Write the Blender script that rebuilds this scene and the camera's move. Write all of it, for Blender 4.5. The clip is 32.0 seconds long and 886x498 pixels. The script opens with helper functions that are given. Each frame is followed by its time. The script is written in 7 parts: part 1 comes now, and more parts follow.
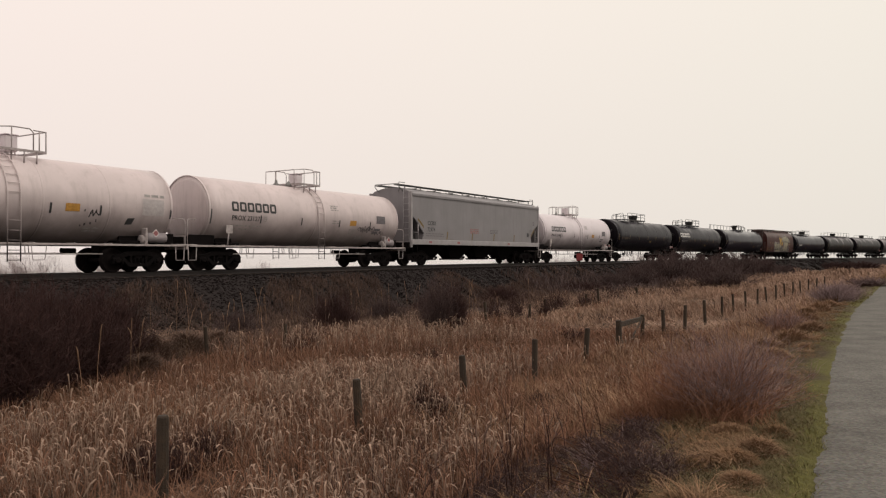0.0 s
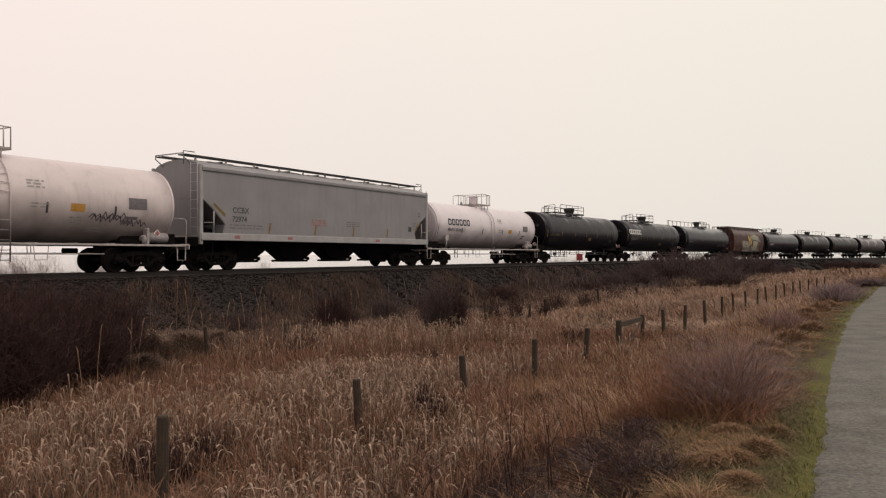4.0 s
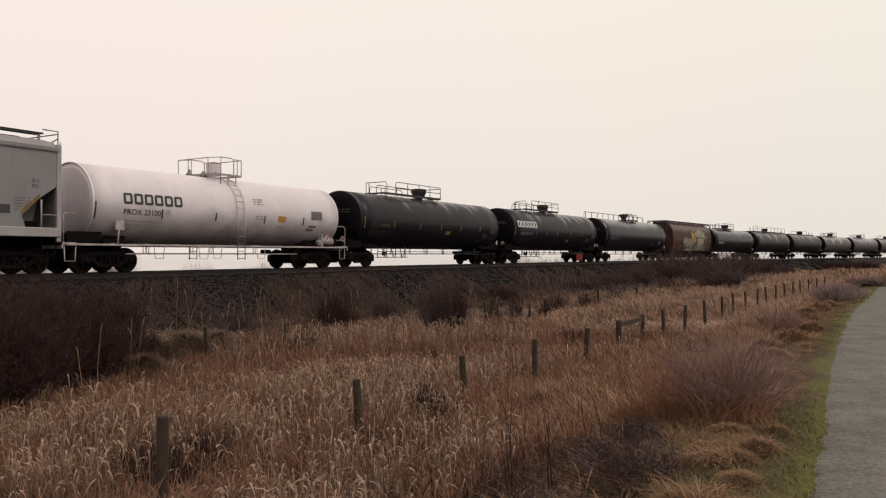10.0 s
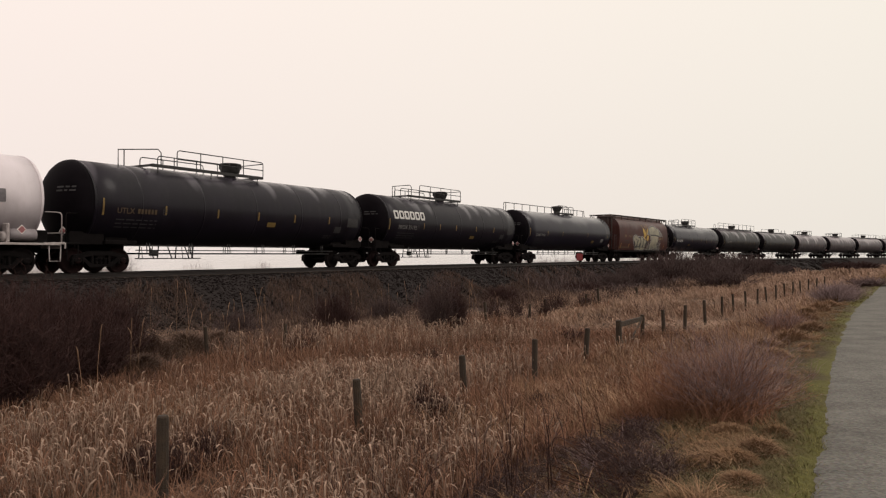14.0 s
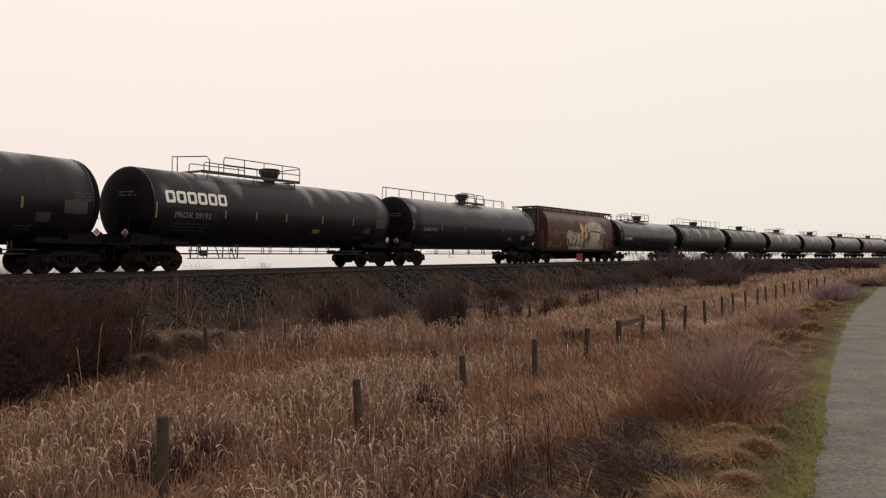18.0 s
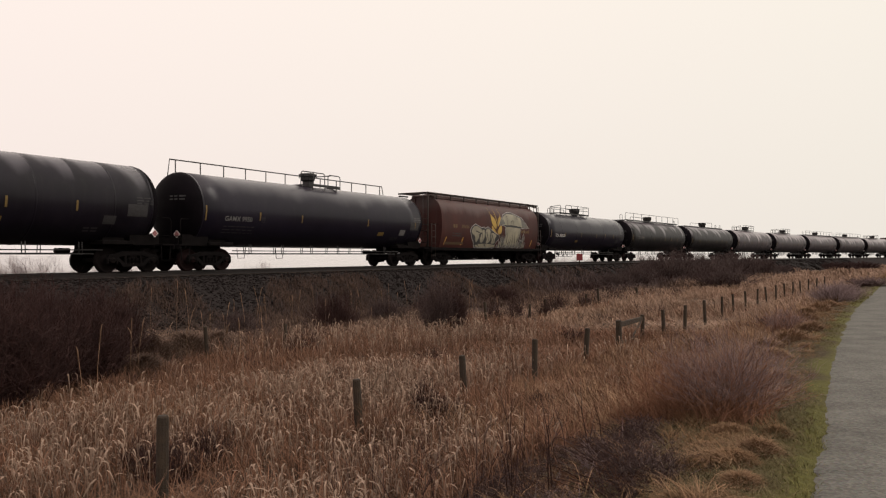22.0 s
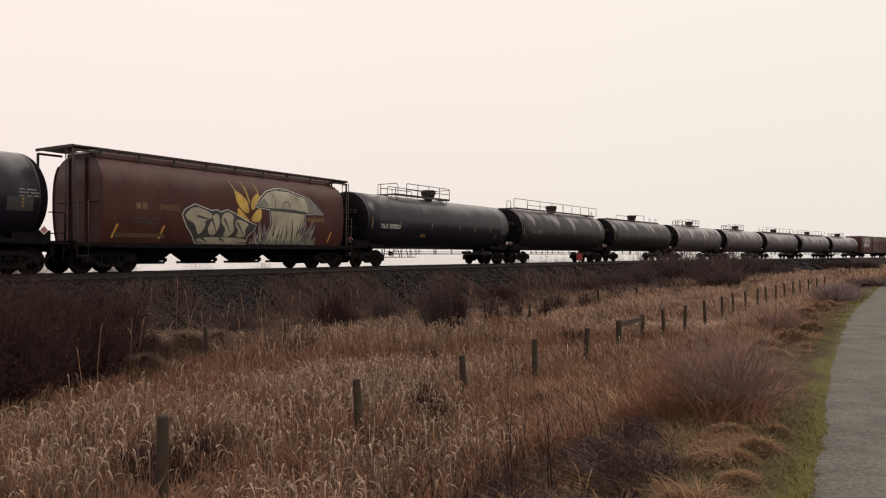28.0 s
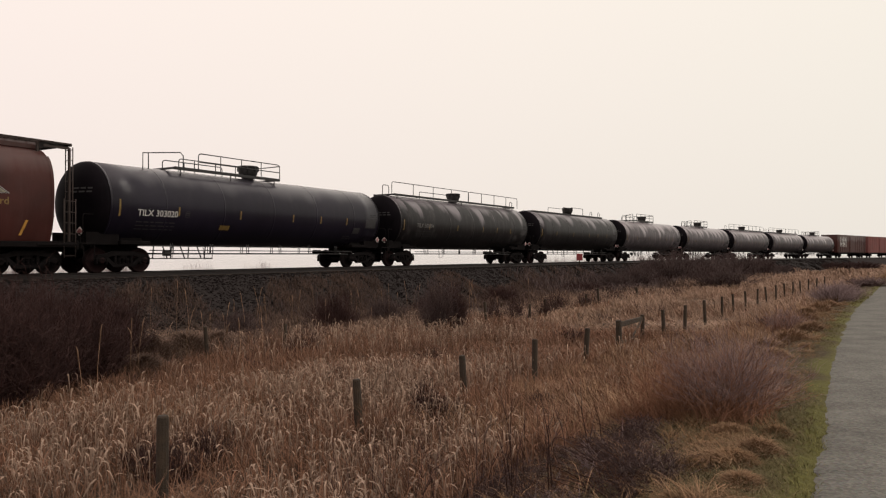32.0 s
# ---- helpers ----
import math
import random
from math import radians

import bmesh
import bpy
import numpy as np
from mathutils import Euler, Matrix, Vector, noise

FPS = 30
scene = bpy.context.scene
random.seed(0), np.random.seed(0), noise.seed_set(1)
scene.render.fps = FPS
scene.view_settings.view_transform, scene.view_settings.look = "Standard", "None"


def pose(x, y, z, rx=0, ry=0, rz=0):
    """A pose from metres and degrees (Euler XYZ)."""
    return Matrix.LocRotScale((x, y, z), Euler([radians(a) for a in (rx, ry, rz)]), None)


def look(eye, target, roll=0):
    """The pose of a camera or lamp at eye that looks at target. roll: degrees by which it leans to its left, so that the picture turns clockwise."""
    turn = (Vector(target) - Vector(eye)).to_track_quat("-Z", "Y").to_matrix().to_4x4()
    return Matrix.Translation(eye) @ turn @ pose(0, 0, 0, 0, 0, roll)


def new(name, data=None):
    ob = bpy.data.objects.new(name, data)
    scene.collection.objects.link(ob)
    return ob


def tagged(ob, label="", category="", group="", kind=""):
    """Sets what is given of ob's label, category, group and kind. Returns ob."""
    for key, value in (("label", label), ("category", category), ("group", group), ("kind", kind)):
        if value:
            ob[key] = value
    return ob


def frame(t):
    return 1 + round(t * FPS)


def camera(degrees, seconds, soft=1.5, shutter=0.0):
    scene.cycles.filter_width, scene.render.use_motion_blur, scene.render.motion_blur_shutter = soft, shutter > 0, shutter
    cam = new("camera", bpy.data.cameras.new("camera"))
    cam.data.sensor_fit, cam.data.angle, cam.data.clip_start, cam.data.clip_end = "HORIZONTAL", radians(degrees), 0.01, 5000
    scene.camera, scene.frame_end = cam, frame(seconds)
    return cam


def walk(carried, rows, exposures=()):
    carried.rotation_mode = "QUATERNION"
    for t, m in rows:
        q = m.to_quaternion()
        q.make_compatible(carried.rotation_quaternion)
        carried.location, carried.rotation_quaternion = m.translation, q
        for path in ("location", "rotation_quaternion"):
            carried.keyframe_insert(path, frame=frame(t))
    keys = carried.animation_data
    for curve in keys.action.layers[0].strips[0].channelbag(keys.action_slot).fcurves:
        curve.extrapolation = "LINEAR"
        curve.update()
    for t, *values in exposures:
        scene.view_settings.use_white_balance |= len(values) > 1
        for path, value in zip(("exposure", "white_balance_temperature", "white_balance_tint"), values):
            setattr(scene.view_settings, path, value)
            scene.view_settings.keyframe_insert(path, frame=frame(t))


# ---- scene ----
ZENITH = (1.22, 1.11, 1.02, 1)
CLOUD_LOW = (0.955, 0.873, 0.81, 1)
CLOUD_HIGH = (1.075, 0.977, 0.892, 1)
SUN_POWER = 1.0
# ---------------------------------------------------------------- camera
cam = camera(62.8, 32.0, soft=1.22)
CAM = pose(0, 0, 1.6, 90.43, 0, 0)
walk(cam, [(0.0, CAM), (32.0, CAM)], exposures=[(0.0, -0.045), (9.0, -0.045), (14.0, 0.0), (18.0, 0.025), (26.0, 0.025), (32.0, 0.01)])

# ---------------------------------------------------------------- the railway curve
BEND = 0.0016
RADIUS = 1.0 / BEND
HEADING = radians(32.614)
START = Vector((-4.0, 42.03))
HUB = START + RADIUS * Vector((math.cos(HEADING), -math.sin(HEADING)))
RAIL_Z = 0.92
SPEED = 3.807


def along(s, u=0.0):
    """Point s metres along the track, u metres off its centre line towards the footpath; and the heading there."""
    a = HEADING + BEND * s
    return HUB.x - (RADIUS - u) * math.cos(a), HUB.y + (RADIUS - u) * math.sin(a), a


def track_coords(x, y):
    dx, dy = x - HUB.x, y - HUB.y
    return (np.arctan2(dy, -dx) - HEADING) / BEND, RADIUS - np.hypot(dx, dy)


def car_pose(s):
    x, y, a = along(s)
    return pose(x, y, RAIL_Z, 0, 0, 90 - math.degrees(a))


# ---------------------------------------------------------------- world and sun
world = bpy.data.worlds.new("world")
scene.world = world
world.use_nodes = True
wn, wl = world.node_tree.nodes, world.node_tree.links
wn.clear()
sky = wn.new("ShaderNodeTexSky")
sky.sky_type = "NISHITA"
sky.sun_disc = False
SUN_EL, SUN_AZ = radians(48), radians(118)
sky.sun_elevation, sky.sun_rotation = SUN_EL, SUN_AZ
sky.dust_density, sky.air_density, sky.ozone_density = 6.0, 1.0, 1.0
bg_sky = wn.new("ShaderNodeBackground")
bg_sky.inputs["Strength"].default_value = 0.06
wl.new(sky.outputs[0], bg_sky.inputs["Color"])
# thick bright cloud layer over the clear sky
geo = wn.new("ShaderNodeTexCoord")
sep = wn.new("ShaderNodeSeparateXYZ")
wl.new(geo.outputs["Generated"], sep.inputs[0])
ramp = wn.new("ShaderNodeValToRGB")
ramp.color_ramp.elements[0].position = 0.0
ramp.color_ramp.elements[0].color = CLOUD_LOW
ramp.color_ramp.elements[1].position = 0.5
ramp.color_ramp.elements[1].color = CLOUD_HIGH
high = ramp.color_ramp.elements.new(1.0)
high.color = ZENITH
ramp.color_ramp.elements[1].position = 0.35
wl.new(sep.outputs["Z"], ramp.inputs[0])
side = wn.new("ShaderNodeMapRange")
side.inputs["From Min"].default_value, side.inputs["From Max"].default_value = -0.6, 0.6
wl.new(sep.outputs["X"], side.inputs["Value"])
tint = wn.new("ShaderNodeMix")
tint.data_type, tint.blend_type = "RGBA", "MIX"
tint.inputs[6].default_value = (1.0, 0.955, 0.965, 1)
tint.inputs[7].default_value = (0.935, 0.955, 0.925, 1)
wl.new(side.outputs[0], tint.inputs[0])
mul = wn.new("ShaderNodeMix")
mul.data_type, mul.blend_type = "RGBA", "MULTIPLY"
mul.inputs[0].default_value = 1.0
wl.new(ramp.outputs[0], mul.inputs[6])
wl.new(tint.outputs[2], mul.inputs[7])
bg_cloud = wn.new("ShaderNodeBackground")
bg_cloud.inputs["Strength"].default_value = 1.0
wl.new(mul.outputs[2], bg_cloud.inputs["Color"])
mixs = wn.new("ShaderNodeMixShader")
mixs.inputs[0].default_value = 0.93
wl.new(bg_sky.outputs[0], mixs.inputs[1])
wl.new(bg_cloud.outputs[0], mixs.inputs[2])
wout = wn.new("ShaderNodeOutputWorld")
wl.new(mixs.outputs[0], wout.inputs["Surface"])

sun_data = bpy.data.lights.new("sun", "SUN")
sun_data.energy, sun_data.angle, sun_data.color = SUN_POWER, radians(30), (1.0, 0.93, 0.85)
sun = new("sun", sun_data)
sun_way = Vector((math.sin(SUN_AZ) * math.cos(SUN_EL), math.cos(SUN_AZ) * math.cos(SUN_EL), math.sin(SUN_EL)))
sun.matrix_world = look(sun_way * 200, (0, 0, 0))

# ---------------------------------------------------------------- materials
def material(name, colour, rough=0.7, metal=0.0, scale=4.0, vary=0.25, dark=None, bump=0.15, bump_scale=60.0,
             streak=0.0, streak_colour=(0.05, 0.045, 0.04), per_object=0.0, per_island=0.0, spec=0.5, low_dark=0.0,
             low_dark_colour=(0.03, 0.027, 0.025), low_dark_top=1.0, low_dark_range=1.4, top_pale=0.0, top_pale_colour=(0.13, 0.106, 0.11), coat=0.0, coat_rough=0.3,
             seam=0.0, top_pale_cover=0.0):
    """Base colour with large and small noise, drip streaks running down, darker bottom and paler top by height, fine
    bump.
    """
    m = bpy.data.materials.new(name)
    m.use_nodes = True
    nt = m.node_tree
    n, l = nt.nodes, nt.links
    b = n["Principled BSDF"]
    b.inputs["Roughness"].default_value, b.inputs["Metallic"].default_value = rough, metal
    b.inputs["Specular IOR Level"].default_value = spec
    tc = n.new("ShaderNodeTexCoord")
    big = n.new("ShaderNodeTexNoise")
    big.inputs["Scale"].default_value, big.inputs["Detail"].default_value = scale, 6
    l.new(tc.outputs["Object"], big.inputs["Vector"])
    mix = n.new("ShaderNodeMix")
    mix.data_type = "RGBA"
    d = dark or tuple(c * (1 - vary) for c in colour)
    hi = tuple(min(1, c * (1 + vary * 0.6)) for c in colour)
    mix.inputs[6].default_value, mix.inputs[7].default_value = (*d, 1), (*hi, 1)
    mr = n.new("ShaderNodeMapRange")
    mr.inputs["From Min"].default_value, mr.inputs["From Max"].default_value = 0.3, 0.7
    l.new(big.outputs["Fac"], mr.inputs["Value"])
    l.new(mr.outputs[0], mix.inputs[0])
    col = mix.outputs[2]
    fine = n.new("ShaderNodeTexNoise")
    fine.inputs["Scale"].default_value, fine.inputs["Detail"].default_value = bump_scale, 4
    l.new(tc.outputs["Object"], fine.inputs["Vector"])

    def blend(fac, c0, c1, kind="MIX"):
        x = n.new("ShaderNodeMix")
        x.data_type, x.blend_type = "RGBA", kind
        for sock, v in ((0, fac), (6, c0), (7, c1)):
            if isinstance(v, (int, float)):
                x.inputs[sock].default_value = v
            elif isinstance(v, tuple):
                x.inputs[sock].default_value = (*v, 1)
            else:
                l.new(v, x.inputs[sock])
        return x.outputs[2]

    def ramped(v, lo, hi_, to=1.0):
        r = n.new("ShaderNodeMapRange")
        r.inputs["From Min"].default_value, r.inputs["From Max"].default_value, r.inputs["To Max"].default_value = lo, hi_, to
        l.new(v, r.inputs["Value"])
        return r.outputs[0]

    if streak:
        mp = n.new("ShaderNodeMapping")
        mp.inputs["Scale"].default_value = (1.3, 1.3, 0.16)
        l.new(tc.outputs["Object"], mp.inputs["Vector"])
        st = n.new("ShaderNodeTexNoise")
        st.inputs["Scale"].default_value, st.inputs["Detail"].default_value = 2.4, 7
        st.inputs["Roughness"].default_value = 0.7
        l.new(mp.outputs[0], st.inputs["Vector"])
        col = blend(ramped(st.outputs["Fac"], 0.5, 0.68, streak), col, streak_colour)
    # Darker towards the bottom; for white tanks this colour holds grime plus belly shade.
    if low_dark:
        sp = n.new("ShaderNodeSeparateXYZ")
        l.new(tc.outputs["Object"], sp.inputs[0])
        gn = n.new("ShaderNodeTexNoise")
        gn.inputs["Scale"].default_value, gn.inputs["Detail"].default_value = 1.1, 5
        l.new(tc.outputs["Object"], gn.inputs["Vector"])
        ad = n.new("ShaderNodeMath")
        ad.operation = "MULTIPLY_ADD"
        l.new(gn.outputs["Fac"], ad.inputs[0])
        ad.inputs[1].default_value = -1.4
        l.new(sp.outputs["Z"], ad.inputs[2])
        col = blend(ramped(ad.outputs[0], low_dark_top, low_dark_top - low_dark_range, low_dark), col, low_dark_colour)
    if top_pale:
        # paler top: dust tongues, with sky sheen and haze put into the colour
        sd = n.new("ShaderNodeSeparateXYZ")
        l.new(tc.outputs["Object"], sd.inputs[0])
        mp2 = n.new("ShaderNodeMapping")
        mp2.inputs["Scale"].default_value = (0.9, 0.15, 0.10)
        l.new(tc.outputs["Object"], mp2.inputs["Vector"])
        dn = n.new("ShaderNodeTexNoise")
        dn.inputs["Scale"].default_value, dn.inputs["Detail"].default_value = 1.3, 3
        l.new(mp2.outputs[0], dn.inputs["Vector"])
        low, full = 3.85 - top_pale_cover, 4.35 - 0.8 * top_pale_cover
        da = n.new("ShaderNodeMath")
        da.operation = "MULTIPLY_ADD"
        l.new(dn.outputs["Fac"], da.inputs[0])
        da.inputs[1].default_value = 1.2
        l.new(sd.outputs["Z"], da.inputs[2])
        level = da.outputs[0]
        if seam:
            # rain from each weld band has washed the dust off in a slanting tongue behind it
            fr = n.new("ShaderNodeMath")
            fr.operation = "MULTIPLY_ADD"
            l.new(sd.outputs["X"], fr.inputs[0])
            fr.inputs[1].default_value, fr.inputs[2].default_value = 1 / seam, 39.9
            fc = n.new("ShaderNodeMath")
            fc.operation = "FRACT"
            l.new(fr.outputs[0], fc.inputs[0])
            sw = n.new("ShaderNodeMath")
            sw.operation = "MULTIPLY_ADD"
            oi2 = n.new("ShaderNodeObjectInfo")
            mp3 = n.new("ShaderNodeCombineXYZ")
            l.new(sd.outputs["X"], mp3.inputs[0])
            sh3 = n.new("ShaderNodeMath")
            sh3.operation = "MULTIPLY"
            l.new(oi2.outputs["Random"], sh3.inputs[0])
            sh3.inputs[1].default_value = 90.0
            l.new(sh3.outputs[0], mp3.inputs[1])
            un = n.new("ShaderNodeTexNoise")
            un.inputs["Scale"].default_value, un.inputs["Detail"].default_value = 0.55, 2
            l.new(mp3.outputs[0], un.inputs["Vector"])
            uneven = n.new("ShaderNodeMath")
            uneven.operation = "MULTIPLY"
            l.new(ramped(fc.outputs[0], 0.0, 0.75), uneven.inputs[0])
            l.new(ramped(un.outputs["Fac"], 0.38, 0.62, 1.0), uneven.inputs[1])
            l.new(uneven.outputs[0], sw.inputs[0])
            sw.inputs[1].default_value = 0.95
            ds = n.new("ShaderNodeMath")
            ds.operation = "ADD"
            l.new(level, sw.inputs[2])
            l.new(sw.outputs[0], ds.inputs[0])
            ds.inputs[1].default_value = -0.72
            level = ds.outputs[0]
        top_mask = ramped(level, low, full)
        col = blend(ramped(level, low, full, top_pale), col, top_pale_colour)
        if coat:
            # the coat is stronger on the pale top for a sheen, weaker below
            b.inputs["Coat IOR"].default_value = 1.45
            b.inputs["Coat Roughness"].default_value = coat_rough
            cw = n.new("ShaderNodeMapRange")
            cw.inputs["To Min"].default_value, cw.inputs["To Max"].default_value = coat * 0.25, coat
            l.new(top_mask, cw.inputs["Value"])
            l.new(cw.outputs[0], b.inputs["Coat Weight"])
    if per_object:
        oi = n.new("ShaderNodeObjectInfo")
        col = blend(per_object, col, blend(oi.outputs["Random"], tuple(c * 0.45 for c in colour), tuple(min(1, c * 1.6) for c in colour)))
    if per_island:
        gi = n.new("ShaderNodeNewGeometry")
        col = blend(per_island, col, blend(gi.outputs["Random Per Island"], tuple(c * 0.35 for c in colour), tuple(min(1, c * 1.9) for c in colour)))
    l.new(col, b.inputs["Base Color"])
    if bump:
        bp = n.new("ShaderNodeBump")
        bp.inputs["Strength"].default_value, bp.inputs["Distance"].default_value = bump, 0.02
        l.new(fine.outputs["Fac"], bp.inputs["Height"])
        l.new(bp.outputs[0], b.inputs["Normal"])
    rr = n.new("ShaderNodeMapRange")
    rr.inputs["To Min"].default_value, rr.inputs["To Max"].default_value = max(0.05, rough - 0.12), min(1, rough + 0.12)
    l.new(big.outputs["Fac"], rr.inputs["Value"])
    l.new(rr.outputs[0], b.inputs["Roughness"])
    return m


M = {}
# The dark belly is soot grime with the underside's shade put into the colour.
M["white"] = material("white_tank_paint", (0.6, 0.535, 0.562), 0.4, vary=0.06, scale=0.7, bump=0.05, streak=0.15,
                      streak_colour=(0.3, 0.25, 0.24), low_dark=0.92, low_dark_colour=(0.05, 0.038, 0.04), low_dark_top=2.0, low_dark_range=1.9)
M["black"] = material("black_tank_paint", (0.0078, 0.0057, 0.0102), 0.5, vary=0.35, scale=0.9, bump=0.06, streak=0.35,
                      streak_colour=(0.016, 0.013, 0.0155), spec=0.12, top_pale=0.85, top_pale_colour=(0.036, 0.029, 0.041), coat=0.95, coat_rough=0.25, seam=1.45)
# Far cars: base, streaks and tops are lightened for haze besides their dust.
M["black_dusty_hazed"] = material("dusty_hazed_tank_paint", (0.0085, 0.007, 0.008), 0.55, vary=0.4, scale=0.8, bump=0.06, streak=0.75,
                            streak_colour=(0.042, 0.036, 0.037), spec=0.15, top_pale=0.8, top_pale_colour=(0.125, 0.102, 0.117), coat=0.95, coat_rough=0.32, seam=1.45, top_pale_cover=0.3)
M["black_hazed"] = material("streaked_hazed_tank_paint", (0.06, 0.05, 0.055), 0.6, vary=0.4, scale=0.8, bump=0.06, streak=0.9,
                           streak_colour=(0.165, 0.14, 0.15), spec=0.15, top_pale=0.8, top_pale_colour=(0.25, 0.211, 0.225), coat=0.95, coat_rough=0.34, seam=1.45, top_pale_cover=0.6)
M["grey"] = material("grey_hopper_paint", (0.2, 0.187, 0.196), 0.5, vary=0.12, scale=0.8, bump=0.05, streak=0.5,
                     streak_colour=(0.155, 0.143, 0.15), low_dark=0.35, low_dark_colour=(0.15, 0.13, 0.125), low_dark_top=1.6, low_dark_range=1.2)
M["sill_grey"] = material("light_grey_sill_paint", (0.29, 0.272, 0.278), 0.6, vary=0.15, scale=2, streak=0.35, streak_colour=(0.22, 0.18, 0.16))
# The brown hopper's paler top holds haze and sheen along with dust.
M["brown"] = material("oxide_brown_paint", (0.05, 0.0145, 0.012), 0.6, vary=0.3, scale=0.9, bump=0.06, streak=0.45,
                      streak_colour=(0.06, 0.026, 0.023), spec=0.15, top_pale=0.3, top_pale_colour=(0.08, 0.042, 0.038), coat=0.55, coat_rough=0.35)
M["rust_red"] = material("faded_red_boxcar_paint", (0.16, 0.045, 0.04), 0.7, vary=0.3, scale=0.6, streak=0.4, streak_colour=(0.1, 0.05, 0.04))
M["under"] = material("grimy_underframe_steel", (0.0072, 0.0058, 0.006), 0.9, vary=0.4, scale=3, bump=0.3, spec=0.06)
M["truck"] = material("grimy_cast_bogie_steel", (0.0068, 0.0055, 0.0056), 0.9, vary=0.4, scale=5, bump=0.4, spec=0.06)
M["wheel"] = material("rusty_wheel_steel", (0.0085, 0.0062, 0.0062), 0.85, spec=0.08, vary=0.4, scale=5, bump=0.2)
M["red_wheel"] = material("red_brown_bearing_paint", (0.014, 0.0062, 0.0064), 0.8, spec=0.1, vary=0.4, scale=6)
M["rail_black"] = material("black_handrail_paint", (0.014, 0.012, 0.0125), 0.6, vary=0.3, scale=8, bump=0.1)
M["rail_white"] = material("white_handrail_paint", (0.34, 0.295, 0.29), 0.5, vary=0.3, scale=6, bump=0.1)
M["rail_grey"] = material("grey_walkway_steel", (0.16, 0.155, 0.15), 0.6, vary=0.3, scale=6)
M["yellow"] = material("yellow_conspicuity_stripe", (0.4, 0.2, 0.035), 0.5, vary=0.3, scale=10)
M["dull_yellow"] = material("dull_yellow_stencil", (0.15, 0.092, 0.021), 0.6, vary=0.35, scale=8)
M["letter_white"] = material("white_stencil_paint", (0.5, 0.48, 0.465), 0.6, vary=0.2, scale=9)
M["letter_faint"] = material("worn_white_stencil_paint", (0.024, 0.021, 0.023), 0.7, vary=0.5, scale=12)
M["letter_black"] = material("black_stencil_paint", (0.03, 0.03, 0.032), 0.6, vary=0.3, scale=9)
M["letter_grey"] = material("worn_grey_stencil_paint", (0.3, 0.28, 0.27), 0.7, vary=0.4, scale=12)
M["placard_red"] = material("red_placard", (0.26, 0.09, 0.095), 0.5, vary=0.3, scale=20)
M["placard_white"] = material("white_placard", (0.75, 0.7, 0.68), 0.5, vary=0.15, scale=20)
M["graffiti_cream"] = material("cream_spray_paint", (0.265, 0.235, 0.17), 0.6, vary=0.3, scale=1.6)
M["graffiti_black"] = material("black_spray_paint", (0.02, 0.018, 0.02), 0.6, vary=0.2, scale=5)
M["graffiti_white"] = material("white_spray_paint", (0.42, 0.39, 0.38), 0.6, vary=0.15, scale=5)
M["wheat"] = material("yellow_emblem_paint", (0.38, 0.24, 0.045), 0.6, vary=0.3, scale=3)
M["rail_steel"] = material("rusty_rail_steel", (0.02, 0.0145, 0.0135), 0.6, metal=0.4, vary=0.35, scale=3)
M["tie"] = material("creosoted_timber", (0.045, 0.033, 0.027), 0.9, vary=0.5, scale=5, bump=0.5, per_object=0.5)
M["stone"] = material("ballast_stone", (0.0085, 0.0065, 0.0063), 0.95, spec=0.06, vary=0.3, scale=6, bump=0.4, per_island=0.45)
M["post"] = material("weathered_post_wood", (0.032, 0.0195, 0.0108), 0.9, vary=0.5, scale=9, bump=0.6, streak=0.5, streak_colour=(0.058, 0.038, 0.019))
M["straw"] = material("dead_grass", (0.156, 0.08, 0.05), 0.85, vary=0.55, scale=0.6, bump=0, per_island=0.42, spec=0.2)
M["plume"] = material("pale_seed_head", (0.255, 0.175, 0.13), 0.85, vary=0.45, scale=0.8, bump=0, per_island=0.5, spec=0.2)
M["green_blade"] = material("verge_grass", (0.122, 0.107, 0.037), 0.7, vary=0.45, scale=1.5, bump=0, per_island=0.6, spec=0.25)
M["twig"] = material("brown_shrub_twigs", (0.04, 0.0195, 0.0175), 0.85, vary=0.4, scale=1.2, bump=0, per_island=0.4, spec=0.2)
M["twig_purple"] = material("purple_grey_shrub_twigs", (0.074, 0.05, 0.047), 0.85, vary=0.4, scale=1.5, bump=0, per_island=0.4, spec=0.2)
M["twig_red"] = material("russet_shrub_stems", (0.155, 0.073, 0.042), 0.8, vary=0.4, scale=1.5, bump=0, per_island=0.4, spec=0.2)
# Twig colour paled for mist on the distant trees, shared with frosted bushes.
M["pale_twig"] = material("frosted_hazed_twigs", (0.4, 0.345, 0.34), 0.85, vary=0.3, scale=1.5, bump=0, per_island=0.4, spec=0.2)
M["twig_plum"] = material("plum_brown_twigs", (0.2, 0.143, 0.14), 0.85, vary=0.4, scale=1.5, bump=0, per_island=0.5, spec=0.2)
M["bramble"] = material("brown_bramble_twigs", (0.068, 0.042, 0.036), 0.85, vary=0.4, scale=1.5, bump=0, per_island=0.4, spec=0.2)
M["twig_rust"] = material("rust_brown_stems", (0.235, 0.116, 0.071), 0.8, vary=0.35, scale=1.5, bump=0, per_island=0.5, spec=0.2)
M["red_box"] = material("red_cabinet_paint", (0.2, 0.016, 0.018), 0.5, vary=0.2, scale=4)
M["scrub"] = material("scrub_grass", (0.078, 0.049, 0.038), 0.85, vary=0.45, scale=0.5, bump=0, per_island=0.4, spec=0.15)
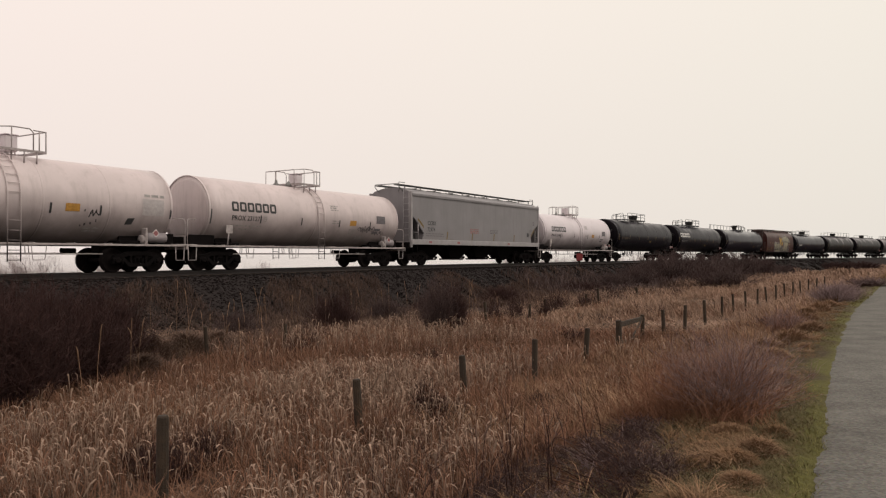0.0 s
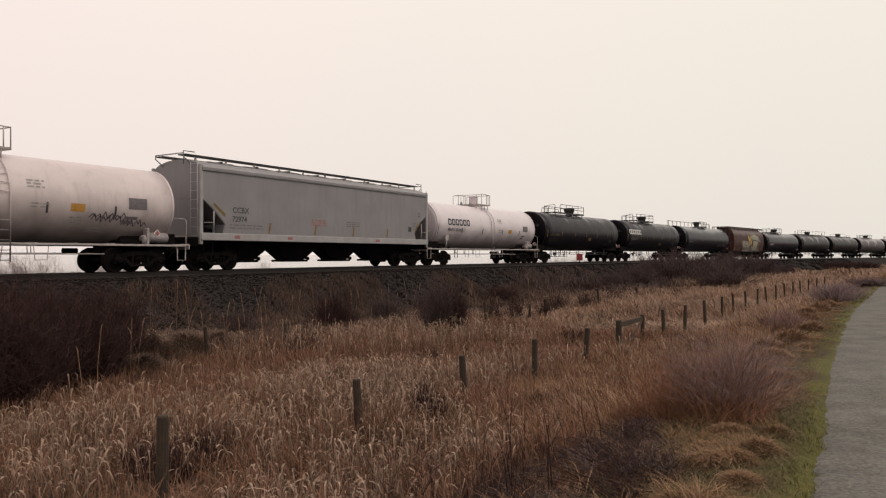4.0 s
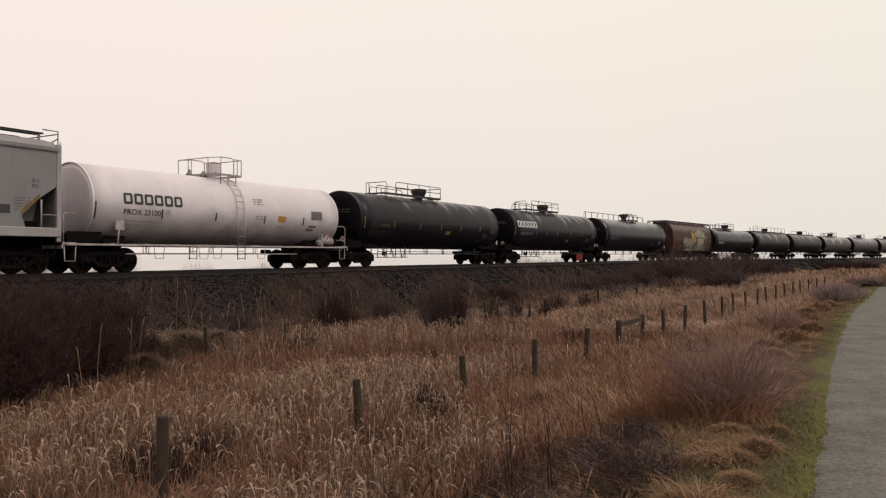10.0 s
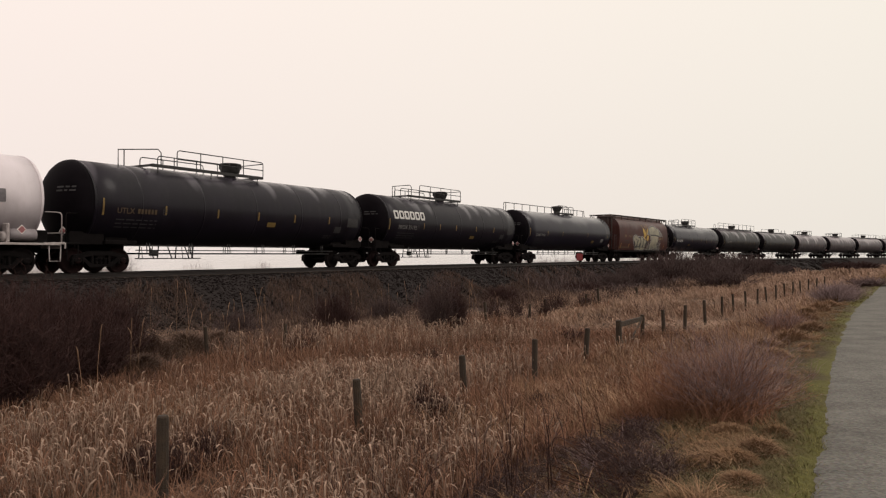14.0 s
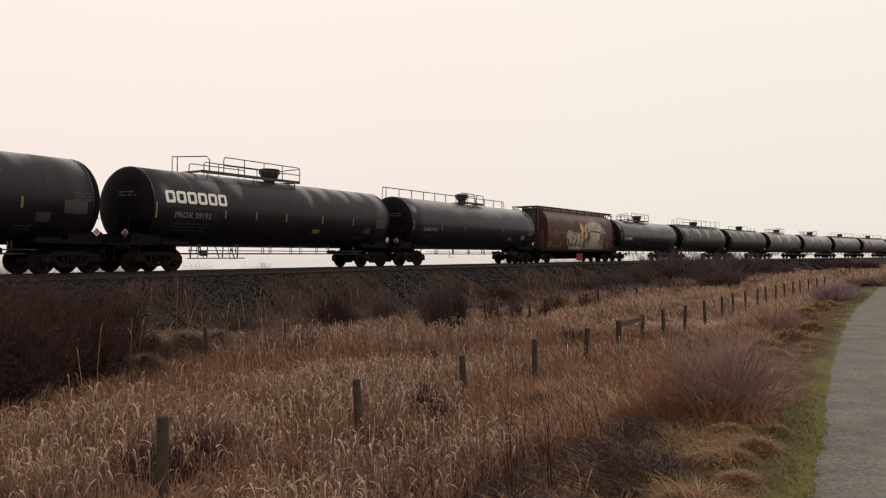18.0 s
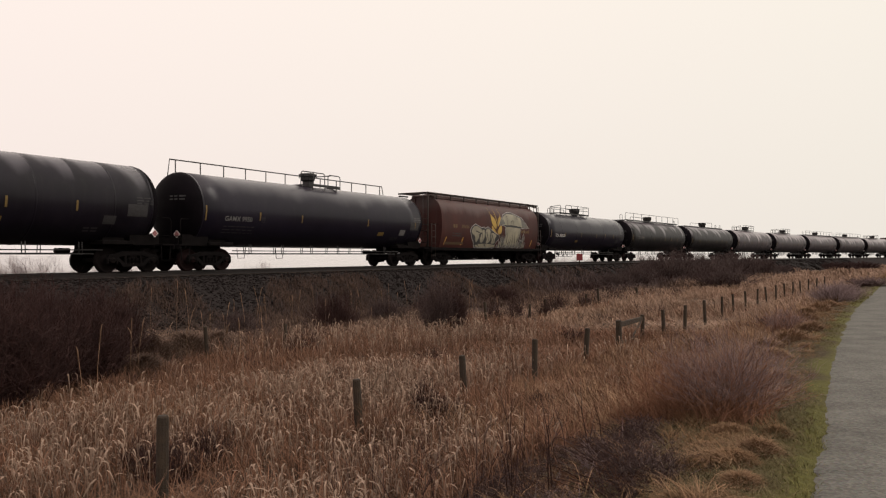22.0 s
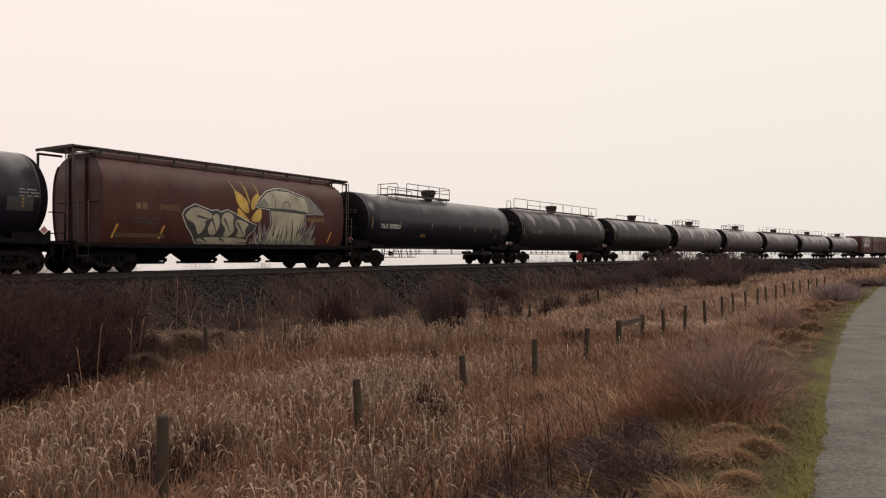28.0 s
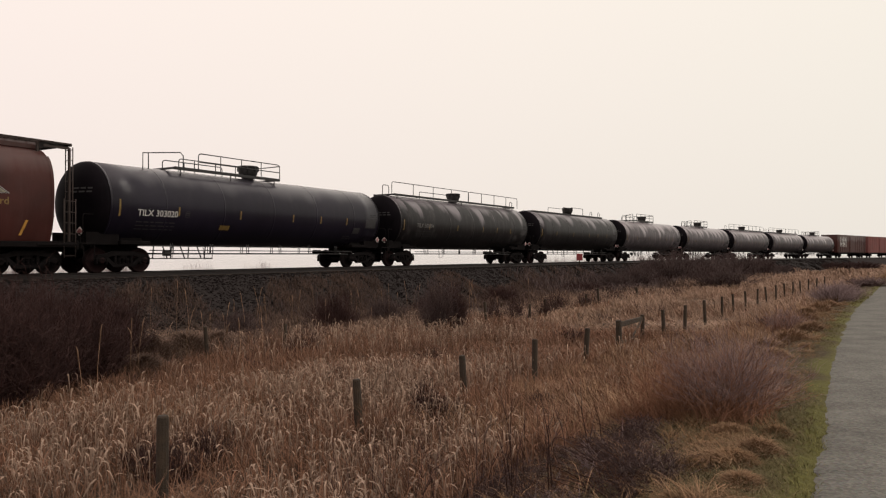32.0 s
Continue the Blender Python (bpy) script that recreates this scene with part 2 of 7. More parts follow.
M["mat"] = material("matted_grass", (0.16, 0.092, 0.05), 0.85, vary=0.55, scale=1.1, bump=0, per_island=0.6, spec=0.15, dark=(0.07, 0.055, 0.026))
M["pale_straw"] = material("pale_straw", (0.235, 0.141, 0.085), 0.8, vary=0.4, scale=1.2, bump=0, per_island=0.4, spec=0.2)
# Sootier than the other white; its dark lower flank also carries painted shade.
M["white_dirty_shaded"] = material("sooty_shaded_white_paint", (0.56, 0.475, 0.475), 0.45, vary=0.1, scale=0.7, bump=0.05, streak=0.25,
                            streak_colour=(0.23, 0.19, 0.175), low_dark=0.93, low_dark_colour=(0.05, 0.038, 0.036), low_dark_top=2.2, low_dark_range=2.1)
M["faint_yellow"] = material("faint_yellow_stripe", (0.06, 0.034, 0.013), 0.6, vary=0.4, scale=4)
M["worn_yellow"] = material("worn_yellow_stencil", (0.1, 0.055, 0.019), 0.6, vary=0.4, scale=8)
M["letter_dim"] = material("dim_white_stencil_paint", (0.13, 0.122, 0.12), 0.7, vary=0.35, scale=9)
M["roof_brown"] = material("dark_brown_roof_steel", (0.028, 0.016, 0.013), 0.75, vary=0.35, scale=3)
M["panel_grey"] = material("dark_grey_stencil_paint", (0.12, 0.105, 0.115), 0.6, vary=0.25, scale=9)
M["pale_panel"] = material("pale_grey_stencil_paint", (0.4, 0.36, 0.36), 0.6, vary=0.15, scale=9)
M["turf"] = material("matted_olive_turf", (0.115, 0.088, 0.047), 0.85, vary=0.5, scale=2.2, bump=0, per_island=0.55, spec=0.15, dark=(0.06, 0.055, 0.024))
M["tan_tuft"] = material("tan_dead_tuft", (0.2, 0.12, 0.07), 0.85, vary=0.4, scale=2, bump=0, per_island=0.55, spec=0.15)
# Here the smooth pale top band is sky sheen put into the colour.
M["black_sheen"] = material("satin_black_tank_paint", (0.0112, 0.0088, 0.0165), 0.42, vary=0.3, scale=0.5, bump=0.05, streak=0.2,
                            streak_colour=(0.024, 0.02, 0.0235), spec=0.12, top_pale=0.5, top_pale_colour=(0.032, 0.026, 0.036), coat=0.95, coat_rough=0.24)
M["scrub_pale"] = material("pale_scrub_straw", (0.105, 0.067, 0.051), 0.85, vary=0.45, scale=0.7, bump=0, per_island=0.4, spec=0.15)
# Marsh grass colour lightened for distance haze; the near fallen mounds share it.
M["dry_hazed_grass"] = material("dry_hazed_marsh_grass", (0.265, 0.17, 0.12), 0.8, vary=0.4, scale=0.3, bump=0, per_island=0.4, spec=0.2)
# Darker than the shell: the shade on the tank ends is in this colour.
M["black_head_shade"] = material("matt_shaded_head_paint", (0.0055, 0.0043, 0.0056), 0.6, vary=0.4, scale=1.2, bump=0.06, streak=0.35, streak_colour=(0.008, 0.0065, 0.008), spec=0.02)


# ---------------------------------------------------------------- mesh tools
class Shape:
    """Collects vertices and faces of one mesh."""

    def __init__(self):
        self.v, self.f, self.s, self.m = [], [], [], []

    def add(self, verts, faces, smooth=False, mi=0, mat=None):
        k = len(self.v)
        if mat is not None:
            verts = [tuple(mat @ Vector(p)) for p in verts]
        self.v += [tuple(p) for p in verts]
        self.f += [tuple(i + k for i in f) for f in faces]
        self.s += [smooth] * len(faces)
        self.m += [mi] * len(faces)
        return self

    def box(self, c, size, mat=None, bevel=0.0, mi=0):
        x, y, z = (q / 2 for q in size)
        b = min(bevel, x * 0.9, y * 0.9, z * 0.9)
        m = Matrix.Translation(c) @ (mat or Matrix())
        if b <= 0:
            vs = [(i, j, k) for i in (-x, x) for j in (-y, y) for k in (-z, z)]
            fs = [(0, 1, 3, 2), (4, 6, 7, 5), (0, 4, 5, 1), (2, 3, 7, 6), (0, 2, 6, 4), (1, 5, 7, 3)]
            return self.add(vs, fs, False, mi, m)
        vs, fs, ids = [], [], {}
        for i in (-1, 1):
            for j in (-1, 1):
                for k in (-1, 1):
                    for axis in range(3):
                        p = [i * (x - b), j * (y - b), k * (z - b)]
                        p[axis] += (i, j, k)[axis] * b
                        ids[i, j, k, axis] = len(vs)
                        vs.append(p)
        g = lambda i, j, k, a: ids[i, j, k, a]
        for q in (-1, 1):
            for axis in range(3):
                ring = [(-1, -1), (1, -1), (1, 1), (-1, 1)]
                fc = []
                for r in ring:
                    c3 = list(r)
                    c3.insert(axis, q)
                    fc.append(g(*c3, axis))
                fs.append(tuple(fc if (q > 0) != (axis == 1) else fc[::-1]))
        for axis in range(3):
            o1, o2 = [a for a in range(3) if a != axis]
            for p1 in (-1, 1):
                for p2 in (-1, 1):
                    def cc(w):
                        c3 = [0, 0, 0]
                        c3[axis], c3[o1], c3[o2] = w, p1, p2
                        return c3
                    fs.append((g(*cc(-1), o1), g(*cc(1), o1), g(*cc(1), o2), g(*cc(-1), o2)))
        for i in (-1, 1):
            for j in (-1, 1):
                for k in (-1, 1):
                    fs.append((g(i, j, k, 0), g(i, j, k, 1), g(i, j, k, 2)))
        return self.add(vs, fs, False, mi, m)

    def rod(self, p0, p1, r, n=8, r1=None, mi=0):
        return self.tube([p0, p1], r, n, r1, mi)

    def tube(self, pts, r, n=8, r1=None, mi=0):
        pts = [Vector(p) for p in pts]
        vs, fs = [], []
        up = None
        for i, p in enumerate(pts):
            d = (pts[min(i + 1, len(pts) - 1)] - pts[max(i - 1, 0)]).normalized()
            if up is None:
                up = d.orthogonal().normalized()
            else:
                up = (up - d * up.dot(d)).normalized()
            w = d.cross(up)
            rr = r if r1 is None else r + (r1 - r) * i / (len(pts) - 1)
            for k in range(n):
                a = 2 * math.pi * k / n
                vs.append(p + rr * (math.cos(a) * up + math.sin(a) * w))
        for i in range(len(pts) - 1):
            for k in range(n):
                fs.append((i * n + k, i * n + (k + 1) % n, (i + 1) * n + (k + 1) % n, (i + 1) * n + k))
        self.add(vs, fs, True, mi)
        e = (len(pts) - 1) * n
        k0 = len(self.v) - len(vs)
        self.f += [tuple(k0 + k for k in range(n))[::-1], tuple(k0 + e + k for k in range(n))]
        self.s += [False, False]
        self.m += [mi, mi]
        return self

    def lathe(self, profile, n=32, mat=None, mi=0, smooth=True):
        """profile: (x, r) pairs, turned about the x axis."""
        vs, fs = [], []
        for x, r in profile:
            for k in range(n):
                a = 2 * math.pi * k / n
                vs.append((x, r * math.cos(a), r * math.sin(a)))
        for i in range(len(profile) - 1):
            for k in range(n):
                fs.append((i * n + k, (i + 1) * n + k, (i + 1) * n + (k + 1) % n, i * n + (k + 1) % n))
        e = (len(profile) - 1) * n
        fs += [tuple(range(n)), tuple(e + k for k in range(n))[::-1]]
        return self.add(vs, fs, smooth, mi, mat)

    def prism(self, poly, y0, y1, mi=0, mat=None, smooth=False):
        """poly in x, z; pushed from y0 to y1."""
        n = len(poly)
        vs = [(x, y0, z) for x, z in poly] + [(x, y1, z) for x, z in poly]
        fs = [tuple(range(n)), tuple(range(n, 2 * n))[::-1]]
        fs += [(i, i + n, (i + 1) % n + n, (i + 1) % n) for i in range(n)]
        return self.add(vs, fs, smooth, mi, mat)

    def mesh(self, name):
        me = bpy.data.meshes.new(name)
        me.from_pydata(self.v, [], self.f)
        me.polygons.foreach_set("use_smooth", self.s)
        if any(self.m):
            me.polygons.foreach_set("material_index", self.m)
        me.update()
        return me


def part(name, shape, mat, parent, label="", at=None):
    """One mesh object under a thing or a part."""
    me = shape.mesh(name) if isinstance(shape, Shape) else shape
    for q in (mat if isinstance(mat, (list, tuple)) else [mat]):
        if len(me.materials) < (len(mat) if isinstance(mat, (list, tuple)) else 1):
            me.materials.append(q)
    ob = new(name, me)
    ob.parent = parent
    if at is not None:
        ob.matrix_basis = at
    if label:
        tagged(ob, label)
    return ob


def thing(name, m, label, category, group="", kind=""):
    ob = new(name)
    ob.empty_display_size = 0.2
    ob.matrix_basis = m
    return tagged(ob, label, category, group, kind)


def whole(name, shape, mat, label, category, group="", kind="", at=None):
    ob = part(name, shape, mat, None, "", at)
    return tagged(ob, label, category, group, kind)


# ---------------------------------------------------------------- ground, water, footpath, track bed
def lerp_profile(u, pts):
    return np.interp(u, [p[0] for p in pts], [p[1] for p in pts])


PROFILE = [(-3000, -2.2), (-9, -2.2), (-6.2, -1.6), (-2.5, 0.64), (-1.9, 0.72), (1.9, 0.72), (2.5, 0.66), (5.6, -0.95), (6.6, -1.12),
           (20.4, -1.12), (22.0, -0.72), (23.5, -0.17), (24.2, -0.04), (24.7, -0.02), (24.9, -0.06), (27.9, -0.06), (28.2, -0.02), (30, -0.3),
           (33, -1.2), (40, -1.4), (625, -1.4)]


def wave(x, y, k, seed):
    r = np.random.RandomState(seed)
    z = np.zeros_like(x)
    for i in range(7):
        a, w, ph = r.uniform(0, 6.28), k * r.uniform(0.5, 1.8), r.uniform(0, 6.28)
        z += np.sin((x * np.cos(a) + y * np.sin(a)) * w + ph)
    return z / 3.5


def ground_z(s, u):
    s, u = np.asarray(s, float), np.asarray(u, float)
    z = lerp_profile(u, PROFILE)
    field = np.clip((u - 5) / 2, 0, 1) * np.clip((24.2 - u) / 1.2, 0, 1)
    z = z + field * (0.07 * wave(s, u, 0.9, 3) + 0.05 * wave(s, u, 2.6, 4))
    bed = np.clip((u - 2.3) / 1, 0, 1) * np.clip((6.5 - u) / 1, 0, 1)
    bank = np.clip((u - 22.3) / 0.6, 0, 1) * np.clip((24.75 - u) / 0.3, 0, 1)
    z = z + bank * 0.035 * (np.abs(wave(s, u, 5.5, 7)) + 0.6 * np.abs(wave(s, u, 11.0, 8)))
    return z + bed * (0.06 * wave(s, u, 1.5, 5) + 0.05 * wave(s, u, 4.1, 6))


def spaced(stops):
    out = []
    for a, b, step in stops:
        out += list(np.arange(a, b, step))
    return np.array(out + [stops[-1][1]])


def sheet(name, ss, uu, height):
    S, U = np.meshgrid(ss, uu, indexing="ij")
    a = HEADING + BEND * S
    X, Y = HUB.x - (RADIUS - U) * np.cos(a), HUB.y + (RADIUS - U) * np.sin(a)
    Z = height(S, U)
    n, m = len(ss), len(uu)
    me = bpy.data.meshes.new(name)
    idx = np.arange(n * m).reshape(n, m)
    f = np.stack([idx[:-1, :-1], idx[1:, :-1], idx[1:, 1:], idx[:-1, 1:]], -1).reshape(-1, 4)
    me.from_pydata(np.stack([X, Y, Z], -1).reshape(-1, 3).tolist(), [], f.tolist())
    me.polygons.foreach_set("use_smooth", [True] * len(me.polygons))
    me.update()
    return me


def ground_material():
    """Soil and trodden dead grass; ballast grey near the rails, moss green on the verge, by distance from the track."""
    m = bpy.data.materials.new("ground_soil")
    m.use_nodes = True
    n, l = m.node_tree.nodes, m.node_tree.links
    b = n["Principled BSDF"]
    b.inputs["Roughness"].default_value = 0.95
    b.inputs["Specular IOR Level"].default_value = 0.15
    tc = n.new("ShaderNodeTexCoord")
    sub = n.new("ShaderNodeVectorMath")
    sub.operation = "SUBTRACT"
    sub.inputs[1].default_value = (HUB.x, HUB.y, 0)
    l.new(tc.outputs["Object"], sub.inputs[0])
    flat = n.new("ShaderNodeVectorMath")
    flat.operation = "MULTIPLY"
    flat.inputs[1].default_value = (1, 1, 0)
    l.new(sub.outputs[0], flat.inputs[0])
    ln = n.new("ShaderNodeVectorMath")
    ln.operation = "LENGTH"
    l.new(flat.outputs[0], ln.inputs[0])
    u = n.new("ShaderNodeMath")
    u.operation = "SUBTRACT"
    u.inputs[0].default_value = RADIUS
    l.new(ln.outputs["Value"], u.inputs[1])
    big = n.new("ShaderNodeTexNoise")
    big.inputs["Scale"].default_value, big.inputs["Detail"].default_value = 0.7, 6
    l.new(tc.outputs["Object"], big.inputs["Vector"])
    fine = n.new("ShaderNodeTexNoise")
    fine.inputs["Scale"].default_value, fine.inputs["Detail"].default_value = 14, 6
    l.new(tc.outputs["Object"], fine.inputs["Vector"])
    stones = n.new("ShaderNodeTexVoronoi")
    stones.inputs["Scale"].default_value = 14
    l.new(tc.outputs["Object"], stones.inputs["Vector"])
    wob = n.new("ShaderNodeMath")
    wob.operation = "MULTIPLY_ADD"
    wob.inputs[1].default_value = 1.6
    l.new(big.outputs["Fac"], wob.inputs[0])
    l.new(u.outputs[0], wob.inputs[2])

    def mix(fac, c0, c1):
        x = n.new("ShaderNodeMix")
        x.data_type = "RGBA"
        for sock, v in ((0, fac), (6, c0), (7, c1)):
            if isinstance(v, tuple):
                x.inputs[sock].default_value = (*v, 1)
            else:
                l.new(v, x.inputs[sock])
        return x.outputs[2]

    def step(a, c):
        r = n.new("ShaderNodeMapRange")
        r.inputs["From Min"].default_value, r.inputs["From Max"].default_value = a, c
        l.new(wob.outputs[0], r.inputs["Value"])
        return r.outputs[0]

    soil = mix(fine.outputs["Fac"], (0.02, 0.013, 0.009), (0.07, 0.043, 0.027))
    gravel = mix(stones.outputs["Color"], (0.013, 0.0098, 0.0095), (0.026, 0.02, 0.0193))
    moss = mix(fine.outputs["Fac"], (0.045, 0.04, 0.014), (0.125, 0.118, 0.034))
    col = mix(step(5.2, 7.4), gravel, soil)
    turf = mix(fine.outputs["Fac"], (0.026, 0.019, 0.01), (0.085, 0.06, 0.033))
    col = mix(step(22.6, 23.6), col, turf)
    col = mix(step(25.25, 25.5), col, moss)
    l.new(col, b.inputs["Base Color"])
    bp = n.new("ShaderNodeBump")
    bp.inputs["Strength"].default_value, bp.inputs["Distance"].default_value = 0.8, 0.06
    l.new(fine.outputs["Fac"], bp.inputs["Height"])
    l.new(bp.outputs[0], b.inputs["Normal"])
    return m


def path_material():
    m = bpy.data.materials.new("crushed_gravel_path")
    m.use_nodes = True
    n, l = m.node_tree.nodes, m.node_tree.links
    b = n["Principled BSDF"]
    b.inputs["Roughness"].default_value = 0.95
    b.inputs["Specular IOR Level"].default_value = 0.2
    tc = n.new("ShaderNodeTexCoord")
    big = n.new("ShaderNodeTexNoise")
    big.inputs["Scale"].default_value, big.inputs["Detail"].default_value = 1.7, 9
    fine = n.new("ShaderNodeTexNoise")
    fine.inputs["Scale"].default_value, fine.inputs["Detail"].default_value = 45, 5
    vor = n.new("ShaderNodeTexVoronoi")
    vor.inputs["Scale"].default_value = 38
    for q in (big, fine, vor):
        l.new(tc.outputs["Object"], q.inputs["Vector"])
    r = n.new("ShaderNodeValToRGB")
    r.color_ramp.elements[0].position, r.color_ramp.elements[1].position = 0.3, 0.72
    r.color_ramp.elements[0].color, r.color_ramp.elements[1].color = (0.066, 0.06, 0.051, 1), (0.148, 0.136, 0.115, 1)
    l.new(big.outputs["Fac"], r.inputs[0])
    x = n.new("ShaderNodeMix")
    x.data_type, x.blend_type = "RGBA", "OVERLAY"
    x.inputs[0].default_value = 0.55
    l.new(r.outputs[0], x.inputs[6])
    l.new(fine.outputs["Color"], x.inputs[7])
    peb = n.new("ShaderNodeValToRGB")
    peb.color_ramp.elements[0].color, peb.color_ramp.elements[1].color = (0.045, 0.043, 0.037, 1), (0.23, 0.22, 0.19, 1)
    grey = n.new("ShaderNodeSeparateColor")
    l.new(vor.outputs["Color"], grey.inputs[0])
    l.new(grey.outputs[0], peb.inputs[0])
    x2 = n.new("ShaderNodeMix")
    x2.data_type = "RGBA"
    x2.inputs[0].default_value = 0.28
    l.new(x.outputs[2], x2.inputs[6])
    l.new(peb.outputs[0], x2.inputs[7])
    x = x2
    hs = n.new("ShaderNodeHueSaturation")
    hs.inputs["Saturation"].default_value = 0.75
    l.new(x.outputs[2], hs.inputs["Color"])
    l.new(hs.outputs[0], b.inputs["Base Color"])
    bp = n.new("ShaderNodeBump")
    bp.inputs["Strength"].default_value, bp.inputs["Distance"].default_value = 0.3, 0.012
    l.new(vor.outputs["Distance"], bp.inputs["Height"])
    l.new(bp.outputs[0], b.inputs["Normal"])
    return m


ss = spaced([(-1960, -200, 80), (-200, -60, 6), (-60, -31, 0.5), (-31, -18, 0.12), (-18, 10, 0.4), (10, 90, 0.8), (90, 200, 1.6), (200, 400, 10), (400, 1960, 80)])
uu = spaced([(-3000, -200, 200), (-200, -20, 12), (-20, -8, 2), (-8, 8, 0.3), (8, 20, 0.6), (20, 22, 0.25), (22, 25, 0.1), (25, 29, 0.5), (29, 45, 2), (45, 620, 40)])
ground = whole("ground", sheet("ground", ss, uu, ground_z), ground_material(),
               "marshy field of dead grass and bare soil", "ground", kind="structure")

ps = spaced([(-60, -34, 0.5), (-34, 0, 0.08), (0, 60, 1), (60, 220, 3)])
S_, U_ = np.meshgrid(ps, np.linspace(0, 1, 13), indexing="ij")


def path_rim(s):
    """Where the gravel begins, by the stretch of the track."""
    r = np.interp(s, [-40, -29, -27, -26, -24.7, -22, -18, -9, -3.3, 2.4, 14.7, 40, 200], [24.9, 24.82, 24.82, 24.78, 24.69, 24.59, 24.54, 24.52, 24.68, 24.78, 24.72, 24.8, 24.9])
    return r + 0.02 * np.sin(s * 2.3) + 0.015 * np.sin(s * 6.1) + 0.015 * np.sin(s * 13.7 + 2 * np.sin(s * 3.1)) + 0.015 * np.sin(s * 29)


def path_z(s, u):
    return 0.0 + 0.03 * (1 - ((u - 26.3) / 1.7) ** 2) - 0.02 + 0.002 * wave(s, u, 5.0, 9)


path_mesh = sheet("footpath", ps, np.linspace(24.72, 28.1, 24), path_z)
for v in path_mesh.vertices:
    s_v, u_v = (float(q) for q in track_coords(v.co.x, v.co.y))
    rim = float(path_rim(s_v))
    k = (28.1 - u_v) / (28.1 - 24.72)
    v.co.x, v.co.y = along(s_v, 28.1 - k * (28.1 - rim))[:2]
    v.co.z -= 0.03 * max(0.0, 1 - abs(u_v - 24.72) / 0.16)
footpath = whole("footpath", path_mesh, path_material(), "grey crushed-gravel footpath with a mossy edge", "path", kind="structure")

water_mat = bpy.data.materials.new("tidal_water")
water_mat.use_nodes = True
wb = water_mat.node_tree.nodes["Principled BSDF"]
wb.inputs["Base Color"].default_value = (0.35, 0.33, 0.31, 1)
wb.inputs["Roughness"].default_value = 0.12
wb.inputs["IOR"].default_value = 1.33
wnz = water_mat.node_tree.nodes.new("ShaderNodeTexNoise")
wnz.inputs["Scale"].default_value = 0.6
wbp = water_mat.node_tree.nodes.new("ShaderNodeBump")
wbp.inputs["Strength"].default_value, wbp.inputs["Distance"].default_value = 0.15, 0.05
water_mat.node_tree.links.new(wnz.outputs["Fac"], wbp.inputs["Height"])
water_mat.node_tree.links.new(wbp.outputs[0], wb.inputs["Normal"])
water = whole("water", sheet("water", spaced([(-1960, -200, 80), (-200, 400, 20), (400, 1960, 80)]),
                             spaced([(-3000, -200, 200), (-200, -20, 20), (-20, -6.0, 2)]), lambda s, u: 0 * s - 1.45),
              water_mat, "calm pale tidal water beyond the embankment", "water", kind="structure")


# ---------------------------------------------------------------- rails and sleepers
def sweep_along(section, s0, s1, step, u0):
    sh = Shape()
    n = len(section)
    pts = np.arange(s0, s1 + step, step)
    vs = []
    for s in pts:
        for du, z in section:
            x, y, _ = along(float(s), u0 + du)
            vs.append((x, y, z))
    fs = [(i * n + k, i * n + (k + 1) % n, (i + 1) * n + (k + 1) % n, (i + 1) * n + k) for i in range(len(pts) - 1) for k in range(n)]
    return sh.add(vs, fs)


RAIL = [(-0.07, RAIL_Z - 0.17), (-0.07, RAIL_Z - 0.155), (-0.012, RAIL_Z - 0.13), (-0.010, RAIL_Z - 0.05), (-0.036, RAIL_Z - 0.035), (-0.036, RAIL_Z - 0.008),
        (-0.026, RAIL_Z), (0.026, RAIL_Z), (0.036, RAIL_Z - 0.008), (0.036, RAIL_Z - 0.035), (0.010, RAIL_Z - 0.05), (0.012, RAIL_Z - 0.13), (0.07, RAIL_Z - 0.155), (0.07, RAIL_Z - 0.17)]
railway = thing("railway_track", Matrix(), "single railway track on a dark ballast bed", "railway track", kind="structure")
for uu0 in (-0.755, 0.755):
    part("rail", sweep_along(RAIL, -260, 330, 2.5, uu0), M["rail_steel"], railway, "rust-brown steel rail")


# ---------------------------------------------------------------- rolling stock: shared parts
WHEEL_R = 0.457
SIDE = [-1.0, 1.0]


def wheelset_mesh():
    sh = Shape()
    for y in (-0.755, 0.755):
        q = 1 if y > 0 else -1
        prof = [(-0.075 * q, 0.14), (-0.075 * q, 0.36), (-0.05 * q, 0.40), (-0.085 * q, 0.485), (-0.05 * q, 0.487), (-0.045 * q, WHEEL_R + 0.002), (0.07 * q, WHEEL_R - 0.004),
                (0.07 * q, 0.41), (0.03 * q, 0.38), (0.02 * q, 0.2), (0.06 * q, 0.15), (0.09 * q, 0.13), (0.09 * q, 0.06)]
        sh.lathe(prof, 28, Matrix.Translation((0, y, 0)) @ Matrix.Rotation(math.pi / 2, 4, "Z"))
    sh.lathe([(-1.05, 0.08), (1.05, 0.08)], 10, Matrix.Rotation(math.pi / 2, 4, "Z"))
    for y in (-1.06, 1.06):
        sh.lathe([(-0.1, 0.11), (0.08, 0.115), (0.1, 0.09), (0.1, 0.03)] if y > 0 else [(-0.1, 0.03), (-0.1, 0.09), (-0.08, 0.115), (0.1, 0.11)], 12,
                 Matrix.Translation((0, y, 0)) @ Matrix.Rotation(math.pi / 2, 4, "Z"))
        for a in range(3):
            sh.box((0.05 * math.cos(a * 2.09), y + math.copysign(0.105, y), 0.05 * math.sin(a * 2.09)), (0.03, 0.02, 0.03))
    return sh


